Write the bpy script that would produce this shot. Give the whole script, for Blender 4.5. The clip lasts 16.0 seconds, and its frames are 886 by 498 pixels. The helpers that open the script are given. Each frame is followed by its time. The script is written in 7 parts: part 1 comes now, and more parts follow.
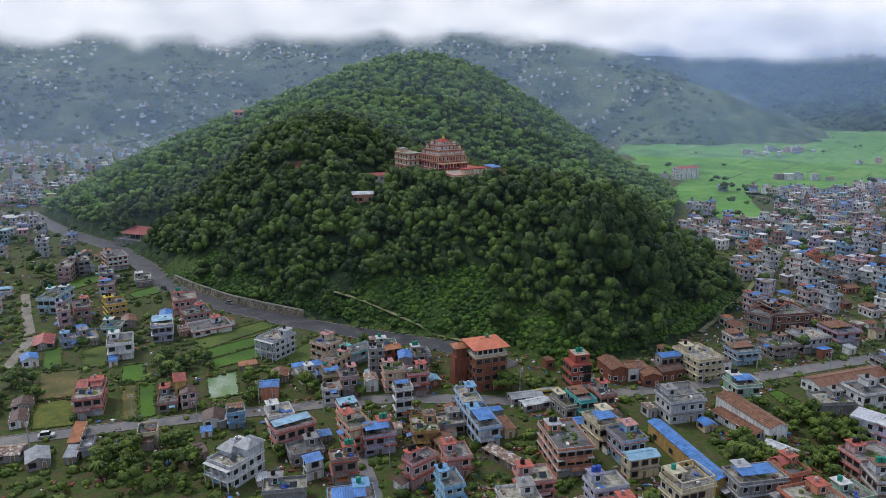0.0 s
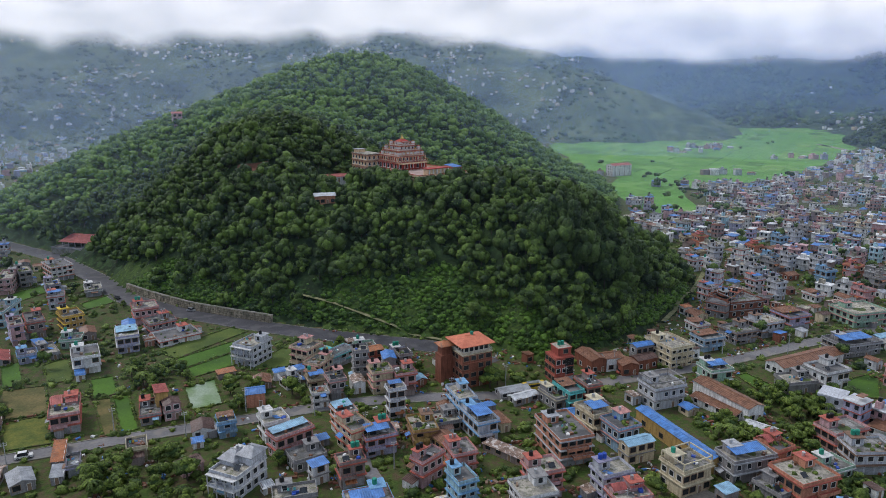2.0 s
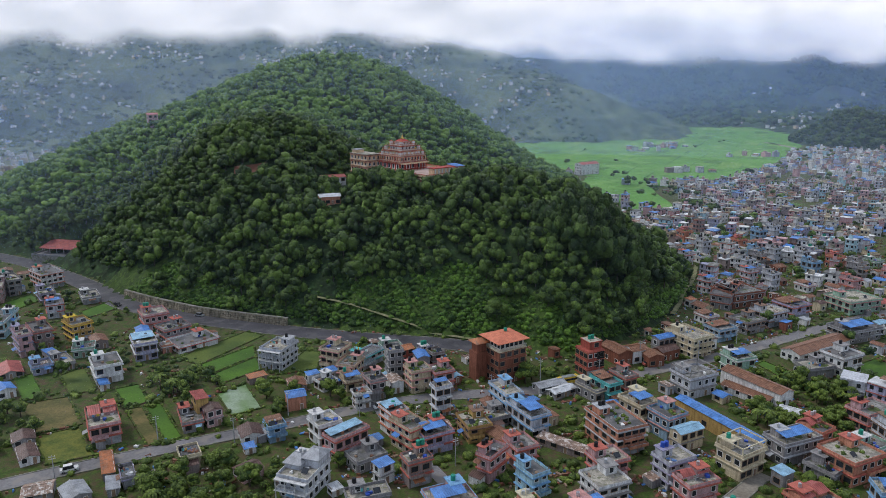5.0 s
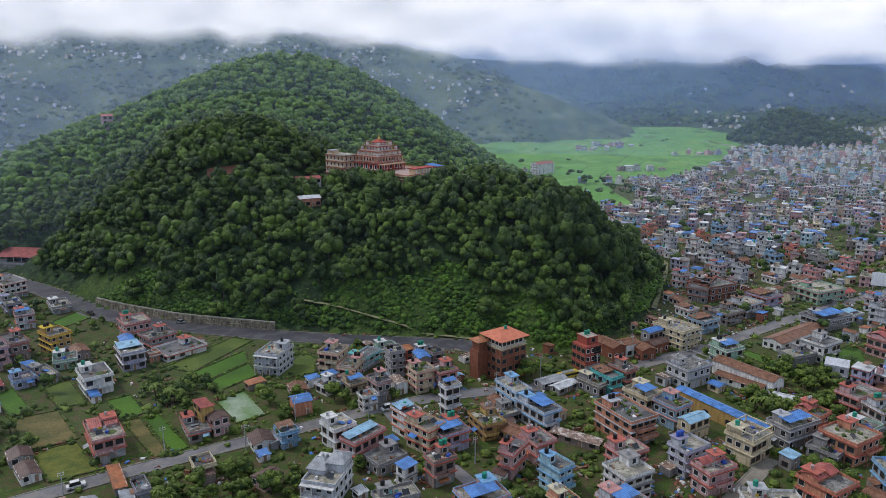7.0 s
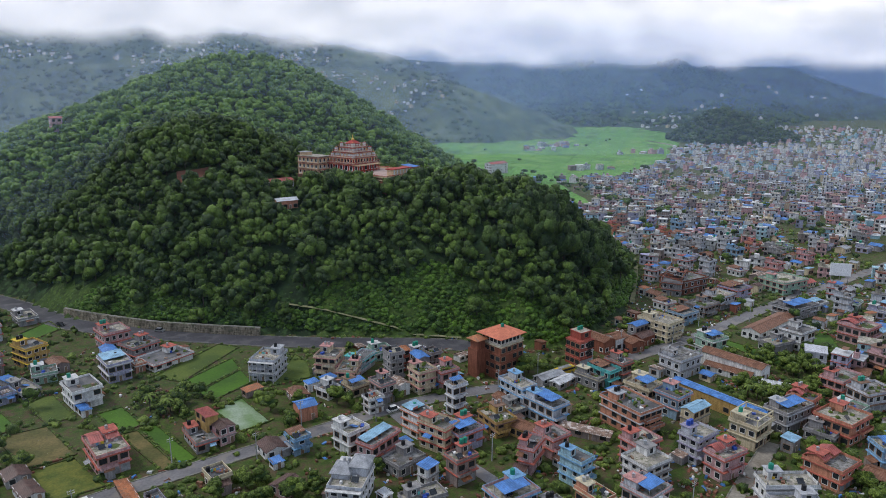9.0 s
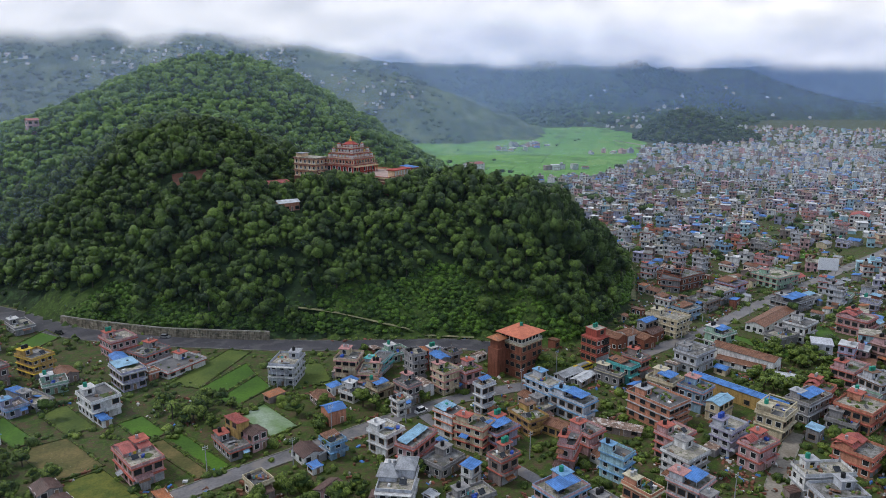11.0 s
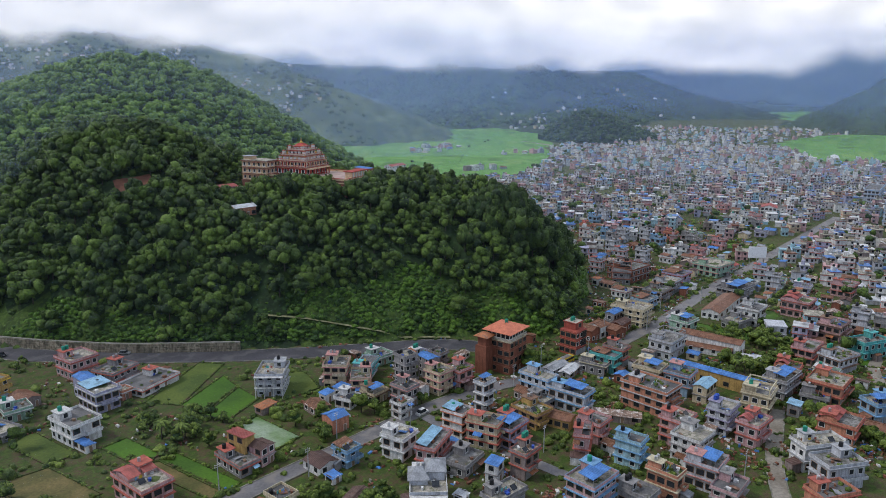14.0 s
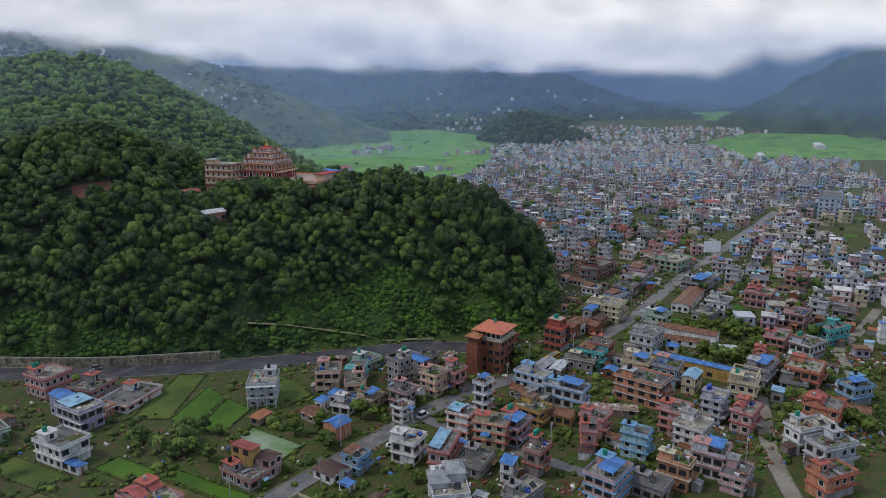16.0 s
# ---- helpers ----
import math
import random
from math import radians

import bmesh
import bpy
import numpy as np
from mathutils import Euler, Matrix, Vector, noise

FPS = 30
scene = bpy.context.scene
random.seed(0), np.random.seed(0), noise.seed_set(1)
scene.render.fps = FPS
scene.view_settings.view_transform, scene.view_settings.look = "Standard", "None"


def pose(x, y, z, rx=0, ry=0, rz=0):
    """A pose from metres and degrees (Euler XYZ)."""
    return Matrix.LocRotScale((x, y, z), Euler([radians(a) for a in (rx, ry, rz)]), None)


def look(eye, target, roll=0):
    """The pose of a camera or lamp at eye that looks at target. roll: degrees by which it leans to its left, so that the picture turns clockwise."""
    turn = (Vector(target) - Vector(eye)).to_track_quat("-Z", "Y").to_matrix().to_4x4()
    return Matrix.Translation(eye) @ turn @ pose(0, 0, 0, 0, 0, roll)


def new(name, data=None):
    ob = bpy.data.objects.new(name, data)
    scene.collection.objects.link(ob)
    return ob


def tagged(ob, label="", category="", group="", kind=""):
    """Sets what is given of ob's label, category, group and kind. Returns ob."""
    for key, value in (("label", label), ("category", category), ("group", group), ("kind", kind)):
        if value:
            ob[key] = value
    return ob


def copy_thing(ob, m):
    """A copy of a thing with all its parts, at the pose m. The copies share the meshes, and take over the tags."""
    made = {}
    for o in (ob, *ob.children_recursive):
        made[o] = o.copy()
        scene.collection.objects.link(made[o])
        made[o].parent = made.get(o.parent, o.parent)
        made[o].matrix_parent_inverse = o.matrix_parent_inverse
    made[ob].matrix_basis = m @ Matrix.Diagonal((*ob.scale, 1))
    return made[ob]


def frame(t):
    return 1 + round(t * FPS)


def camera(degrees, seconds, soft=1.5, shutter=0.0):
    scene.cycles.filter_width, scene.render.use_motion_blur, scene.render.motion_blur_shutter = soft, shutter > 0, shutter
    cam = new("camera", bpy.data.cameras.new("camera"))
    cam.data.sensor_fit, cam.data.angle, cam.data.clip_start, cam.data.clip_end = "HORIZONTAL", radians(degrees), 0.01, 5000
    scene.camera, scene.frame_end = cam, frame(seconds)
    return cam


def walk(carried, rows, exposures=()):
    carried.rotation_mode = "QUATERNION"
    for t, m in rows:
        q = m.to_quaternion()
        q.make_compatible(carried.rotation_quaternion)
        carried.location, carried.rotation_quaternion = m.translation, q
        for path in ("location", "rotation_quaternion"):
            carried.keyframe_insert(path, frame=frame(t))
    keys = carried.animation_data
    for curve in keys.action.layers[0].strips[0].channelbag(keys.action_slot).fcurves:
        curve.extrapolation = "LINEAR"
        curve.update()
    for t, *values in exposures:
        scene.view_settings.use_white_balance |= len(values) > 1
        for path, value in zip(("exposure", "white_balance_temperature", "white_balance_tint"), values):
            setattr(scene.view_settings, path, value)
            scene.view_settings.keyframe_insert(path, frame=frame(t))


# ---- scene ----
from mathutils.geometry import tessellate_polygon

cam = camera(64.4, 16.0, soft=0.75)
METRES, EYE, TILT, LEAN, TURN = 165.0, 104.0, -13.8, 0.0, 0.0
ROWS = [
    (0.0, 0.0, 0.0, 0.0, 0.0, 0.0, -0.0),
    (0.5, -0.0302, -0.0019, -0.0005, -1.99, -0.02, 0.5),
    (1.0, -0.0619, -0.0033, -0.0006, -3.85, -0.05, 0.92),
    (1.5, -0.0933, -0.0038, -0.001, -5.02, -0.06, 1.22),
    (2.0, -0.1245, -0.0034, -0.0005, -6.24, -0.07, 1.54),
    (2.5, -0.1558, -0.0022, -0.0002, -7.26, -0.09, 1.8),
    (3.0, -0.1872, -0.0, 0.0, -7.86, -0.1, 1.96),
    (3.5, -0.2178, 0.0028, -0.0, -8.16, -0.11, 2.06),
    (4.0, -0.2484, 0.0064, 0.0001, -8.89, -0.13, 2.21),
    (6.5, -0.4018, 0.0342, 0.0037, -14.26, -0.27, 3.37),
    (7.0, -0.4322, 0.0421, 0.0052, -15.62, -0.35, 3.67),
    (7.5, -0.4622, 0.0505, 0.0067, -16.87, -0.41, 3.95),
    (8.0, -0.4919, 0.0595, 0.0077, -18.63, -0.51, 4.33),
    (8.5, -0.5214, 0.0694, 0.0089, -20.01, -0.58, 4.64),
    (9.0, -0.5511, 0.0804, 0.0108, -20.7, -0.61, 4.83),
    (11.5, -0.6956, 0.1418, 0.0233, -25.36, -0.94, 5.89),
    (12.0, -0.7235, 0.1566, 0.0254, -26.91, -1.07, 6.21),
    (12.5, -0.7509, 0.1722, 0.0278, -28.1, -1.18, 6.45),
    (13.0, -0.7779, 0.188, 0.0308, -29.33, -1.28, 6.7),
    (13.5, -0.804, 0.2045, 0.0336, -30.59, -1.39, 6.98),
    (14.0, -0.8299, 0.2217, 0.0364, -32.43, -1.59, 7.35),
    (14.5, -0.8552, 0.2397, 0.04, -33.92, -1.76, 7.65),
    (15.0, -0.8801, 0.2578, 0.0444, -35.2, -1.9, 7.93),
    (15.5, -0.9043, 0.2765, 0.0489, -36.69, -2.07, 8.23),
    (16.0, -0.9279, 0.2959, 0.0529, -38.14, -2.25, 8.53),
]
walk(cam, [(t, pose(0, 0, EYE, TILT, LEAN, TURN) @ pose(METRES * x, METRES * y, METRES * z, 90 + pitch, roll, yaw)) for t, x, y, z, yaw, pitch, roll in ROWS],
     [(0.0, -0.04, 6330, 13), (15.4, -0.04, 6330, 13), (16.0, -0.36, 6330, 13)])

# ---- world, sun and exposure ----
world = bpy.data.worlds.new("overcast_sky")
scene.world = world
world.use_nodes = True
wn, wl = world.node_tree.nodes, world.node_tree.links
wn.clear()
w_out = wn.new("ShaderNodeOutputWorld")
w_bg = wn.new("ShaderNodeBackground")
w_sky = wn.new("ShaderNodeTexSky")
w_sky.sky_type, w_sky.sun_disc = "NISHITA", False
w_sky.sun_elevation, w_sky.sun_rotation = radians(54), radians(-61)
w_tc = wn.new("ShaderNodeTexCoord")
w_map = wn.new("ShaderNodeMapping")
w_map.inputs["Scale"].default_value = (1.0, 1.0, 3.2)
w_noise = wn.new("ShaderNodeTexNoise")
w_noise.inputs["Scale"].default_value, w_noise.inputs["Detail"].default_value = 2.6, 6.0
w_noise.inputs["Roughness"].default_value = 0.55
w_ramp = wn.new("ShaderNodeValToRGB")
w_ramp.color_ramp.elements[0].position, w_ramp.color_ramp.elements[0].color = 0.30, (5.0, 6.1, 8.15, 1)
w_ramp.color_ramp.elements[1].position, w_ramp.color_ramp.elements[1].color = 0.66, (7.0, 8.1, 10.0, 1)
w_mix = wn.new("ShaderNodeMixRGB")
w_mix.inputs[0].default_value = 0.93
wl.new(w_tc.outputs["Generated"], w_map.inputs["Vector"])
wl.new(w_map.outputs[0], w_noise.inputs["Vector"])
wl.new(w_noise.outputs["Fac"], w_ramp.inputs[0])
wl.new(w_sky.outputs[0], w_mix.inputs[1])
wl.new(w_ramp.outputs[0], w_mix.inputs[2])
wl.new(w_mix.outputs[0], w_bg.inputs["Color"])
w_bg.inputs["Strength"].default_value = 0.091
wl.new(w_bg.outputs[0], w_out.inputs["Surface"])

sun_data = bpy.data.lights.new("sun", "SUN")
sun_data.energy, sun_data.angle, sun_data.color = 1.7, radians(12), (1.0, 0.97, 0.92)
sun = new("sun", sun_data)
sun.matrix_world = look((-1100, 600, 1700), (0, 0, 0))

# ---- materials ----


def material(name, base, second=None, rough=0.85, scale=0.5, fine=6.0, bump=0.25, dist=0.05, metal=0.0, third=None, vary=0.0, streak=0.0):
    """A surface with two scales of variation: broad patches and fine grain."""
    m = bpy.data.materials.new(name)
    m.use_nodes = True
    n, l = m.node_tree.nodes, m.node_tree.links
    b = n["Principled BSDF"]
    second = second or tuple(c * 0.72 for c in base)
    tc = n.new("ShaderNodeTexCoord")
    big, small = n.new("ShaderNodeTexNoise"), n.new("ShaderNodeTexNoise")
    big.inputs["Scale"].default_value, big.inputs["Detail"].default_value = scale, 4.0
    small.inputs["Scale"].default_value, small.inputs["Detail"].default_value = fine, 5.0
    geo = n.new("ShaderNodeNewGeometry")
    l.new(geo.outputs["Position"], big.inputs["Vector"])
    l.new(geo.outputs["Position"], small.inputs["Vector"])
    ramp = n.new("ShaderNodeValToRGB")
    ramp.color_ramp.elements[0].position, ramp.color_ramp.elements[0].color = 0.36, (*second, 1)
    ramp.color_ramp.elements[1].position, ramp.color_ramp.elements[1].color = 0.62, (*base, 1)
    l.new(big.outputs["Fac"], ramp.inputs[0])
    mix = n.new("ShaderNodeMixRGB")
    mix.blend_type = "MULTIPLY"
    mix.inputs[0].default_value = 0.7
    grain = n.new("ShaderNodeValToRGB")
    grain.color_ramp.elements[0].position, grain.color_ramp.elements[0].color = 0.3, (0.62, 0.62, 0.62, 1)
    grain.color_ramp.elements[1].position, grain.color_ramp.elements[1].color = 0.65, (1.1, 1.1, 1.1, 1)
    l.new(small.outputs["Fac"], grain.inputs[0])
    l.new(ramp.outputs[0], mix.inputs[1])
    l.new(grain.outputs[0], mix.inputs[2])
    colour = mix.outputs[0]
    if third:
        spot = n.new("ShaderNodeTexNoise")
        spot.inputs["Scale"].default_value, spot.inputs["Detail"].default_value = scale * 2.3, 6.0
        l.new(geo.outputs["Position"], spot.inputs["Vector"])
        cut = n.new("ShaderNodeValToRGB")
        cut.color_ramp.elements[0].position, cut.color_ramp.elements[1].position = 0.52, 0.62
        l.new(spot.outputs["Fac"], cut.inputs[0])
        over = n.new("ShaderNodeMixRGB")
        over.inputs[2].default_value = (*third, 1)
        l.new(cut.outputs[0], over.inputs[0])
        l.new(colour, over.inputs[1])
        colour = over.outputs[0]
    if streak:
        st_map = n.new("ShaderNodeMapping")
        st_map.inputs["Scale"].default_value = (1.0, 1.0, 0.12)
        st = n.new("ShaderNodeTexNoise")
        st.inputs["Scale"].default_value, st.inputs["Detail"].default_value = 1.6, 5.0
        l.new(geo.outputs["Position"], st_map.inputs["Vector"])
        l.new(st_map.outputs[0], st.inputs["Vector"])
        st_r = n.new("ShaderNodeValToRGB")
        st_r.color_ramp.elements[0].position, st_r.color_ramp.elements[0].color = 0.35, (0.45, 0.43, 0.40, 1)
        st_r.color_ramp.elements[1].position, st_r.color_ramp.elements[1].color = 0.58, (1, 1, 1, 1)
        l.new(st.outputs["Fac"], st_r.inputs[0])
        sm = n.new("ShaderNodeMixRGB")
        sm.blend_type = "MULTIPLY"
        sm.inputs[0].default_value = streak
        l.new(colour, sm.inputs[1])
        l.new(st_r.outputs[0], sm.inputs[2])
        colour = sm.outputs[0]
    if vary:
        info = n.new("ShaderNodeObjectInfo")
        vr = n.new("ShaderNodeMapRange")
        vr.inputs["To Min"].default_value, vr.inputs["To Max"].default_value = 1 - vary, 1 + vary
        l.new(info.outputs["Random"], vr.inputs["Value"])
        hs = n.new("ShaderNodeHueSaturation")
        l.new(vr.outputs[0], hs.inputs["Value"])
        l.new(colour, hs.inputs["Color"])
        colour = hs.outputs[0]
    l.new(colour, b.inputs["Base Color"])
    b.inputs["Roughness"].default_value, b.inputs["Metallic"].default_value = rough, metal
    b.inputs["Specular IOR Level"].default_value = 0.3
    if bump:
        bp = n.new("ShaderNodeBump")
        bp.inputs["Strength"].default_value, bp.inputs["Distance"].default_value = bump, dist
        l.new(small.outputs["Fac"], bp.inputs["Height"])
        l.new(bp.outputs[0], b.inputs["Normal"])
    return m


def leaf_material(name, low, high, tree_scale=0.09):
    """Foliage: tone changes by tree and leaf clump; fine mottling paints dark gaps and lit leaves."""
    m = bpy.data.materials.new(name)
    m.use_nodes = True
    n, l = m.node_tree.nodes, m.node_tree.links
    b = n["Principled BSDF"]
    geo = n.new("ShaderNodeNewGeometry")
    no = n.new("ShaderNodeTexNoise")
    no.inputs["Scale"].default_value, no.inputs["Detail"].default_value = tree_scale, 3.0
    l.new(geo.outputs["Position"], no.inputs["Vector"])
    add = n.new("ShaderNodeMath")
    add.operation = "MULTIPLY_ADD"
    add.inputs[1].default_value, add.inputs[2].default_value = 0.45, -0.22
    l.new(geo.outputs["Random Per Island"], add.inputs[0])
    tot = n.new("ShaderNodeMath")
    l.new(no.outputs["Fac"], tot.inputs[0])
    l.new(add.outputs[0], tot.inputs[1])
    r = n.new("ShaderNodeValToRGB")
    r.color_ramp.elements[0].position, r.color_ramp.elements[0].color = 0.28, (*low, 1)
    r.color_ramp.elements[1].position, r.color_ramp.elements[1].color = 0.78, (*high, 1)
    l.new(tot.outputs[0], r.inputs[0])
    # fine noise paints shaded gaps and lit leaf tips into the colour
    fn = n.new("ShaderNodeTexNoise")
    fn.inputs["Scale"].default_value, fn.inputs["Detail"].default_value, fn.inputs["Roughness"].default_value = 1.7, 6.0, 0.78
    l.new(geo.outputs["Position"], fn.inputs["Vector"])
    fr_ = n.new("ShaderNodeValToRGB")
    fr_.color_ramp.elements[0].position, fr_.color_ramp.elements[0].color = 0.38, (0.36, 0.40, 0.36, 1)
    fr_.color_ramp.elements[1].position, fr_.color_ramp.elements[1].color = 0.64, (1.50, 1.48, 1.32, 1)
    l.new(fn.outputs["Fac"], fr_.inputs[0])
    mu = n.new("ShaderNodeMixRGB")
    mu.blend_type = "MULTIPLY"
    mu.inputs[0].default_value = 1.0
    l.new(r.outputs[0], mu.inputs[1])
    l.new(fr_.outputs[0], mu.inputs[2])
    l.new(mu.outputs[0], b.inputs["Base Color"])
    bp = n.new("ShaderNodeBump")
    bp.inputs["Strength"].default_value, bp.inputs["Distance"].default_value = 0.9, 0.6
    l.new(fn.outputs["Fac"], bp.inputs["Height"])
    l.new(bp.outputs[0], b.inputs["Normal"])
    b.inputs["Roughness"].default_value = 0.6
    b.inputs["Specular IOR Level"].default_value = 0.25
    return m


WALL_COLOURS = {
    "white": (0.80, 0.80, 0.78), "lgrey": (0.58, 0.60, 0.64), "grey": (0.31, 0.30, 0.30), "pink": (0.60, 0.38, 0.38),
    "salmon": (0.60, 0.27, 0.17), "cream": (0.66, 0.56, 0.38), "yellow": (0.52, 0.34, 0.12), "brick": (0.27, 0.10, 0.06),
    "blue": (0.28, 0.42, 0.55), "lav": (0.42, 0.42, 0.56), "teal": (0.12, 0.45, 0.43), "green": (0.34, 0.52, 0.40),
    "brown": (0.31, 0.25, 0.23), "cyan": (0.40, 0.62, 0.70), "red": (0.42, 0.10, 0.07),
}
WORDS = {"lgrey": "pale grey", "grey": "bare concrete", "lav": "lavender", "cyan": "pale cyan", "blue": "light blue", "brick": "brick-red"}
wall_mat = {k: material("wall_" + k, c, tuple(v * 0.78 for v in c), 0.85, 0.35, 3.0, 0.15, 0.03, streak=0.6) for k, c in WALL_COLOURS.items()}
TRIM_COLOURS = {
    "red": (0.50, 0.14, 0.10), "white": (0.70, 0.69, 0.66), "blue": (0.20, 0.40, 0.62), "cream": (0.62, 0.55, 0.38), "grey": (0.30, 0.29, 0.28),
    "yellow": (0.72, 0.50, 0.05), "lav": (0.33, 0.31, 0.42), "salmon": (0.58, 0.22, 0.13), "pink": (0.55, 0.28, 0.25), "lgrey": (0.45, 0.46, 0.47),
    "teal": (0.14, 0.52, 0.50), "brown": (0.25, 0.15, 0.10), "brick": (0.30, 0.11, 0.07),
}
trim_mat = {k: material("trim_" + k, c, tuple(v * 0.7 for v in c), 0.8, 0.8, 4.0, 0.1, 0.02, streak=0.3) for k, c in TRIM_COLOURS.items()}
TIN_COLOURS = {
    "blue": (0.09, 0.24, 0.56), "ltblue": (0.28, 0.48, 0.62), "rust": (0.22, 0.10, 0.055), "greytin": (0.36, 0.37, 0.38), "redtin": (0.42, 0.11, 0.09),
    "whitetin": (0.62, 0.63, 0.63), "brown": (0.13, 0.075, 0.06), "orange": (0.46, 0.17, 0.07), "striped": (0.33, 0.22, 0.16),
}
TIN_WORDS = {"blue": "blue", "ltblue": "pale blue", "rust": "rusty", "greytin": "grey", "redtin": "faded red", "whitetin": "white", "brown": "brown", "orange": "orange", "striped": "patchy rusted"}
tin_mat = {k: material("tin_" + k, c, tuple(v * (0.6 if k != "striped" else 0.5) for v in c), 0.5, 0.45, 2.5, 0.1, 0.02, metal=0.0,
                       third=(0.24, 0.12, 0.07) if k in ("rust", "orange") else ((0.55, 0.5, 0.45) if k == "striped" else None)) for k, c in TIN_COLOURS.items()}
roof_mats = [material("roof_concrete", (0.29, 0.28, 0.265), (0.105, 0.10, 0.09), 0.9, 0.45, 2.6, 0.3, 0.05, third=(0.085, 0.09, 0.06)),
             material("roof_dark", (0.17, 0.165, 0.16), (0.08, 0.08, 0.08), 0.8, 0.25, 2.2, 0.3, 0.05),
             material("roof_pale", (0.46, 0.42, 0.34), (0.20, 0.185, 0.16), 0.9, 0.45, 2.4, 0.3, 0.05, third=(0.16, 0.16, 0.10))]
m_glass = material("window_glass", (0.035, 0.04, 0.045), (0.02, 0.022, 0.025), 0.12, 1.0, 5.0, 0.0)
m_frame = material("window_frame", (0.30, 0.20, 0.13), None, 0.6, 1.0, 8.0, 0.0)
m_white = material("white_paint", (0.72, 0.71, 0.68), (0.60, 0.59, 0.56), 0.7, 0.8, 6.0, 0.05, 0.02)
m_steel = material("stainless_steel", (0.62, 0.63, 0.64), None, 0.3, 1.0, 8.0, 0.0, metal=0.8)
m_black = material("black_plastic", (0.02, 0.02, 0.022), None, 0.45, 1.0, 8.0, 0.0)
m_tank_green = material("green_plastic", (0.03, 0.30, 0.20), None, 0.45, 1.0, 8.0, 0.0)
m_tank_blue = material("blue_plastic", (0.04, 0.10, 0.45), None, 0.45, 1.0, 8.0, 0.0)
m_asphalt = material("asphalt", (0.080, 0.075, 0.082), (0.050, 0.048, 0.053), 0.5, 0.08, 1.4, 0.3, 0.03, third=(0.10, 0.095, 0.095))
m_street = material("street_concrete", (0.20, 0.19, 0.19), (0.12, 0.115, 0.115), 0.55, 0.08, 1.4, 0.3, 0.03, third=(0.20, 0.18, 0.16))
m_retain = material("streaked_masonry", (0.40, 0.34, 0.24), (0.20, 0.17, 0.12), 0.95, 0.3, 1.2, 0.6, 0.1, third=(0.13, 0.12, 0.08), streak=0.8)
m_dirt = material("dirt_track", (0.30, 0.27, 0.22), (0.20, 0.17, 0.13), 0.95, 0.12, 1.2, 0.3, 0.05)
m_path = material("grassy_footpath", (0.25, 0.235, 0.12), (0.13, 0.145, 0.06), 0.95, 0.3, 1.6, 0.3, 0.05)
m_stone = material("stone_masonry", (0.30, 0.28, 0.24), (0.16, 0.15, 0.12), 0.95, 0.3, 1.6, 0.5, 0.1, third=(0.13, 0.15, 0.08))
m_ground = material("ground_grass_earth", (0.044, 0.080, 0.011), (0.100, 0.070, 0.038), 0.95, 0.30, 2.2, 1.0, 0.35, third=(0.066, 0.105, 0.016))
# undergrowth darkened to paint in the shade between the trees
m_hill = material("shade_dark_undergrowth", (0.022, 0.045, 0.010), (0.010, 0.022, 0.006), 0.95, 0.16, 0.7, 1.0, 0.6, third=(0.035, 0.07, 0.018))
m_bank = material("bushy_bank_grass", (0.050, 0.090, 0.012), (0.024, 0.045, 0.008), 0.95, 0.25, 0.9, 1.0, 0.6, third=(0.065, 0.105, 0.016))
m_soil = material("bare_red_soil", (0.20, 0.085, 0.05), (0.12, 0.055, 0.035), 0.95, 0.2, 1.0, 0.4, 0.15)
m_paddy = material("young_rice", (0.068, 0.155, 0.008), (0.042, 0.102, 0.007), 0.8, 0.07, 1.3, 0.5, 0.1)
m_paddy_dull = material("yellowing_rice", (0.100, 0.135, 0.022), (0.058, 0.092, 0.015), 0.85, 0.09, 1.2, 0.5, 0.1)
m_straw = material("straw_field", (0.16, 0.125, 0.045), (0.085, 0.085, 0.024), 0.9, 0.16, 1.2, 0.6, 0.2)
m_maize = material("maize_field", (0.15, 0.155, 0.028), (0.075, 0.105, 0.018), 0.9, 0.35, 1.6, 0.8, 0.3)
m_water = material("pond_scum", (0.11, 0.20, 0.055), (0.27, 0.34, 0.24), 0.3, 0.16, 1.6, 0.05, 0.02)
m_plain = material("far_rice_plain", (0.105, 0.27, 0.035), (0.075, 0.20, 0.025), 0.9, 0.014, 0.12, 0.1, 0.2, third=(0.13, 0.27, 0.05))
m_plain_dark = material("dark_rice_plots", (0.075, 0.19, 0.028), (0.055, 0.15, 0.02), 0.9, 0.02, 0.15, 0.1, 0.2)
m_plain_light = material("light_rice_plots", (0.16, 0.30, 0.055), (0.12, 0.25, 0.04), 0.9, 0.02, 0.15, 0.1, 0.2)
m_mount = material("mountain_forest", (0.050, 0.085, 0.040), (0.018, 0.034, 0.020), 0.95, 0.022, 0.10, 1.0, 5.0, third=(0.022, 0.040, 0.026))
m_slope = material("terraced_slope", (0.115, 0.150, 0.070), (0.036, 0.062, 0.032), 0.95, 0.016, 0.11, 0.9, 4.0, third=(0.040, 0.070, 0.034))
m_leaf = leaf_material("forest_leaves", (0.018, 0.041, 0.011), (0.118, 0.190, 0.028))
# forest leaves painted lighter, for the haze and brighter light on the upper hill
m_leaf_up = leaf_material("haze_bright_upper_leaves", (0.056, 0.118, 0.024), (0.205, 0.330, 0.058), 0.04)
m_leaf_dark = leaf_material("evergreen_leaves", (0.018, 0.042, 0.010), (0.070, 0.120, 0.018))
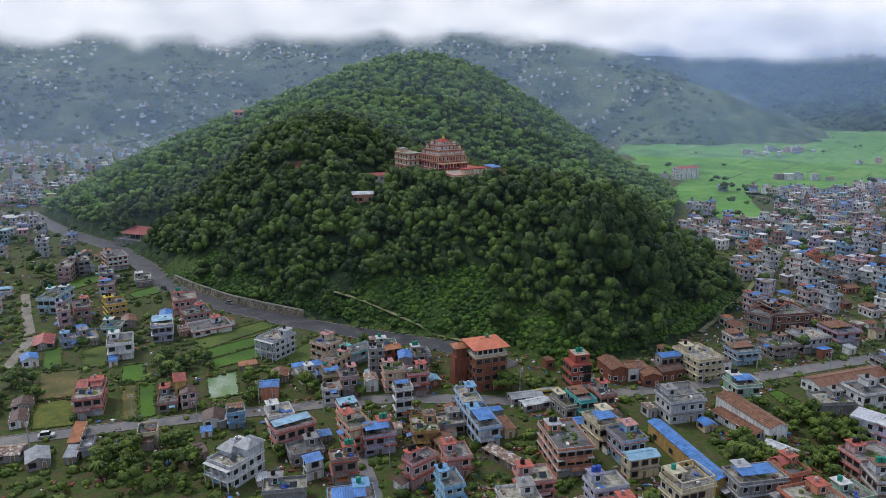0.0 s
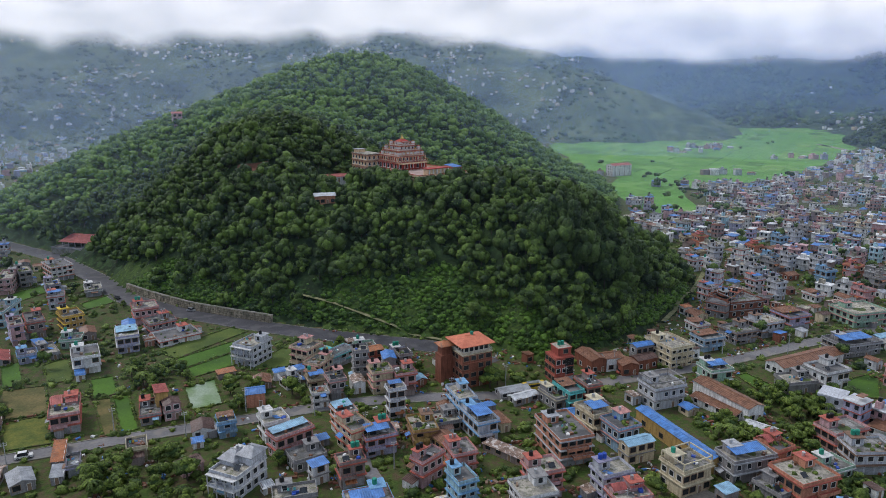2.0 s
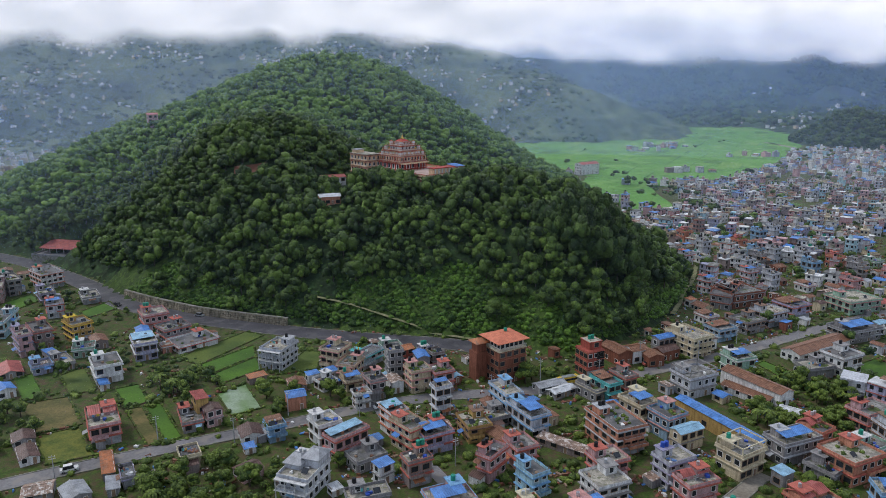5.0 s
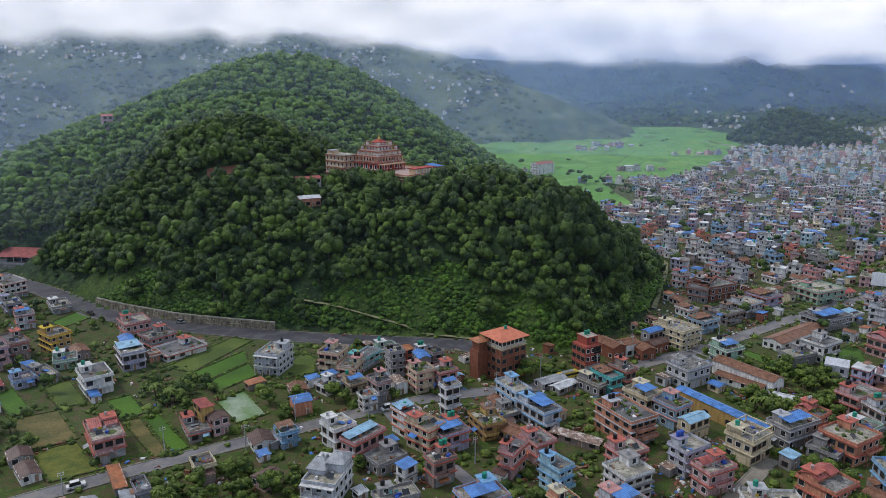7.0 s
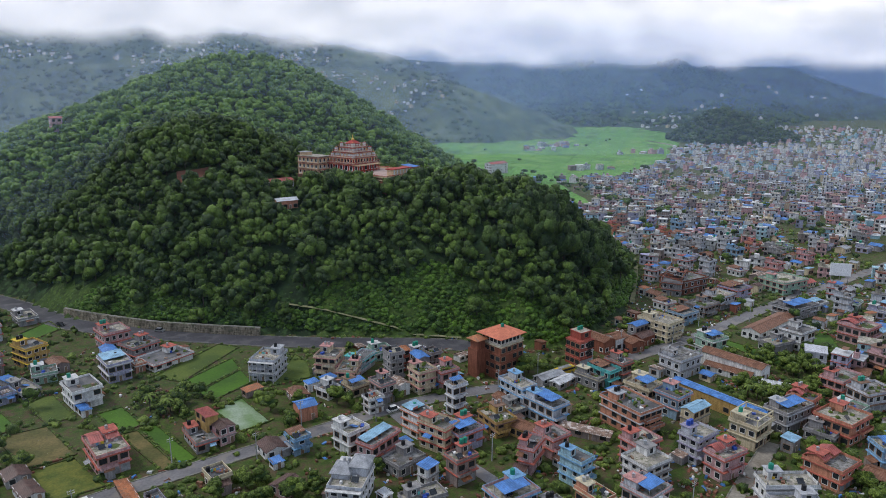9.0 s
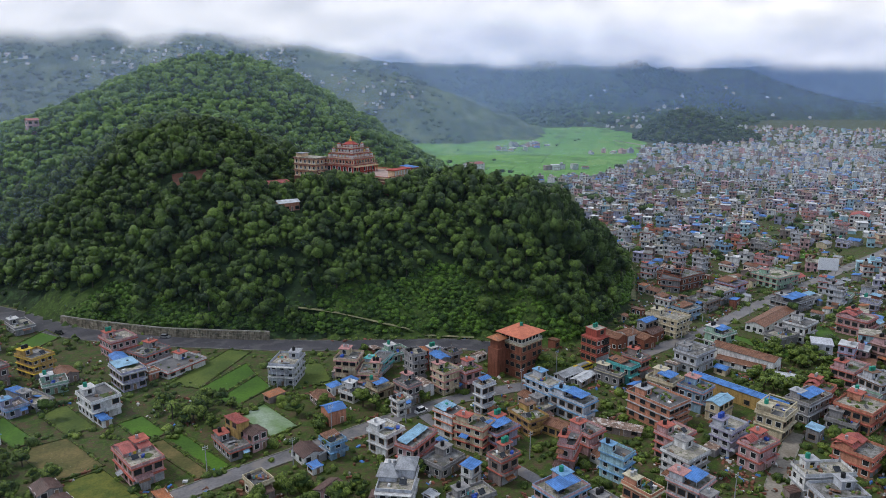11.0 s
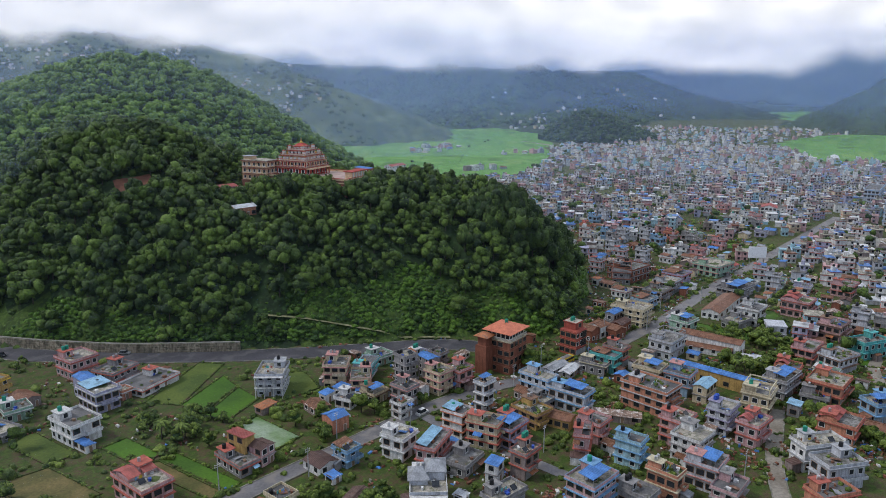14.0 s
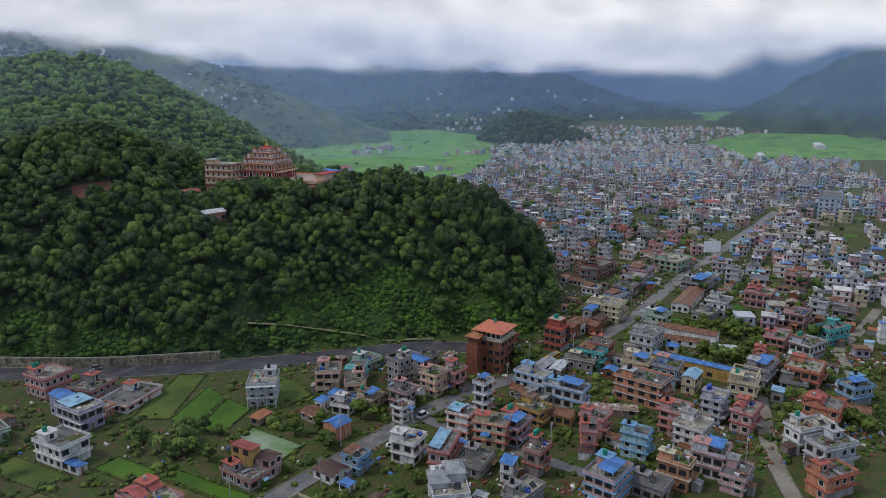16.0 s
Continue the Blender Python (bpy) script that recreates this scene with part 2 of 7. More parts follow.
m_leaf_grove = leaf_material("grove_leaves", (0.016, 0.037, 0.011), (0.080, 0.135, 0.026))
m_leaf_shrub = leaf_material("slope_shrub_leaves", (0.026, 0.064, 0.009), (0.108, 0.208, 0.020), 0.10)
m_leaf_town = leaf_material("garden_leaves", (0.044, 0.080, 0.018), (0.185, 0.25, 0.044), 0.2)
# plain dark green of the filler balls inside the crowns
m_core = material("crown_core_fill", (0.040, 0.075, 0.020), (0.022, 0.045, 0.014), 0.95, 0.3, 2.0, 0.3, 0.1)
m_bark = material("bark", (0.10, 0.08, 0.06), (0.06, 0.05, 0.04), 0.95, 1.0, 6.0, 0.4, 0.03)

# ---- mesh helpers ----


class Geo:
    """Collects faces of simple solids; one Geo becomes one mesh."""

    def __init__(self):
        self.v, self.f, self.m = [], [], []

    def quad(self, pts, mat=0):
        i = len(self.v)
        self.v += [tuple(p) for p in pts]
        self.f.append(tuple(range(i, i + len(pts))))
        self.m.append(mat)

    def box(self, cx, cy, z0, sx, sy, sz, mat=0, rz=0.0, top=1.0):
        """A box that stands on z0; top: how far it narrows upwards."""
        i = len(self.v)
        c, s = math.cos(radians(rz)), math.sin(radians(rz))
        for z, k in ((z0, 1.0), (z0 + sz, top)):
            for x, y in ((-1, -1), (1, -1), (1, 1), (-1, 1)):
                px, py = x * sx / 2 * k, y * sy / 2 * k
                self.v.append((cx + px * c - py * s, cy + px * s + py * c, z))
        for q in ((3, 2, 1, 0), (4, 5, 6, 7), (0, 1, 5, 4), (1, 2, 6, 5), (2, 3, 7, 6), (3, 0, 4, 7)):
            self.f.append(tuple(i + k for k in q))
            self.m.append(mat)
        return self

    def cyl(self, cx, cy, z0, r, h, n=10, mat=0, r2=None):
        i = len(self.v)
        r2 = r if r2 is None else r2
        for z, q in ((z0, r), (z0 + h, r2)):
            for k in range(n):
                a = 2 * math.pi * k / n
                self.v.append((cx + q * math.cos(a), cy + q * math.sin(a), z))
        for k in range(n):
            j = (k + 1) % n
            self.f.append((i + k, i + j, i + n + j, i + n + k))
            self.m.append(mat)
        self.f.append(tuple(i + n + k for k in range(n)))
        self.f.append(tuple(i + n - 1 - k for k in range(n)))
        self.m += [mat, mat]
        return self

    def dome(self, cx, cy, z0, r, h, n=10, rings=4, mat=0):
        last = None
        for k in range(rings + 1):
            a = math.pi / 2 * k / rings
            ring = len(self.v)
            q = max(r * math.cos(a), r * 0.02)
            for j in range(n):
                b = 2 * math.pi * j / n
                self.v.append((cx + q * math.cos(b), cy + q * math.sin(b), z0 + h * math.sin(a)))
            if last is not None:
                for j in range(n):
                    e = (j + 1) % n
                    self.f.append((last + j, last + e, ring + e, ring + j))
                    self.m.append(mat)
            last = ring
        return self

    def sheet(self, x0, x1, y0, z0, y1, z1, pitch=0.55, thick=0.06, mat=0):
        """Corrugated sheet: ridges run from (y0, z0) to (y1, z1)."""
        n = max(4, min(60, int((x1 - x0) / pitch) * 2))
        for dz in (0.0, -thick):
            i = len(self.v)
            for k in range(n + 1):
                x, w = x0 + (x1 - x0) * k / n, (0.05 if k % 2 else -0.05)
                self.v += [(x, y0, z0 + w + dz), (x, y1, z1 + w + dz)]
            for k in range(n):
                a = i + 2 * k
                self.f.append((a, a + 2, a + 3, a + 1) if dz == 0 else (a + 1, a + 3, a + 2, a))
                self.m.append(mat)
        return self

    def mesh(self, name, mats):
        me = bpy.data.meshes.new(name)
        me.from_pydata(self.v, [], self.f)
        for m in (mats if isinstance(mats, (list, tuple)) else [mats]):
            me.materials.append(m)
        me.polygons.foreach_set("material_index", self.m)
        return me


def thing(name, m, label, category, group="", kind=""):
    ob = new(name)
    ob.empty_display_size = 0.5
    ob.matrix_world = m
    return tagged(ob, label, category, group, kind)


def part(name, geo, mats, parent=None, label="", at=None):
    """Links a Geo, or a ready mesh, as one mesh object under its parent."""
    ob = new(name, geo if isinstance(geo, bpy.types.Mesh) else geo.mesh(name, mats))
    if parent is not None:
        ob.parent = parent
    if at is not None:
        ob.matrix_basis = at
    return tagged(ob, label)


def array_mesh(name, verts, faces_per, mats, mat_index=None):
    """A mesh from numpy arrays of verts and equal-sided faces."""
    me = bpy.data.meshes.new(name)
    nv, nf, k = len(verts), len(faces_per), faces_per.shape[1]
    me.vertices.add(nv)
    me.vertices.foreach_set("co", np.ascontiguousarray(verts, dtype=np.float32).ravel())
    me.loops.add(nf * k)
    me.loops.foreach_set("vertex_index", np.ascontiguousarray(faces_per, dtype=np.int32).ravel())
    me.polygons.add(nf)
    me.polygons.foreach_set("loop_start", np.arange(0, nf * k, k, dtype=np.int32))
    me.polygons.foreach_set("loop_total", np.full(nf, k, dtype=np.int32))
    for m in mats:
        me.materials.append(m)
    if mat_index is not None:
        me.polygons.foreach_set("material_index", np.ascontiguousarray(mat_index, dtype=np.int32))
    me.update()
    me.validate()
    return me


# ---- terrain ----
# broad swellings of the forested hill: height, centre x, centre y, spread across, spread along, turn
SWELLINGS = ((148.0, -22, 700, 133, 176, 0.04), (42.1, -219, 566, 85, 105, 0.79), (41.3, 2.4, 344, 60, 63.5, 0.02),
             (43.5, 80.6, 326.7, 48, 70, -0.41), (50.1, -83.3, 416, 49.6, 66.4, -0.03), (-14.5, -34, 385, 16, 20, 0.0))

FOOT_X = (-330, -262, -205, -161, -136, -101, -61, -33, -7, 12, 30, 45, 70, 98, 132, 155, 188, 236)
FOOT_Y = (547, 474, 427, 374, 337, 311, 288, 275, 265, 256, 246, 230, 242, 258, 290, 330, 480, 695)
FOOT_LEAN = (1.47, 1.4, 1.36, 1.65, 1.5, 1.2, 1.12, 1.09, 1.09, 1.1, 1.2, 1.2, 1.15, 1.3, 1.5, 2.2, 4.0, 4.5)


def hill(x, y):
    s = np.full(np.shape(x), -30.3)
    for a, cx, cy, sx, sy, r in SWELLINGS:
        c, n = math.cos(r), math.sin(r)
        u, v = ((x - cx) * c + (y - cy) * n) / sx, (-(x - cx) * n + (y - cy) * c) / sy
        s = s + a * np.exp(-(u * u + v * v) / 2)
    # level terrace for the monastery
    d = np.hypot(x - 3, (y - 372) * 0.9)
    k = np.clip((34 - d) / 14, 0, 1)
    s = s * (1 - k) + 50.0 * k
    # the road and the town cut off the foot of the slope
    beyond = (y - np.interp(x, FOOT_X, FOOT_Y)) / np.interp(x, FOOT_X, FOOT_LEAN)
    s = np.minimum(s, np.where(x < -60, 3.4 + 0.9 * (beyond - 10.0), 0.95 * (beyond - 7.5)))
    s = np.where(beyond < 9.5, 0.0, s)
    # level yard of the red-roofed pavilion
    s = np.where(np.hypot((x + 192) / 18, (y - 437) / 14) < 1, np.minimum(s, 3.2), s)
    return np.maximum(s, 0.0)


def axis(lo, a, b, hi, step, grow):
    mid = list(np.arange(a, b + 0.1, step))
    left, right, s, x = [], [], step, a
    while x > lo:
        s *= grow
        x -= s
        left.append(x)
    s, x = step, b
    while x < hi:
        s *= grow
        x += s
        right.append(x)
    return np.array(left[::-1] + mid + right)


def grid_mesh(name, xs, ys, height, mats, choose=None):
    gx, gy = np.meshgrid(xs, ys)
    gz = height(gx, gy)
    nx, ny = len(xs), len(ys)
    idx = np.arange(nx * ny).reshape(ny, nx)
    f = np.stack([idx[:-1, :-1], idx[:-1, 1:], idx[1:, 1:], idx[1:, :-1]], -1).reshape(-1, 4)
    v = np.stack([gx, gy, gz], -1).reshape(-1, 3)
    mi = None
    if choose is not None:
        c = v[f].mean(1)
        mi = choose(c[:, 0], c[:, 1], c[:, 2])
    me = array_mesh(name, v, f, mats, mi)
    me.polygons.foreach_set("use_smooth", np.ones(len(f), dtype=bool))
    return me


def rough_hill(x, y):
    h = hill(x, y)
    return h + np.where(h > 3, 1.2 * np.sin(x * 0.21 + 1.3 * np.sin(y * 0.11)) * np.cos(y * 0.17), 0.0)


def ground_kind(x, y, z):
    bare = (np.hypot((x + 79) / 9, (y - 384) / 6) < 1)
    bank = ((x > -40) & (x < 52) & (y < 317) & (z < 20 + 4 * np.sin(x * 0.13))) | ((x > -155) & (x < -86) & (y < 375) & (z < 13.5 + 3 * np.sin(x * 0.15)))
    return np.where(bare, 2, np.where(z > 0.4, np.where(bank, 3, 1), 0))


ground = new("ground", grid_mesh("ground", axis(-4900, -360, 330, 4900, 4.0, 1.16), axis(-1500, 180, 860, 4900, 4.0, 1.16),
                                 rough_hill, [m_ground, m_hill, m_soil, m_bank], ground_kind))
tagged(ground, "green valley floor with earth patches and a forested hill", "ground", kind="structure")


def swell(x, y, cx, cy, sx, sy, a, turn=0.0):
    c, n = math.cos(turn), math.sin(turn)
    u, v = ((x - cx) * c + (y - cy) * n) / sx, (-(x - cx) * n + (y - cy) * c) / sy
    return a * np.exp(-(u * u + v * v) / 2)


def lattice(x, y, seed=0.0):
    """Smooth value noise, 0 to 1, one cell a unit."""
    i, j = np.floor(x), np.floor(y)
    u, v = x - i, y - j
    u, v = u * u * (3 - 2 * u), v * v * (3 - 2 * v)

    def h(a, b):
        q = np.sin(a * 127.1 + b * 311.7 + seed * 74.7) * 43758.5453
        return q - np.floor(q)
    return (h(i, j) * (1 - u) + h(i + 1, j) * u) * (1 - v) + (h(i, j + 1) * (1 - u) + h(i + 1, j + 1) * u) * v


def fractal(x, y, size, octaves=4, seed=0.0):
    total, amp, norm = 0.0, 1.0, 0.0
    for k in range(octaves):
        total = total + amp * lattice(x / size * 2 ** k, y / size * 2 ** k, seed + k)
        norm, amp = norm + amp, amp * 0.55
    return total / norm


def ridge_land(x, y, lines, seed, gully=0.55, canopy=6.0):
    """Height of a range: crest lines of (x, y, z, foot distance), flanks cut by gullies, a rough tree canopy on top."""
    best = np.full(np.shape(x), -40.0)
    bend = (fractal(x, y, 210, 3, seed) - 0.5) * 150
    cutin = np.abs(fractal(x + bend, y - bend, 170, 4, seed + 9) - 0.5) * 2
    for line in lines:
        for (xa, ya, za, wa), (xb, yb, zb, wb) in zip(line, line[1:]):
            dx, dy = xb - xa, yb - ya
            t = np.clip(((x - xa) * dx + (y - ya) * dy) / (dx * dx + dy * dy), 0, 1)
            d = np.hypot(x - xa - t * dx, y - ya - t * dy)
            z, w = za + (zb - za) * t, wa + (wb - wa) * t
            u = d / (w * (0.72 + 0.9 * (1 - cutin) * gully))
            best = np.maximum(best, z * (1 - np.clip(u, 0, 1.2)) - 14 * np.clip(u, 0, 1) * cutin)
    rough = fractal(x, y, 26, 3, seed + 3) - 0.5
    return best + rough * np.clip(best / 10, 0, 1) * canopy * 2 - 2.5


WEST_CREST = (((-1900, 1450, 225, 480), (-1000, 1720, 232, 560), (-450, 1820, 232, 600), (-120, 1760, 216, 560), (110, 1640, 200, 500), (255, 1520, 177, 410), (360, 1434, 154, 330), (440, 1385, 98, 260), (500, 1340, 36, 190), (540, 1310, 4, 120)),
              ((-520, 1800, 200, 300), (-450, 1450, 105, 260), (-400, 1200, 22, 180)), ((-60, 1720, 200, 300), (-70, 1430, 118, 230), (-60, 1200, 20, 160)))
NORTH_CREST = (((420, 2080, 168, 420), (660, 1985, 158, 420), (900, 1880, 152, 430), (1110, 1790, 152, 430), (1270, 1765, 150, 380), (1326, 1763, 163, 340), (1400, 1790, 140, 330), (1640, 1810, 150, 330), (1740, 1730, 146, 330), (1830, 1600, 85, 280), (1900, 1480, 20, 200)),
               ((1326, 1763, 160, 250), (1200, 1530, 96, 230), (1080, 1370, 56, 190), (960, 1235, 14, 130)), ((900, 1880, 150, 250), (870, 1740, 70, 200)))
FAR_CREST = (((2300, 3300, 170, 900), (2820, 2725, 180, 900), (3123, 2343, 215, 900), (3311, 2049, 262, 900), (3440, 1800, 285, 900), (3600, 1200, 300, 900)),)
EAST_CREST = (((1650, 985, 6, 60), (1670, 950, 40, 90), (1700, 890, 104, 150), (1730, 845, 162, 220), (1765, 790, 196, 300), (1810, 690, 205, 380), (1870, 420, 228, 450), (1890, -120, 240, 500)),)


def range_west(x, y):
    return ridge_land(x, y, WEST_CREST, 1.0)


def range_north(x, y):
    return ridge_land(x, y, NORTH_CREST, 5.0)


def range_far(x, y):
    return ridge_land(x, y, FAR_CREST, 8.0, 0.5, 4.0)


def range_east(x, y):
    return ridge_land(x, y, EAST_CREST, 12.0)


def knoll(x, y):
    h = swell(x, y, 815, 1010, 42, 46, 39) + swell(x, y, 885, 1012, 55, 48, 29) + swell(x, y, 770, 960, 30, 40, 14)
    return h - 6 + (fractal(x, y, 40, 3, 4.0) - 0.5) * np.clip(h, 0, 20) * 0.5


for nm, fn, x0, x1, y0, y1, st, lab in (
        ("mountain_range", range_west, -1900, 680, 860, 2050, 10, "hazy green mountain slope dotted with villages"),
        ("mountain_range", range_north, 300, 2150, 1080, 2350, 10, "dark forested mountain ridge under low cloud"),
        ("mountain_range", range_far, 1700, 4300, 900, 4100, 30, "pale blue far mountain range in cloud"),
        ("mountain_range", range_east, 1250, 2300, -500, 1350, 12, "steep dark forested mountain at the valley edge"),
        ("wooded_knoll", knoll, 560, 1080, 830, 1240, 8, "small dark wooded knoll between green fields")):
    tagged(new(nm, grid_mesh(nm, np.arange(x0, x1, st), np.arange(y0, y1, st), fn, [m_slope if fn is range_west else m_mount])), lab, "mountain", kind="structure")

# rice plain and other far fields, thin sheets on the valley floor
PLAIN = ((262, 690), (268, 640), (300, 634), (360, 648), (500, 752), (640, 905), (820, 1112), (975, 1345), (895, 1610), (790, 1690), (620, 1560), (430, 1300), (260, 1070), (240, 900), (238, 780))
EAST_PLAIN = ((812, 559), (870, 483), (961, 432), (1120, 420), (1400, 520), (1600, 660), (1526, 744), (1329, 830), (1120, 790), (1010, 745))
FLATS = ((1800, 1150), (2030, 1250), (2750, 1690), (2450, 1850), (2030, 1520))


def inside(x, y, poly):
    odd = False
    for (xa, ya), (xb, yb) in zip(poly, poly[1:] + poly[:1]):
        if (ya > y) != (yb > y) and x < xa + (y - ya) / (yb - ya) * (xb - xa):
            odd = not odd
    return odd


def plain_sheet(name, poly, z, label, cell, turn):
    """Flooded rice land: a sheet with an uneven rim, and plots of other greens with low banks on it."""
    rim = []
    for k, (a, b) in enumerate(zip(poly, poly[1:] + poly[:1])):
        for q in range(6):
            x, y = a[0] + (b[0] - a[0]) * q / 6, a[1] + (b[1] - a[1]) * q / 6
            rim.append((x + 9 * math.sin(k * 2.1 + q * 1.7), y + 9 * math.cos(k * 1.3 + q * 2.3), z))
    g = Geo()
    for tri in tessellate_polygon([[Vector(p) for p in rim]]):
        g.quad([rim[k] for k in tri])
    ob = tagged(new(name, g.mesh(name, m_plain)), label, "field", kind="structure")
    rnd, plots, banks = random.Random(len(poly)), Geo(), Geo()
    c, s = math.cos(radians(turn)), math.sin(radians(turn))
    cx, cy = sum(p[0] for p in poly) / len(poly), sum(p[1] for p in poly) / len(poly)
    for i in range(-26, 27):
        for j in range(-26, 27):
            u, v = i * cell + rnd.uniform(-6, 6), j * cell * 0.6
            w, d = cell * rnd.uniform(0.5, 1.5), cell * 0.6 * rnd.uniform(0.5, 0.95)
            pts = [(cx + (u + a * w) * c - (v + b * d) * s, cy + (u + a * w) * s + (v + b * d) * c) for a, b in ((0, 0), (1, 0), (1, 1), (0, 1))]
            if not all(inside(x, y, poly) for x, y in pts):
                continue
            if rnd.random() < 0.30:
                plots.quad([(x, y, z + 0.12 + 0.02 * ((i + 2 * j) % 5)) for x, y in pts], rnd.choice((0, 1, 1)))
            if rnd.random() < 0.25:
                (xa, ya), (xb, yb) = pts[0], pts[1]
                banks.box((xa + xb) / 2, (ya + yb) / 2, z, math.hypot(xb - xa, yb - ya), 1.0, 0.4, 0, math.degrees(math.atan2(yb - ya, xb - xa)), 0.99)
    part("plots", plots, [m_plain_dark, m_plain_light], ob, "darker and lighter rice plots")
    part("banks", banks, m_plain_dark, ob, "low grassy banks")
    return ob


plain_sheet("rice_plain", PLAIN, 0.25, "wide bright green plain of rice fields", 46, 52)
plain_sheet("rice_plain", EAST_PLAIN, 0.25, "green rice fields beyond the town", 40, 28)
plain_sheet("rice_plain", FLATS, 0.25, "green river flats between the mountains", 60, 38)


def ellipse_sheet(name, cx, cy, rx, ry, turn, z, mat, label, n=40):
    g = Geo()
    c, s = math.cos(radians(turn)), math.sin(radians(turn))
    pts = []
    for k in range(n):
        a = 2 * math.pi * k / n
        r = 1 + 0.06 * math.sin(3 * a + cx) + 0.05 * math.sin(7 * a)
        u, v = rx * r * math.cos(a), ry * r * math.sin(a)
        pts.append((cx + u * c - v * s, cy + u * s + v * c, z))
    g.quad(pts)
    ob = new(name, g.mesh(name, mat))
    return tagged(ob, label, "field", kind="structure")


ellipse_sheet("rice_plain", 238, 610, 32, 108, -12, 0.3, m_plain, "sloping green meadow at the foot of the hill")
ellipse_sheet("rice_plain", -330, 640, 60, 60, 0, 0.2, m_plain, "green rice fields beyond the hill road")

# ---- low cloud far behind everything else, and tinted sheets that paint haze ----


BASE_AZ = (-70, -31, -10, 5, 10, 15, 20, 45, 52, 58, 64, 80, 110)
BASE_Z = (152, 160, 168, 176, 170, 147, 138, 137, 130, 150, 172, 185, 190)


def veil(name, radius, az0, az1, z0, z1, mat, label):
    """An upright sheet on an arc round the valley; azimuth clockwise from +y. It carries its height above the cloud base."""
    g, n, last, lift = Geo(), 96, None, []
    for k in range(n + 1):
        az = az0 + (az1 - az0) * k / n
        a = radians(az)
        x, y = radius * math.sin(a), radius * math.cos(a)
        base = float(np.interp(az, BASE_AZ, BASE_Z)) + 6 * math.sin(az * 0.9) + 4 * math.sin(az * 2.3)
        if last:
            g.quad([(*last[0], z0), (x, y, z0), (x, y, z1), (*last[0], z1)])
            lift += [z0 - last[1], z0 - base, z1 - base, z1 - last[1]]
        last = ((x, y), base)
    me = g.mesh(name, mat)
    me.attributes.new("above_base", "FLOAT", "POINT").data.foreach_set("value", lift)
    ob = tagged(new(name, me), label, "cloud", kind="structure")
    ob.visible_shadow = False
    return ob


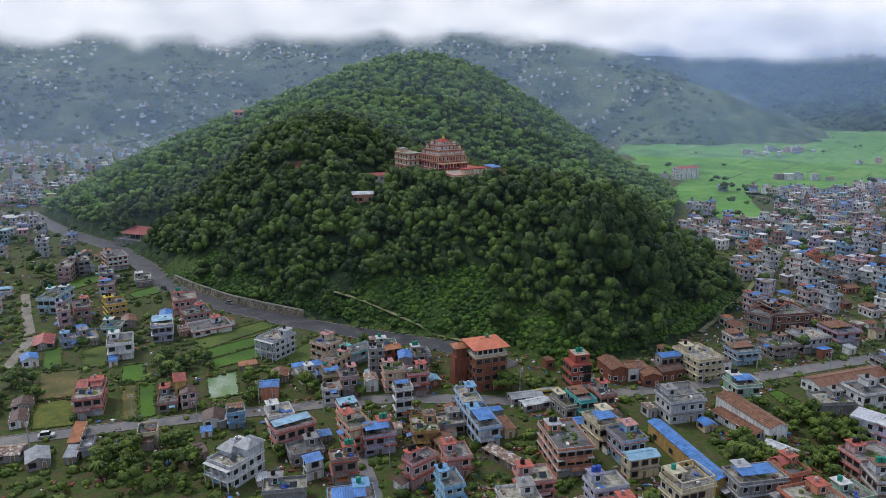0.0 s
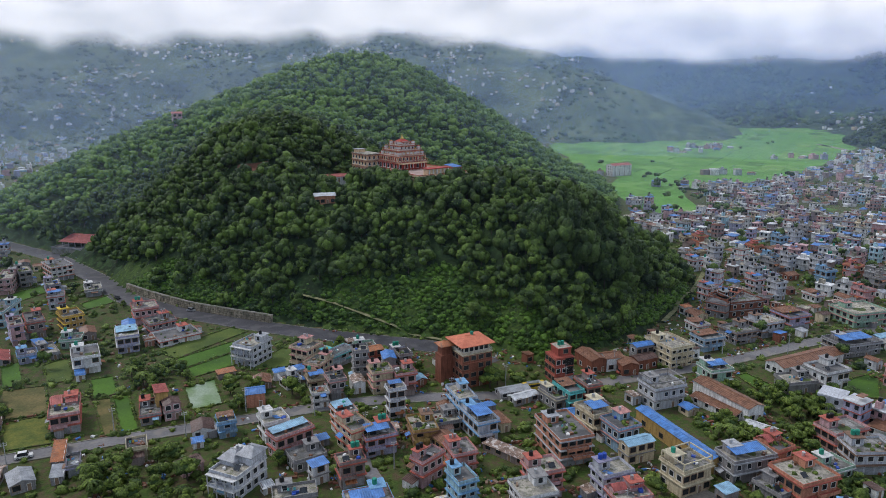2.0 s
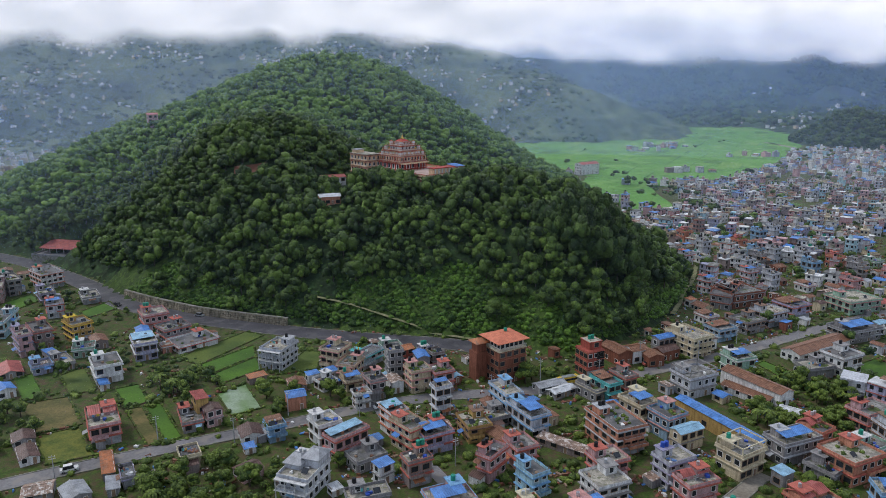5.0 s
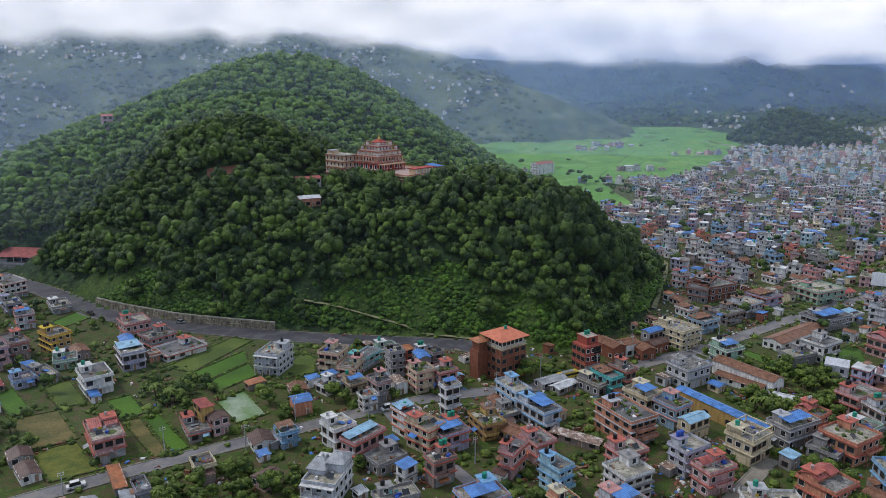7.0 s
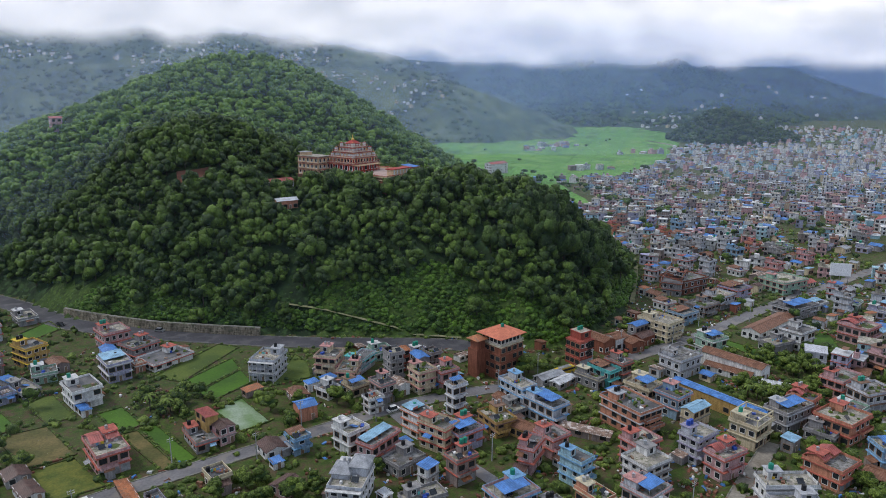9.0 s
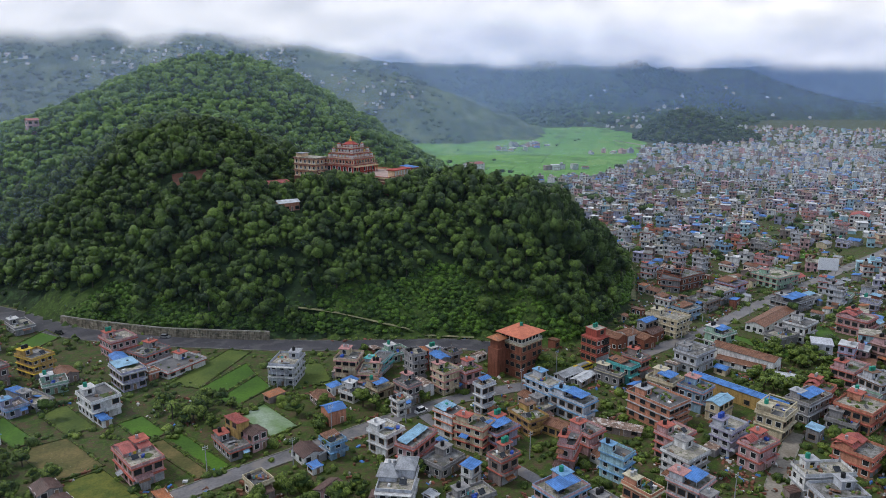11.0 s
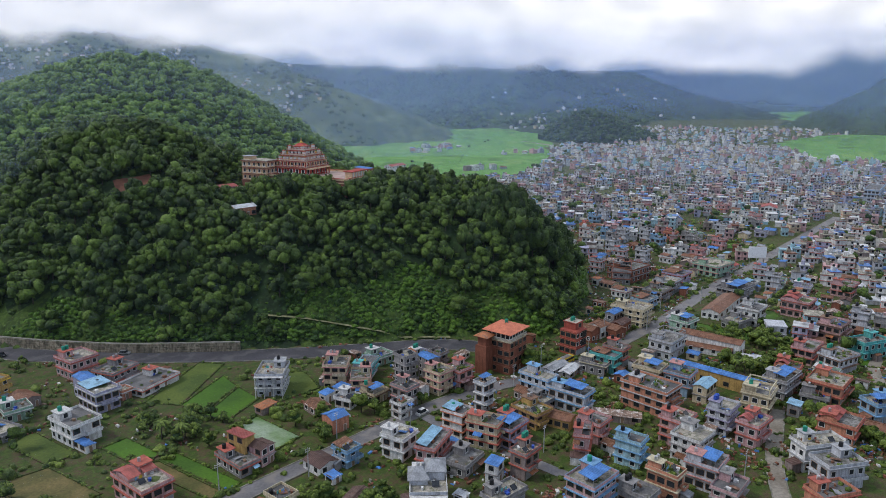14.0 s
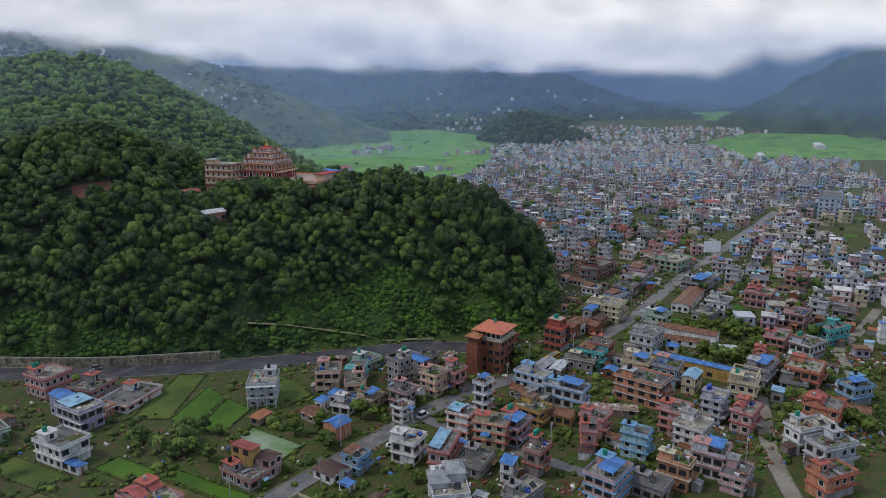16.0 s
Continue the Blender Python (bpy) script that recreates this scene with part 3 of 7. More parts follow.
def cloud_material(name, low, high, z_from, z_to, strength, ragged, scale, glow=True, top=None, fade_x=None, by_base=False):
    """Cloud and painted haze that thicken with height; ragged: metres by which the edge wanders."""
    m = bpy.data.materials.new(name)
    m.use_nodes = True
    n, l = m.node_tree.nodes, m.node_tree.links
    n.clear()
    out, geo, mp = n.new("ShaderNodeOutputMaterial"), n.new("ShaderNodeNewGeometry"), n.new("ShaderNodeMapping")
    mp.inputs["Scale"].default_value = (1.0, 1.0, 2.2)
    no, fine, sep = n.new("ShaderNodeTexNoise"), n.new("ShaderNodeTexNoise"), n.new("ShaderNodeSeparateXYZ")
    no.inputs["Scale"].default_value, no.inputs["Detail"].default_value, no.inputs["Roughness"].default_value = scale, 7.0, 0.55
    fine.inputs["Scale"].default_value, fine.inputs["Detail"].default_value = scale * 1.7, 5.0
    l.new(geo.outputs["Position"], mp.inputs["Vector"])
    l.new(mp.outputs[0], no.inputs["Vector"])
    l.new(mp.outputs[0], fine.inputs["Vector"])
    l.new(geo.outputs["Position"], sep.inputs[0])
    shift = n.new("ShaderNodeMath")
    shift.operation = "MULTIPLY_ADD"
    shift.inputs[1].default_value, shift.inputs[2].default_value = ragged * 2.0, -ragged
    l.new(no.outputs["Fac"], shift.inputs[0])
    z = n.new("ShaderNodeMath")
    l.new(sep.outputs["Z"], z.inputs[0])
    l.new(shift.outputs[0], z.inputs[1])
    height = z.outputs[0]
    if by_base:
        # height above the cloud base, which hangs lower over the northern end of the valley
        at, z2 = n.new("ShaderNodeAttribute"), n.new("ShaderNodeMath")
        at.attribute_name = "above_base"
        l.new(at.outputs["Fac"], z2.inputs[0])
        l.new(shift.outputs[0], z2.inputs[1])
        height = z2.outputs[0]
    ramp = n.new("ShaderNodeMapRange")
    ramp.interpolation_type = "SMOOTHSTEP"
    ramp.inputs["From Min"].default_value, ramp.inputs["From Max"].default_value = z_from, z_to
    ramp.inputs["To Max"].default_value = strength
    l.new(height, ramp.inputs["Value"])
    fac = ramp.outputs[0]
    if top:
        fade, both_f = n.new("ShaderNodeMapRange"), n.new("ShaderNodeMath")
        fade.interpolation_type, both_f.operation = "SMOOTHSTEP", "MULTIPLY"
        fade.inputs["From Min"].default_value, fade.inputs["From Max"].default_value = top, top - 70
        l.new(z.outputs[0], fade.inputs["Value"])
        l.new(fade.outputs[0], both_f.inputs[0])
        l.new(fac, both_f.inputs[1])
        fac = both_f.outputs[0]
    if fade_x is not None:
        thin, both_e = n.new("ShaderNodeMapRange"), n.new("ShaderNodeMath")
        thin.interpolation_type, both_e.operation = "SMOOTHSTEP", "MULTIPLY"
        thin.inputs["From Min"].default_value, thin.inputs["From Max"].default_value = fade_x
        l.new(sep.outputs["X"], thin.inputs["Value"])
        l.new(thin.outputs[0], both_e.inputs[0])
        l.new(fac, both_e.inputs[1])
        fac = both_e.outputs[0]
    col = n.new("ShaderNodeValToRGB")
    col.color_ramp.elements[0].position, col.color_ramp.elements[0].color = 0.36, (*low, 1)
    col.color_ramp.elements[1].position, col.color_ramp.elements[1].color = 0.62, (*high, 1)
    l.new(fine.outputs["Fac"], col.inputs[0])
    if glow:
        body = n.new("ShaderNodeEmission")
        l.new(col.outputs[0], body.inputs["Color"])
        body_out = body.outputs[0]
    else:
        dif, trl, both = n.new("ShaderNodeBsdfDiffuse"), n.new("ShaderNodeBsdfTranslucent"), n.new("ShaderNodeMixShader")
        l.new(col.outputs[0], dif.inputs["Color"])
        l.new(col.outputs[0], trl.inputs["Color"])
        l.new(dif.outputs[0], both.inputs[1])
        l.new(trl.outputs[0], both.inputs[2])
        body_out = both.outputs[0]
    clear, mix = n.new("ShaderNodeBsdfTransparent"), n.new("ShaderNodeMixShader")
    l.new(fac, mix.inputs[0])
    l.new(clear.outputs[0], mix.inputs[1])
    l.new(body_out, mix.inputs[2])
    l.new(mix.outputs[0], out.inputs["Surface"])
    return m


m_cloud = cloud_material("low_cloud", (0.92, 0.94, 0.96), (1.24, 1.24, 1.23), -16, 20, 1.0, 36, 0.0042, by_base=True)
# tinted see-through sheets stand in for haze; they lighten and blue what lies behind
m_haze = cloud_material("thin_haze_sheet", (0.50, 0.66, 0.92), (0.60, 0.76, 1.0), -30, 60, 0.050, 24, 0.006, glow=False, top=230)
m_haze_near = cloud_material("faint_haze_sheet", (0.48, 0.64, 0.90), (0.58, 0.72, 0.96), -40, 10, 0.009, 14, 0.008, glow=False, top=150)
m_haze_west = cloud_material("west_haze_sheet", (0.42, 0.58, 0.98), (0.52, 0.68, 1.0), -90, 50, 0.23, 22, 0.004, glow=False, top=330, fade_x=(640, 330))
m_haze_valley = cloud_material("valley_haze_sheet", (0.26, 0.42, 0.94), (0.34, 0.52, 1.0), 14, 80, 0.33, 26, 0.0045, glow=False, top=240, fade_x=(180, 520))
m_haze_far = cloud_material("far_haze_sheet", (0.30, 0.44, 0.72), (0.38, 0.52, 0.80), -10, 60, 0.5, 30, 0.004, glow=False, top=300)
veil("low_cloud", 1420, -62, 110, 60, 900, m_cloud, "low white cloud hiding the mountain tops")
# faintest haze sheet, added to lift the dark tones of the forest
veil("thin_haze_sheet", 250, -75, 70, 0, 200, m_haze_near, "very faint tinted sheet painting haze over the hill foot")
veil("thin_haze_sheet", 450, -62, 60, 0, 330, m_haze, "faint tinted sheet painting haze over the upper hill")
veil("thin_haze_sheet", 565, -62, 70, 0, 330, m_haze, "faint tinted sheet painting haze round the summit")
veil("thin_haze_sheet", 700, -62, 100, 0, 330, m_haze, "faint tinted sheet painting haze over the valley")
veil("valley_haze_sheet", 980, -62, 42, 0, 400, m_haze_west, "blue sheet painting haze over the terraced slopes")
veil("valley_haze_sheet", 1400, -62, 110, 0, 400, m_haze_valley, "thin blue sheet painting haze over the far valley")
veil("valley_haze_sheet", 2450, 0, 110, 0, 500, m_haze_far, "denser blue sheet painting haze between the mountains")

# ---- roads, path, fields ----


def along(points, step=6.0):
    out = []
    for (x0, y0), (x1, y1) in zip(points, points[1:]):
        n = max(1, int(math.hypot(x1 - x0, y1 - y0) / step))
        out += [(x0 + (x1 - x0) * k / n, y0 + (y1 - y0) * k / n) for k in range(n)]
    out.append(points[-1])
    for _ in range(3):
        out = [out[0]] + [((a[0] + 2 * b[0] + c[0]) / 4, (a[1] + 2 * b[1] + c[1]) / 4) for a, b, c in zip(out, out[1:], out[2:])] + [out[-1]]
    return out


ROADS = []


def strip(name, points, width, mat, label, z=0.12, kerb=True, on_hill=False, kind="structure"):
    pts = along(points)
    ROADS.append((pts, width / 2))
    rows = []
    for k, (x, y) in enumerate(pts):
        a, b = pts[max(k - 1, 0)], pts[min(k + 1, len(pts) - 1)]
        dx, dy = b[0] - a[0], b[1] - a[1]
        d = math.hypot(dx, dy)
        rows.append((x, y, -dy / d, dx / d))
    g, k0 = Geo(), Geo()
    for (xa, ya, na, ma), (xb, yb, nb, mb) in zip(rows, rows[1:]):
        w = width / 2
        za = zb = z
        if on_hill:
            za, zb = float(hill(np.array(xa), np.array(ya))) + 0.8, float(hill(np.array(xb), np.array(yb))) + 0.8
        g.quad([(xa - na * w, ya - ma * w, za), (xb - nb * w, yb - mb * w, zb), (xb + nb * w, yb + mb * w, zb), (xa + na * w, ya + ma * w, za)])
        if kerb:
            for s in (-1, 1):
                p, q = w * s, (w + 0.35) * s
                pa, pb = (xa + na * p, ya + ma * p), (xb + nb * p, yb + mb * p)
                qa, qb = (xa + na * q, ya + ma * q), (xb + nb * q, yb + mb * q)
                k0.quad([(*pa, z + 0.15), (*pb, z + 0.15), (*qb, z + 0.15), (*qa, z + 0.15)])
                k0.quad([(*pa, z), (*pb, z), (*pb, z + 0.15), (*pa, z + 0.15)])
                k0.quad([(*qa, 0), (*qb, 0), (*qb, z + 0.15), (*qa, z + 0.15)])
    ob = tagged(new(name, g.mesh(name, mat)), label, "road", kind=kind)
    if kerb:
        part("kerb", k0, m_stone, ob, "pale concrete kerb")
    return ob


strip("road", [(-330, 547), (-262, 474), (-205, 427), (-161, 374), (-136, 337), (-101, 311), (-61, 288), (-33, 275), (-7, 265), (12, 257), (24, 240)], 11.0, m_asphalt,
      "wide dark asphalt road curving round the hill foot")
strip("road", [(-160, 176), (-122, 189), (-90, 198), (-57, 206), (-30, 213.5), (-7, 215.5), (21, 213), (39, 213.6), (62, 219.5), (89, 226), (103, 229), (150, 245), (181, 255), (210, 262), (289, 285), (420, 322)], 5.8, m_street,
      "grey concrete street between the houses", z=0.10)
strip("lane", [(-31, 209), (-30, 200), (-24.5, 182), (-18.5, 164), (-14, 146)], 4.0, m_street, "narrow grey lane between houses", z=0.08, kerb=False)
strip("lane", [(-2, 100), (20, 122), (36, 134.5), (53, 144), (66, 152)], 4.0, m_dirt, "pale dirt lane with stone edges", z=0.08)
strip("lane", [(105, 138), (121, 147), (127, 156), (148, 155.5), (200, 165)], 4.0, m_dirt, "pale dirt lane beside gardens", z=0.08, kerb=False)
strip("lane", [(-205, 330), (-186, 298), (-168, 270), (-160, 240)], 4.0, m_dirt, "pale dirt lane between houses", z=0.08, kerb=False)
strip("track", [(827, 1562), (746, 1399), (668, 1233)], 9.0, m_dirt, "pale gravel track across the rice plain", z=0.45, kerb=False)
strip("track", [(690, 1040), (675, 953), (652, 890)], 9.0, m_dirt, "pale gravel track across the rice plain", z=0.45, kerb=False)
strip("hill_path", [(-52, 303.5), (-46, 300.3), (-28.5, 289.3), (-17, 281.5), (-4, 274), (5, 267.5), (14, 262)], 2.0, m_path, "pale earth footpath climbing the hill foot", kerb=False, on_hill=True)
strip("hill_path", [(107, 276), (122, 295), (138, 315), (150, 332), (163, 352)], 2.2, m_path, "pale earth footpath round the foot of the spur", kerb=False, on_hill=True)


def field(name, mat, label, *corners, z=0.06):
    """A small plot with low earth banks round it."""
    g, b = Geo(), Geo()
    g.quad([(x, y, z) for x, y in corners])
    for (x0, y0), (x1, y1) in zip(corners, corners[1:] + corners[:1]):
        d = math.hypot(x1 - x0, y1 - y0)
        b.box((x0 + x1) / 2, (y0 + y1) / 2, 0, d, 0.5, 0.3, rz=math.degrees(math.atan2(y1 - y0, x1 - x0)), top=0.98)
    ob = tagged(new(name, g.mesh(name, mat)), label, "field", kind="structure")
    part("bank", b, m_ground, ob, "low grassy earth bank")
    rnd = random.Random(int(corners[0][0] * 10))
    for (x0, y0), (x1, y1) in zip(corners, corners[1:] + corners[:1]):
        for k in range(int(math.hypot(x1 - x0, y1 - y0) / 0.9)):
            if rnd.random() < 0.45:
                t = rnd.random()
                HEDGES.append((x0 + (x1 - x0) * t, y0 + (y1 - y0) * t, 0.0, rnd.uniform(0.35, 0.8), rnd.uniform(0.7, 1.3)))
    FIELDS.append((sum(c[0] for c in corners) / 4, sum(c[1] for c in corners) / 4, max(math.hypot(corners[0][0] - corners[2][0], corners[0][1] - corners[2][1]), math.hypot(corners[1][0] - corners[3][0], corners[1][1] - corners[3][1])) * 0.38))
    return ob


FIELDS = []
HEDGES = []
field("rice_field", m_paddy_dull, "yellow-green rice plot beside a wall", (-102.5, 266.5), (-78.7, 291.3), (-71.1, 285.4), (-93.2, 258.4))
field("rice_field", m_paddy, "bright green young rice plot", (-93.0, 258.2), (-74.5, 274.9), (-73.1, 263.2), (-88.9, 248.3))
field("rice_field", m_paddy, "bright green young rice plot", (-88.7, 247.0), (-73.0, 262.1), (-70.1, 249.6), (-83.9, 239.1))
field("pond", m_water, "pale green scummy pond", (-84.2, 232.2), (-75.0, 237.8), (-68.4, 217.8), (-77.6, 214.3))
field("lawn", m_paddy_dull, "olive green plot beside the villa", (-64.9, 243.6), (-52.0, 270.8), (-48.9, 260.2), (-49.9, 246.5))
field("rice_field", m_paddy, "small green vegetable plot", (-155.5, 257.3), (-151.0, 261.7), (-140.1, 240.6), (-145.8, 237.0))
field("rice_field", m_paddy_dull, "dull green plot with dark hedges", (-140.7, 257.6), (-134.2, 264.6), (-124.8, 242.9), (-132.0, 239.4))
field("rice_field", m_paddy, "green plot beside a palm", (-118.5, 242.0), (-111.4, 244.7), (-105.0, 229.6), (-111.9, 225.5))
field("rice_field", m_paddy, "narrow bright green plot", (-106.1, 226.8), (-101.3, 228.2), (-90.7, 203.3), (-94.9, 200.5))
field("straw_field", m_straw, "harvested straw-coloured plot", (-111.4, 225.1), (-106.4, 226.0), (-95.7, 200.6), (-99.7, 199.5))
field("maize_field", m_maize, "yellow-green maize plot", (-133.9, 211.6), (-122.3, 215.3), (-113.4, 196.7), (-125.0, 193.7))
field("straw_field", m_straw, "dry brown fallow plot", (-145.4, 236.1), (-132.1, 238.5), (-121.9, 217.1), (-133.8, 213.3))
field("rice_field", m_paddy, "green plot by the road bend", (-154.9, 331.7), (-145.3, 345.9), (-139.3, 333.5), (-148.4, 322.6))
field("rice_field", m_paddy, "green plot among houses", (-194.3, 350.6), (-186.2, 366.2), (-178.6, 352.7), (-186.1, 336.4))
field("lawn", m_paddy, "green strip of grass among trees", (110.0, 219.9), (114.5, 221.8), (122.4, 196.7), (112.7, 191.8))
field("lawn", m_paddy, "green walled garden plot", (133.9, 199.4), (148.2, 197.3), (162.3, 217.2), (141.1, 210.1))
field("lawn", m_paddy, "bright green plot beside the lane", (122, 160), (146, 172), (152, 160), (130, 150))

# retaining wall between road and hill, in stacked masonry courses
wall_pts = along([(-140, 352), (-128, 340), (-101.4, 317.5), (-80, 305), (-62, 295)], 4.0)
retaining = Geo()
cap = Geo()
for (x0, y0), (x1, y1) in zip(wall_pts, wall_pts[1:]):
    d, a = math.hypot(x1 - x0, y1 - y0), math.degrees(math.atan2(y1 - y0, x1 - x0))
    for k in range(4):
        retaining.box((x0 + x1) / 2 + 0.05 * k, (y0 + y1) / 2 + 0.12 * k, k * 0.85, d + 0.05, 1.0, 0.78, rz=a)
    cap.box((x0 + x1) / 2 + 0.3, (y0 + y1) / 2 + 0.6, 3.4, d + 0.05, 1.2, 0.2, rz=a)
wall_ob = tagged(new("retaining_wall", retaining.mesh("retaining_wall", m_retain)), "grey stone retaining wall below the forest", "wall", kind="structure")
part("coping", cap, m_stone, wall_ob)

# ---- trees ----
rng = np.random.default_rng(7)


def cube_sphere(n):
    """A cube blown up to a unit sphere, corners shared: verts, quads."""
    seen, verts, faces, t = {}, [], [], np.linspace(-1, 1, n + 1)
    for ax in range(3):
        for s in (-1, 1):
            for i in range(n):
                for j in range(n):
                    q = []
                    for a, b in ((i, j), (i + 1, j), (i + 1, j + 1), (i, j + 1)):
                        p = [0, 0, 0]
                        p[ax], p[(ax + 1) % 3], p[(ax + 2) % 3] = s, t[a], t[b]
                        key = tuple(round(v, 4) for v in p)
                        if key not in seen:
                            seen[key] = len(verts)
                            verts.append(p)
                        q.append(seen[key])
                    faces.append(q if s > 0 else q[::-1])
    v = np.array(verts, float)
    return v / np.linalg.norm(v, axis=-1, keepdims=True), np.array(faces)


BALL2, BALL3 = cube_sphere(2), cube_sphere(3)


def leaf_quads(rng, pos, nrm, size):
    """A small quad of leaves at each place, tilted about the given way."""
    n = len(pos)
    nrm = nrm + rng.normal(0, 0.6, (n, 3))
    nrm /= np.linalg.norm(nrm, axis=1, keepdims=True)
    t = np.cross(nrm, rng.normal(0, 1, (n, 3)))
    t /= np.linalg.norm(t, axis=1, keepdims=True)
    b = np.cross(nrm, t)
    s = size * rng.uniform(0.6, 1.3, (n, 1))
    k = rng.uniform(0.6, 1.0, (n, 1))
    return np.stack([pos - t * s - b * s * k * 0.4, pos + t * s * 0.2 - b * s * k, pos + t * s + b * s * k * 0.5, pos - t * s * 0.3 + b * s * k], 1)


def join(pieces):
    """Joins (verts, quads, material) pieces into one such triple with arrays."""
    vs, fs, ms, n = [], [], [], 0
    for v, f, m in pieces:
        vs.append(v)
        fs.append(f + n)
        ms.append(np.full(len(f), m) if np.isscalar(m) else m)
        n += len(v)
    return np.concatenate(vs), np.concatenate(fs), np.concatenate(ms)


def loose(q):
    return q.reshape(-1, 3), np.arange(len(q) * 4).reshape(-1, 4)


def crown(rng, r=1.0, tall=0.8, lobes=9, leaves=14, leaf=0.085, lift=1.0, spread=0.6, ball=BALL2, core=True):
    """Crown of unit radius round (0, 0, lift): leafy lobes, each with loose clumps breaking its outline."""
    pieces = []
    for k in range(lobes):
        a, e = 2 * math.pi * (k + rng.uniform(-.3, .3)) / max(lobes - 3, 1), rng.uniform(-0.4, 0.45)
        rad = spread * rng.uniform(0.7, 1.15)
        c = np.array([rad * math.cos(a), rad * math.sin(a), tall * e])
        if k >= lobes - 3:
            c = np.array([rng.uniform(-.35, .35), rng.uniform(-.35, .35), tall * rng.uniform(0.4, 0.75)])
        lr = rng.uniform(0.32, 0.52) if lobes < 10 else rng.uniform(0.22, 0.42)
        v = ball[0] * lr * np.array([1, 1, 0.85 * tall + 0.15]) * (1 + 0.20 * rng.normal(0, 1, (len(ball[0]), 1)))
        pieces.append((v + c, ball[1], 0))
        d = rng.normal(0, 1, (leaves, 3))
        d[:, 2] = np.abs(d[:, 2]) - 0.25
        d += c * 0.5
        d /= np.linalg.norm(d, axis=1, keepdims=True)
        pos = c + d * lr * rng.uniform(0.95, 1.18, (leaves, 1)) * np.array([1, 1, 0.85 * tall + 0.15])
        pieces.append((*loose(leaf_quads(rng, pos, d, leaf)), 0))
    # closed filler ball blocks the view through gaps between the lobes
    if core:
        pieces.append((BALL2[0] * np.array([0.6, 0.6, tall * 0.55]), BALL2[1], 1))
    v, f, m = join(pieces)
    v = v * r
    v[:, 2] += lift
    return v, f, m


def stem(height, r0, r1, sides=5):
    v = [(q * math.cos(2 * math.pi * k / sides), q * math.sin(2 * math.pi * k / sides), z) for q, z in ((r0, -0.6), (r1, height)) for k in range(sides)]
    return np.array(v, float), np.array([(k, (k + 1) % sides, sides + (k + 1) % sides, sides + k) for k in range(sides)])


def tree_mesh(name, tri, mats):
    v, f, m = tri
    me = array_mesh(name, v, f, mats, m)
    me.polygons.foreach_set("use_smooth", np.ones(len(f), dtype=bool))
    return me


def plant_many(name, spots, protos, mats, label, category="tree", kind="stuff"):
    """Joins scaled and turned copies of the prototypes into one mesh. spots: x, y, z, radius, stretch."""
    pieces = []
    for x, y, z, r, st in spots:
        v, f, m = protos[rng.integers(len(protos))]
        a = rng.uniform(0, 2 * math.pi)
        c, s = math.cos(a), math.sin(a)
        p = np.empty_like(v)
        p[:, 0] = (v[:, 0] * c - v[:, 1] * s) * r + x
        p[:, 1] = (v[:, 0] * s + v[:, 1] * c) * r + y
        p[:, 2] = v[:, 2] * r * st + z
        pieces.append((p, f, m))
    return tagged(new(name, tree_mesh(name, join(pieces), mats)), label, category, kind=kind)


def with_stem(c, r=0.07, h=1.0):
    return join([c, (*stem(h, r, r * 0.6), 2)])


fine_crowns = [with_stem(crown(rng, 1.0, rng.uniform(0.75, 1.0), int(rng.integers(7, 10)), 12, 0.105, 1.05, core=False)) for _ in range(12)]
mid_crowns = [crown(rng, 1.0, rng.uniform(0.75, 0.95), 4, 6, 0.14, 1.05, core=False) for _ in range(8)]
pines = [with_stem(crown(rng, 1.0, 1.15, 15, 46, 0.065, 1.30, 0.62, BALL2), 0.06, 1.0) for _ in range(6)]
shrubs = [crown(rng, 1.0, 0.7, 5, 7, 0.17, 0.25) for _ in range(6)]
low_shrubs = [join([(BALL2[0] * np.array([0.8, 0.8, 0.6]) * (1 + 0.2 * rng.normal(0, 1, (len(BALL2[0]), 1))) + np.array([0, 0, 0.3]), BALL2[1], 0),
                    (*loose(leaf_quads(rng, d_ * 0.8 + np.array([0, 0, 0.3]), d_, 0.22)), 0)]) for d_ in (lambda a: [v / np.linalg.norm(v, axis=1, keepdims=True) for v in a])([np.abs(rng.normal(0, 1, (9, 3))) * np.array([1, 1, 1]) * np.where(rng.random((9, 3)) < 0.5, -1, 1) * np.array([1, 1, 0.8]) for _ in range(7)])]

MON = pose(0.1, 378.5, 52.5, 0, 0, 31)
MON_INV = MON.inverted()


def taken(x, y, margin=3.0):
    """True on the monastery's grounds, the huts, the path, the bare bank."""
    p = MON_INV @ Vector((x, y, 50))
    if -18 < p.x < 16.5 and -39 < p.y < 27 or -20.5 < p.x < -15 and 4 < p.y < 27:
        return True
    if math.hypot(x + 40, y - 347) < 8 or math.hypot(x + 38, (y - 385) * 0.7) < 10.5 or math.hypot(x + 31, y - 371) < 4.5 or math.hypot((x + 190) / 21, (y - 431) / 19) < 1 or math.hypot((x + 79) / 9, (y - 380) / 8) < 1:
        return True
    for pts, w in ROADS:
        for a, b in pts[::1]:
            if abs(a - x) < w + margin and abs(b - y) < w + margin:
                return True
    return False




def open_slope(x, y, h):
    """The two bushy banks above the road that carry shrubs, not trees."""
    return (-40 < x < 50 and y < 315 and h < 19 + 4 * math.sin(x * 0.13) + 3 * math.sin(y * 0.2)) or (-155 < x < -86 and y < 375 and h < 12.5 + 3 * math.sin(x * 0.15))


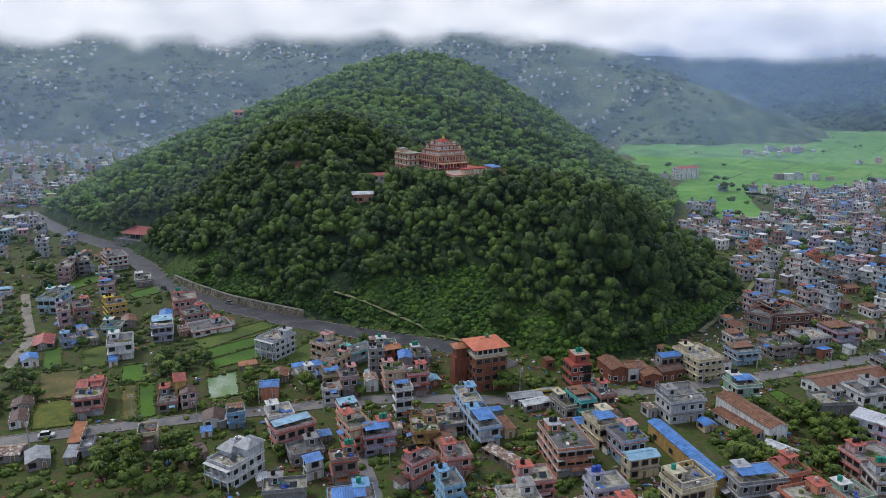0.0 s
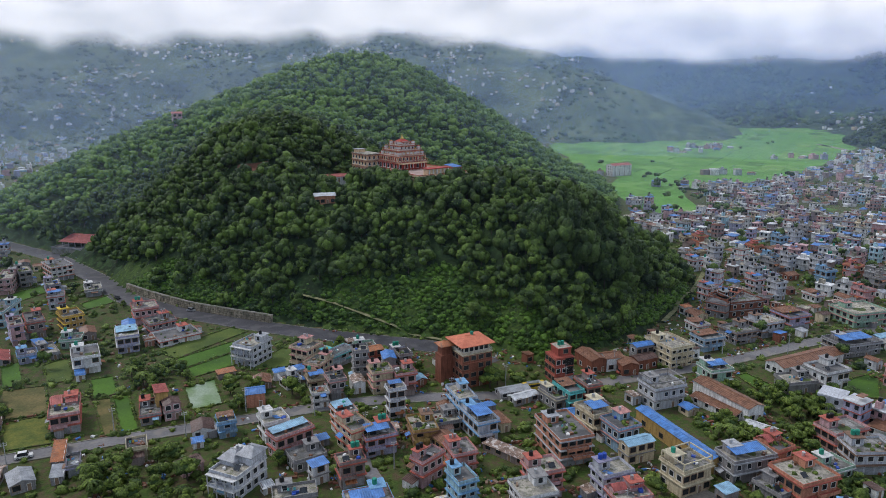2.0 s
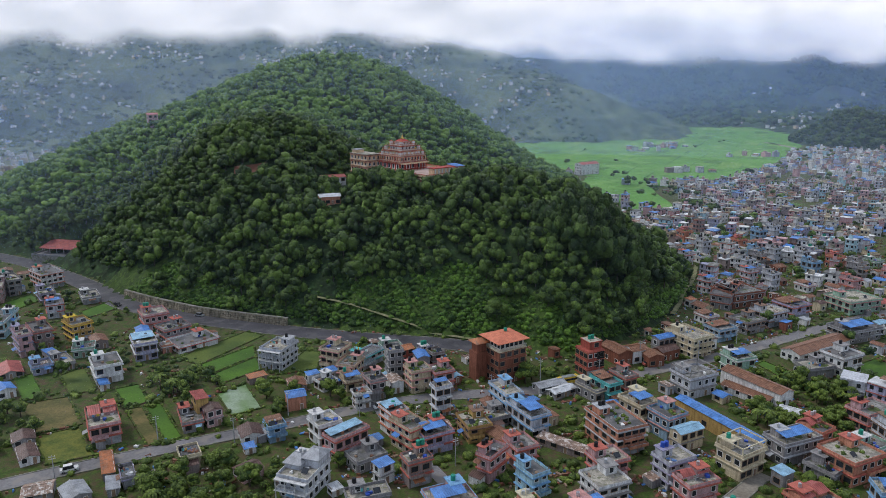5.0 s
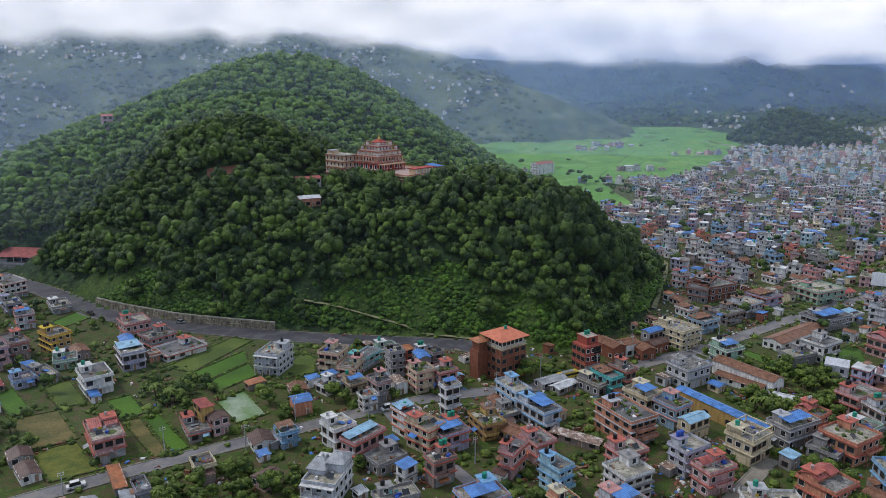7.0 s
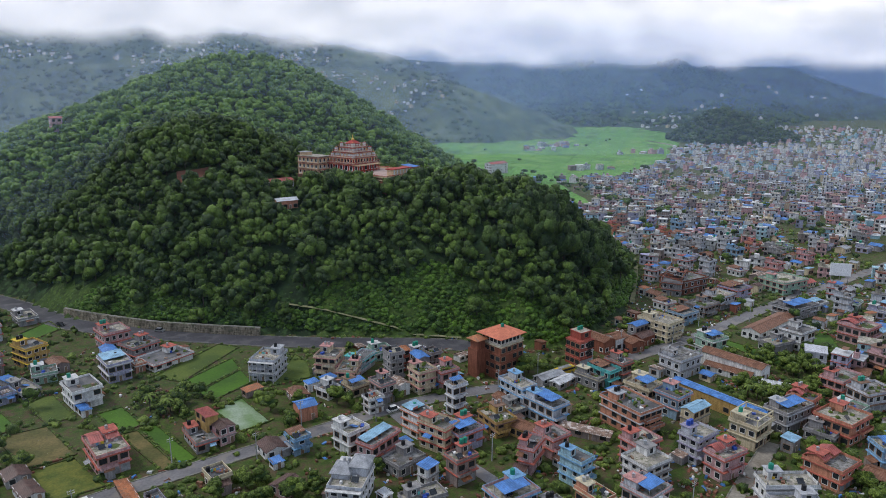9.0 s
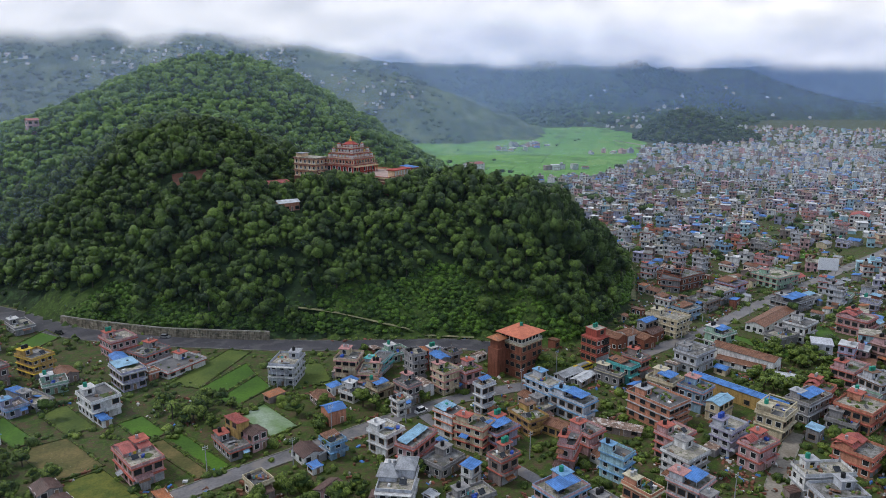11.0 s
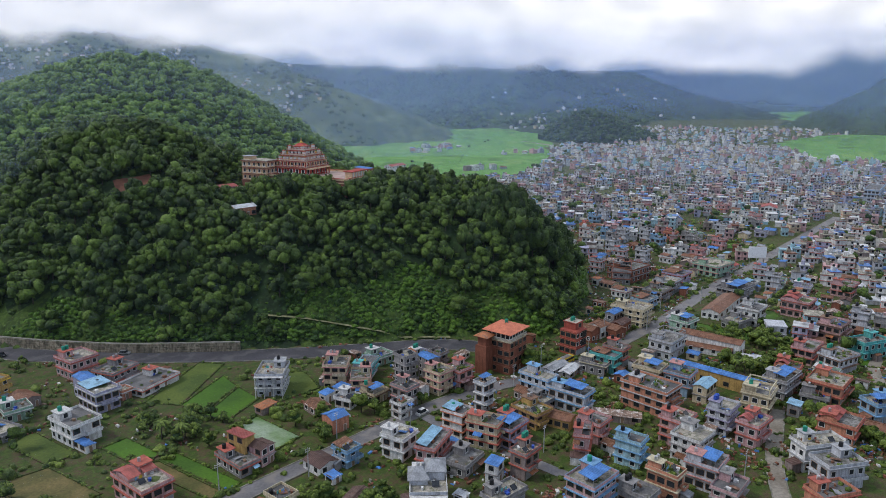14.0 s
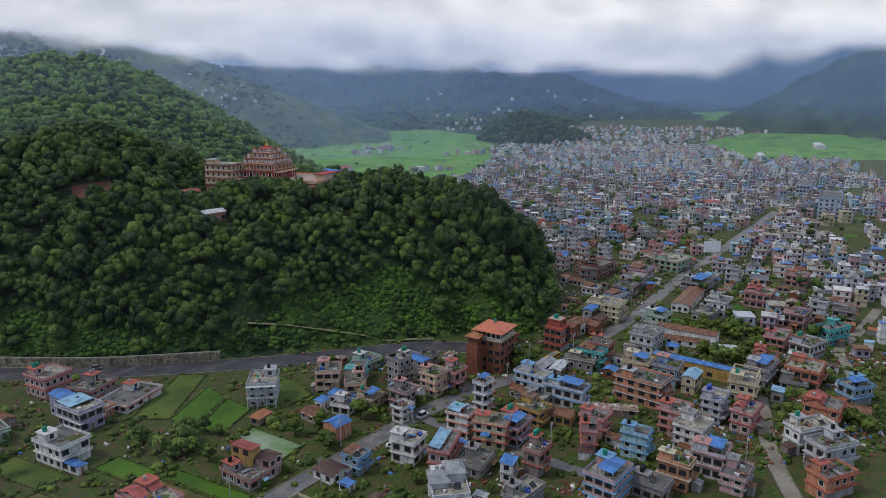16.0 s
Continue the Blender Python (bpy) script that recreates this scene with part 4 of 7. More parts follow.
near_spots, far_spots, pine_spots, shrub_spots = [], [], [], []
for gx in np.arange(-330, 260, 6.0):
    for gy in np.arange(205, 790, 6.0):
        x, y = gx + rng.uniform(-2.6, 2.6), gy + rng.uniform(-2.6, 2.6)
        h = float(rough_hill(np.array(x), np.array(y)))
        if h < 1.5 or taken(x, y):
            continue
        # the bushy slope above the road and beside the footpath carries shrubs, not trees
        if open_slope(x, y, h) and rng.uniform() < 0.95:
            continue
        if math.hypot((x - 75) / 24, (y - 293) / 17) < 1 and h > 8:
            if rng.uniform() < 0.8:
                top = 57.5 - 0.6 * abs(x - 70) * 0.35 + rng.uniform(-2.5, 1.5)
                r = rng.uniform(5.2, 7.2)
                pine_spots.append((x, y, h - 1.5, r, min(max((top - h + 1.5) / (2.5 * r), 0.75), 1.3)))
        elif y < 470:
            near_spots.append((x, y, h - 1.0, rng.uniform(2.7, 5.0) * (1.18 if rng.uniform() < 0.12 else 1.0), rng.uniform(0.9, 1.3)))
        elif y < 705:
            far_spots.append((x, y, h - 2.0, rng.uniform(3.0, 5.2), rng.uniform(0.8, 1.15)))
for gx in np.arange(-170, 190, 1.15):
    for gy in np.arange(215, 355, 1.15):
        x, y = gx + rng.uniform(-1.3, 1.3), gy + rng.uniform(-1.3, 1.3)
        h = float(hill(np.array(x), np.array(y)))
        if 0.2 < h < 26 and not taken(x, y, 0.4):
            if open_slope(x, y, h) or (h < 8 and y < 320) or rng.uniform() < 0.08:
                shrub_spots.append((x, y, h - 0.2, rng.uniform(0.6, 1.7) * (1.35 if rng.uniform() < 0.12 else 1.0), rng.uniform(0.55, 1.25)))
for _ in range(420):
    # the taller trees that close in on the terrace walls
    a = rng.uniform(0, 2 * math.pi)
    p = MON @ Vector((-3 + rng.uniform(17, 24) * math.cos(a) * 1.05, -7 + rng.uniform(32, 40) * math.sin(a), 0))
    h = float(rough_hill(np.array(p.x), np.array(p.y)))
    if not taken(p.x, p.y) and h > 20 and rng.uniform() < 0.30:
        near_spots.append((p.x, p.y, h - 0.8, rng.uniform(3.2, 4.6), rng.uniform(1.0, 1.3)))
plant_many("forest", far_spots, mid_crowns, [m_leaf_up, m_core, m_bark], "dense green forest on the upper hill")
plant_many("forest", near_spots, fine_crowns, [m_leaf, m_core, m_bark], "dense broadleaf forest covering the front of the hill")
gap_spots = []
for x, y, z, r, st in near_spots + near_spots[::2] + pine_spots:
    a = rng.uniform(0, 2 * math.pi)
    x2, y2 = x + 3.6 * math.cos(a), y + 3.6 * math.sin(a)
    h = float(rough_hill(np.array(x2), np.array(y2)))
    if h > 2 and not taken(x2, y2) and not open_slope(x2, y2, h):
        gap_spots.append((x2, y2, h - 0.4, rng.uniform(1.7, 3.0), rng.uniform(0.9, 1.6)))
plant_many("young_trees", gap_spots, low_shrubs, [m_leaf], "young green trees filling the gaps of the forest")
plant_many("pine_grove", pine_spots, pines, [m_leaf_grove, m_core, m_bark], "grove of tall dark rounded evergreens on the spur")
knoll_spots = []
for gx in np.arange(600, 1010, 11):
    for gy in np.arange(900, 1130, 11):
        x, y = gx + rng.uniform(-4, 4), gy + rng.uniform(-4, 4)
        h = float(knoll(np.array(x), np.array(y)))
        if h > 0.5:
            knoll_spots.append((x, y, h - 2.0, rng.uniform(6, 9), rng.uniform(0.6, 1.0)))
plant_many("knoll_forest", knoll_spots, [crown(rng, 1.0, 0.85, 3, 4, 0.16, 0.8) for _ in range(5)], [m_leaf_dark, m_core], "dark trees covering the small knoll")
low_clumps = [join([(BALL2[0] * np.array([1.0, 0.8, 0.75]) * (1 + 0.25 * rng.normal(0, 1, (len(BALL2[0]), 1))) + np.array([0, 0, 0.5]), BALL2[1], 0)]) for _ in range(6)]
slope_spots = []
for _ in range(6000):
    x, y = rng.uniform(-1250, 470), rng.uniform(980, 1760)
    h = float(range_west(np.array(x), np.array(y)))
    if 1 < h < 200 and fractal(x, y, 90, 3, 33.0) + 0.10 * rng.uniform() > 0.50:
        slope_spots.append((x, y, h - 1.0, rng.uniform(2.5, 6.5), rng.uniform(0.7, 1.1)))
plant_many("slope_woods", slope_spots, low_clumps, [m_leaf_dark], "dark woods scattered over the terraced slope", "trees")
ridge_spots = []
for _ in range(4200):
    x, y = rng.uniform(700, 1500), rng.uniform(1130, 1850)
    h = float(range_north(np.array(x), np.array(y)))
    if h > 3 and fractal(x, y, 110, 3, 41.0) > 0.42:
        ridge_spots.append((x, y, h - 1.0, rng.uniform(5, 9), rng.uniform(0.8, 1.2)))
plant_many("ridge_woods", ridge_spots, low_clumps, [m_leaf_dark], "dark forest on the northern ridge", "trees")
plant_many("undergrowth", shrub_spots, low_shrubs, [m_leaf_shrub], "bright green shrubs on the lower slope", "shrubs")

# ---- buildings ----
HOUSES = []
hr = random.Random(11)


def window_mesh(w, h, trim=m_white, proud=0.10):
    """Window on a wall that faces -y: one frame ring round recessed dark panes."""
    g = Geo()
    rings = ((w / 2 + 0.12, h / 2 + 0.12, 0.0), (w / 2 + 0.12, h / 2 + 0.12, -proud), (w / 2, h / 2, -proud), (w / 2, h / 2, -0.03))
    for a, b, y in rings:
        g.v += [(-a, y, -b), (0, y, -b), (a, y, -b), (a, y, b), (0, y, b), (-a, y, b)]
    for r in range(3):
        for k in range(6):
            e = (k + 1) % 6
            g.f.append((r * 6 + k, r * 6 + e, r * 6 + 6 + e, r * 6 + 6 + k))
            g.m.append(0)
    g.f += [(18, 19, 22, 23), (19, 20, 21, 22)]
    g.m += [1, 1]
    return g.mesh("window", [trim, m_glass])


WINDOWS = [window_mesh(1.45, 1.45), window_mesh(1.8, 1.5, m_frame), window_mesh(1.2, 1.4), window_mesh(1.9, 1.55, m_frame)]
door_geo = Geo()
door_geo.box(0, -0.03, 0, 1.1, 0.1, 2.1, 0).box(0, -0.06, 0, 0.9, 0.1, 2.0, 1)
DOOR = door_geo.mesh("door", [m_white, m_frame])
shutter_geo = Geo()
for sk in range(10):
    shutter_geo.v += [(-1.15, -0.03 - 0.05 * (sk % 2), 0.25 * sk), (1.15, -0.03 - 0.05 * (sk % 2), 0.25 * sk)]
for sk in range(9):
    shutter_geo.f.append((2 * sk, 2 * sk + 1, 2 * sk + 3, 2 * sk + 2))
    shutter_geo.m.append(0)
SHUTTER = shutter_geo.mesh("shutter", tin_mat["greytin"])


def tub(x0, x1, y0, y1, z0, z1, floor, t=0.12, rim=0):
    """An open tub in one piece: outer walls, rim, inner walls and floor."""
    g = Geo()
    for a, b, c, d, z in ((x0, x1, y0, y1, z0), (x0, x1, y0, y1, z1), (x0 + t, x1 - t, y0 + t, y1 - t, z1), (x0 + t, x1 - t, y0 + t, y1 - t, floor)):
        g.v += [(a, c, z), (b, c, z), (b, d, z), (a, d, z)]
    for r in range(3):
        for k in range(4):
            e = (k + 1) % 4
            g.f.append((r * 4 + k, r * 4 + e, r * 4 + 4 + e, r * 4 + 4 + k))
            g.m.append(rim if r == 1 else 0)
    g.f += [(12, 13, 14, 15), (3, 2, 1, 0)]
    g.m += [2 if rim else 0, 0]
    return g


def tank_mesh(r, h, mat):
    g = Geo().cyl(0, 0, 0, r, h, 12)
    for k in range(3):
        g.cyl(0, 0, h * (0.2 + 0.3 * k), r * 1.05, h * 0.07, 12)
    g.dome(0, 0, h, r, r * 0.35, 12, 3).cyl(0, 0, h + r * 0.3, r * 0.3, r * 0.15, 8)
    return g.mesh("water_tank", mat)


ROOF_PLANTS = [tree_mesh("roof_plant", s_, [m_leaf_town]) for s_ in low_shrubs]
m_moss = material("moss", (0.10, 0.13, 0.04), (0.05, 0.07, 0.025), 0.95, 0.9, 5.0, 0.4, 0.04)
TANKS = {"black": tank_mesh(0.55, 1.2, m_black), "green": tank_mesh(0.6, 1.3, m_tank_green), "blue": tank_mesh(0.6, 1.3, m_tank_blue), "steel": tank_mesh(0.42, 1.0, m_steel)}
TANK_KEYS = ["black", "black", "steel", "steel", "green"]


def side(k, w, d):
    """Pose on the middle of a wall: 0 front (-y), 1 right, 2 back, 3 left."""
    return (pose(0, -d / 2, 0), pose(w / 2, 0, 0, 0, 0, 90), pose(0, d / 2, 0, 0, 0, 180), pose(-w / 2, 0, 0, 0, 0, -90))[k]


def openings(ob, w, d, floors, fh, shops=False, sides=(0, 1, 3), blank=()):
    for k in sides:
        if k in blank:
            continue
        span = w if k in (0, 2) else d
        n = max(1, min(4, int(span / 2.4)))
        kind = hr.choice(WINDOWS)
        for f in range(floors):
            for j in range(n):
                x = (j + 0.5) * span / n - span / 2
                if f == 0 and k == 0:
                    if shops:
                        part("shutter", SHUTTER, None, ob, at=side(k, w, d) @ pose(x, 0, 0.1))
                        continue
                    if j == n // 2:
                        part("door", DOOR, None, ob, at=side(k, w, d) @ pose(x, 0, 0.1))
                        continue
                if hr.random() < 0.12:
                    continue
                part("window", kind, None, ob, at=side(k, w, d) @ pose(x, 0, f * fh + 1.65))


def flat_house(x, y, rot, w, d, z, wall, trim, opt="-", group="houses of the town", detail=True, plot=True, base=0.0):
    """A flat-roofed concrete house: storeys with projecting slabs, parapet, roof room, tanks. z: height of the parapet."""
    top = max(z - 0.8, 2.4)
    floors = max(1, round(top / 2.95))
    fh = top / floors
    wd = WORDS.get(wall, wall)
    count = {1: "single-storey", 2: "two-storey", 3: "three-storey", 4: "four-storey"}.get(floors, "tall")
    extra = {"garden": "and roof plants", "bluetop": "and blue tin cover", "redroof": "and red pitched roofs", "open": "and open pillars",
             "rust": "and rusty tin", "greentank": "and green water tanks", "bluetank": "and blue water tanks"}.get(opt, "and a flat roof")
    ob = thing("house", pose(x, y, base, 0, 0, rot), f"{count} {wd} house, {WORDS.get(trim, trim)} bands {extra}", "house", group)
    if plot:
        HOUSES.append((x, y, math.hypot(w, d) / 2))
    rm = hr.choice(roof_mats)
    bw, bd = w - 0.7, d - 0.7
    part("wall", Geo().box(0, 0, -1.0, bw, bd, top + 1.0), wall_mat[wall], ob)
    for f in range(1, floors + 1):
        lean = 0.9 if (f < floors or floors == 1) else 1.1
        part("floor_slab", Geo().box(0, -0.15, f * fh - 0.2, w - 0.3 + lean * 0.5, d + lean * 0.5, 0.24 if f < floors else 0.3), trim_mat[trim], ob, f"{WORDS.get(trim, trim)} painted slab edge")
    zr = floors * fh + 0.1
    part("parapet", tub(-w / 2, w / 2, -d / 2 - 0.1, d / 2, zr, zr + 0.8, zr + 0.06, 0.16, 1), [wall_mat[wall], trim_mat[trim], rm], ob, "parapet round the weathered concrete roof deck")
    openings(ob, bw, bd, floors, fh, shops=(hr.random() < 0.3 and opt != "room"), blank=(1,) if opt == "whitewall" else (), sides=(0, 3) if x > 25 else (0, 1, 3))
    # balconies with railings on the upper floors of the front
    if floors > 1 and w > 4.5 and opt not in ("open",):
        for f in range(1, floors):
            if hr.random() < 0.75:
                bx, bl = hr.choice((-1, 0, 1)) * w * 0.18, w * hr.uniform(0.45, 0.62)
                part("balcony", tub(bx - bl / 2, bx + bl / 2, -d / 2 - 1.15, -d / 2 + 0.2, f * fh - 0.2, f * fh + 0.75, f * fh, 0.08, 1), [wall_mat[wall], trim_mat[trim], roof_mats[0]], ob)
    if not detail:
        return ob
    # lean-to of tin sheets against one wall
    if hr.random() < 0.5:
        k = hr.choice((0, 1, 3))
        lw, ld, lh = hr.uniform(2.5, 4.5), hr.uniform(1.8, 3.0), hr.uniform(2.2, 2.7)
        s = Geo().sheet(-lw / 2, lw / 2, -ld, lh, 0.05, lh + 0.5).box(0, -ld * 0.5, -0.5, lw - 0.4, ld - 0.3, lh + 0.45, 1)
        part("lean_to", s, [tin_mat[hr.choice(("rust", "blue", "greytin", "brown", "striped", "rust"))], wall_mat[hr.choice(("grey", "brown", "white"))]], ob, "tin-roofed lean-to", at=side(k, w, d) @ pose(hr.uniform(-0.2, 0.2) * (w if k == 0 else d), 0, 0))
    # stair room, tanks and clutter on the roof
    tz = zr
    sx, sy = hr.choice((-1, 1)) * w * 0.22, d * 0.24
    if opt not in ("rust", "sheet") and (w * d > 38 or opt == "room"):
        rw, rd, rh = min(3.4, w * 0.42), min(3.8, d * 0.42), 2.3
        sr = part("stair_room", Geo().box(sx, sy, zr, rw, rd, rh), wall_mat[wall], ob)
        part("roof_slab", Geo().box(sx, sy, zr + rh, rw + 0.7, rd + 0.7, 0.18), trim_mat[trim], sr)
        part("window", WINDOWS[2], None, ob, at=pose(sx, sy - rd / 2, zr + 1.3))
        tz = zr + rh + 0.18
    tk = {"greentank": "green", "bluetank": "blue", "tank": "black"}.get(opt) or hr.choice(TANK_KEYS)
    for k in range(2 if opt in ("greentank", "bluetank", "tank") else hr.choice((1, 1, 2))):
        part("water_tank", TANKS[tk], None, ob, f"{tk} water tank", at=pose(sx + (k - 0.4) * 1.25, sy, tz))
    if opt == "bluetop":
        s = Geo().sheet(-w * 0.42, w * 0.30, -d * 0.40, zr + 2.1, d * 0.12, zr + 2.45)
        for px, py in ((-0.4, -0.38), (0.28, -0.38), (-0.4, 0.1), (0.28, 0.1)):
            s.box(px * w, py * d, zr, 0.1, 0.1, 2.15, 1)
        part("tin_cover", s, [tin_mat["blue"], m_steel], ob, "blue corrugated tin cover")
    if opt in ("rust", "sheet"):
        s = Geo().sheet(-w * 0.46, w * 0.46, -d * 0.1, zr + 0.95, d * 0.46, zr + 1.4)
        part("tin_cover", s, tin_mat["rust" if opt == "rust" else "ltblue"], ob, "corrugated tin cover")
    if opt == "redroof":
        for k in (-1, 1):
            s = Geo().sheet(k * w * 0.24 - w * 0.2, k * w * 0.24 + w * 0.2, -d * 0.05, zr + 1.3, d * 0.2, zr + 2.3)
            s.sheet(k * w * 0.24 - w * 0.2, k * w * 0.24 + w * 0.2, d * 0.45, zr + 1.3, d * 0.2, zr + 2.3)
            s.box(k * w * 0.24, d * 0.2, zr, w * 0.34, d * 0.4, 1.3, 1)
            part("pitched_roof", s, [tin_mat["redtin"], wall_mat[wall]], ob, "faded red pitched tin roof")
    if opt == "open" or hr.random() < 0.25:
        hh = hr.uniform(0.8, 1.5) if opt != "open" else 2.3
        for px in (-0.46, 0.46):
            for py in (-0.46, 0.46):
                p = Geo().box(px * w, py * d, zr, 0.28, 0.28, hh, 0).cyl(px * w, py * d, zr + hh - 0.1, 0.05, 0.7, 4, 1)
                part("roof_pillar", p, [trim_mat["grey"] if opt != "open" else trim_mat[trim], m_frame], ob, "bare concrete pillar with steel rod")
        if opt == "open":
            for sgn in (-0.46, 0.46):
                part("roof_beam", Geo().box(0, sgn * d, zr + 2.3, w * 0.92 + 0.28, 0.28, 0.3), trim_mat[trim], ob)
                part("roof_beam", Geo().box(sgn * w, 0, zr + 2.3, 0.28, d * 0.92 - 0.28, 0.3), trim_mat[trim], ob)
    if hr.random() < 0.35:
        s = Geo()
        s.quad([(-0.9, -0.7, 0.35), (0.9, -0.7, 0.35), (0.9, 0.5, 1.25), (-0.9, 0.5, 1.25)], 0)
        s.quad([(-0.9, 0.5, 1.21), (0.9, 0.5, 1.21), (0.9, -0.7, 0.31), (-0.9, -0.7, 0.31)], 1)
        for px in (-0.8, 0.8):
            s.box(px, 0.45, 0, 0.06, 0.06, 1.2, 1).box(px, -0.65, 0, 0.06, 0.06, 0.35, 1)
        part("solar_heater", s, [m_glass, m_steel], ob, "tilted dark solar panel", at=pose(-sx * 0.9, -d * 0.2, zr + 0.05))
    for k in range(hr.choice((1, 2, 3, 3))):
        c = Geo().box(0, 0, 0, hr.uniform(0.5, 1.5), hr.uniform(0.4, 1.0), hr.uniform(0.25, 0.8), 0).box(0.6, 0.5, 0, 0.5, 0.5, 0.5, 1)
        part("roof_box", c, [hr.choice((m_white, m_frame, tin_mat["rust"], m_tank_blue)), trim_mat["grey"]], ob, at=pose(hr.uniform(-.35, .35) * w, hr.uniform(-.35, .3) * d, zr + 0.05, 0, 0, hr.uniform(0, 90)))
    if opt == "garden" or hr.random() < 0.22:
        for k in range(16 if opt == "garden" else 5):
            part("roof_plant", ROOF_PLANTS[k % len(ROOF_PLANTS)], None, ob, "green potted plant" if k == 0 else "", at=pose(hr.uniform(-.42, .42) * w, hr.uniform(-.42, .42) * d, zr) @ Matrix.Scale(hr.uniform(0.5, 1.0), 4))
    # sagging awning on one wall, washing on a line, bricks and sheets left on the roof
    if hr.random() < 0.45:
        k, aw = hr.choice((0, 1, 3)), hr.uniform(1.8, 3.4)
        g = Geo().sheet(-aw / 2, aw / 2, -1.5, 2.25, 0.0, 2.75)
        part("awning", g, tin_mat[hr.choice(("blue", "blue", "ltblue", "rust", "greytin", "orange"))], ob, "small tin awning", at=side(k, w, d) @ pose(hr.uniform(-.25, .25) * w, 0, fh * hr.choice((0, 0, 1)) if floors > 1 else 0))
    if hr.random() < 0.3:
        g, lw = Geo(), w * 0.7
        for px in (-lw / 2, lw / 2):
            g.cyl(px, 0, 0, 0.04, 1.7, 5, 0)
        g.box(0, 0, 1.66, lw, 0.03, 0.03, 0)
        part("clothes_line", g, [m_steel], ob, at=pose(0, -d * 0.12, zr + 0.05))
        for k in range(3):
            part("washing", Geo().box(0, 0, 0, hr.uniform(0.4, 0.9), 0.04, hr.uniform(0.5, 0.9)), hr.choice((m_white, trim_mat["red"], trim_mat["blue"], trim_mat["yellow"], trim_mat["teal"])), ob,
                 at=pose(-lw * 0.4 + k * lw * 0.2, -d * 0.12, zr + 0.95))
    if hr.random() < 0.35:
        part("loose_sheet", Geo().sheet(-1.2, 1.2, -0.9, 0.1, 0.9, 0.5), tin_mat[hr.choice(("rust", "blue", "greytin", "striped"))], ob, "loose tin sheet", at=pose(hr.uniform(-.25, .25) * w, hr.uniform(-.3, .1) * d, zr + 0.1, 0, 0, hr.uniform(0, 180)))
    # patches of moss and puddle stains with their own outline on the deck
    for k in (hr.choice((0, 1)),) if hr.random() < 0.7 else ():
        g = Geo()
        n, pr = 11, hr.uniform(0.16, 0.3) * min(w, d)
        px, py = hr.uniform(-.2, .2) * w, hr.uniform(-.25, .1) * d
        g.quad([(px + pr * hr.uniform(0.6, 1.15) * math.cos(6.283 * j / n), py + pr * hr.uniform(0.5, 1.1) * math.sin(6.283 * j / n), zr + 0.075 + 0.006 * k) for j in range(n)])
        part("moss_patch" if k else "damp_patch", g, m_moss if k else roof_mats[1], ob)
    return ob


def tin_shed(x, y, rot, w, d, z, wall, trim, opt, group="tin-roofed houses", base=0.0):
    """A low house under corrugated sheets; gabled where it is broad. z: height of the roof's edge."""
    ob = thing("tin_house", pose(x, y, base, 0, 0, rot), f"low {WORDS.get(wall, wall)} house under {TIN_WORDS[opt]} corrugated tin", "house", group)
    HOUSES.append((x, y, math.hypot(w, d) / 2))
    h = max(z - 0.5, 2.0)
    floors = max(1, int(h / 2.6))
    part("wall", Geo().box(0, 0, -1.0, w - 0.6, d - 0.6, h + 1.0), wall_mat[wall], ob)
    g = Geo()
    long_y = d > w
    a, b = (d, w) if long_y else (w, d)
    if b > 4.2:
        rise = 0.16 * b
        g.sheet(-a / 2, a / 2, -b / 2, h, 0.02, h + rise).sheet(-a / 2, a / 2, b / 2, h, -0.02, h + rise)
        for e in (-1, 1):
            g.quad([(e * (a / 2 - 0.3), -b / 2 + 0.3, h - 0.05), (e * (a / 2 - 0.3), b / 2 - 0.3, h - 0.05), (e * (a / 2 - 0.3), 0, h + rise - 0.08)], 1)
        g.box(0, 0, h + rise - 0.03, a, 0.35, 0.1, 0)
    else:
        g.sheet(-a / 2, a / 2, -b / 2, h, b / 2, h + 0.35)
    part("tin_roof", g, [tin_mat[opt], wall_mat[wall]], ob, f"{TIN_WORDS[opt]} corrugated sheets", at=pose(0, 0, 0, 0, 0, 90 if long_y else 0))
    if w > 3 and d > 3:
        openings(ob, w - 0.6, d - 0.6, floors, h / floors)
    if floors > 1:
        part("floor_slab", Geo().box(0, 0, h / floors - 0.1, w, d, 0.2), trim_mat["grey"], ob)
    return ob


def hip_roof(w, d, rise, ridge, thick=0.18):
    g = Geo()
    r = ridge / 2
    a, b, c, e = (-w / 2, -d / 2, 0), (w / 2, -d / 2, 0), (w / 2, d / 2, 0), (-w / 2, d / 2, 0)
    p, q = (-r, 0, rise), (r, 0, rise)
    for f in ((a, b, q, p), (c, e, p, q), (b, c, q), (e, a, p)):
        g.quad(f)
    g.box(0, 0, -thick, w, d, thick - 0.01)
    g.box(0, 0, rise - 0.02, ridge + 0.2, 0.25, 0.12)
    return g


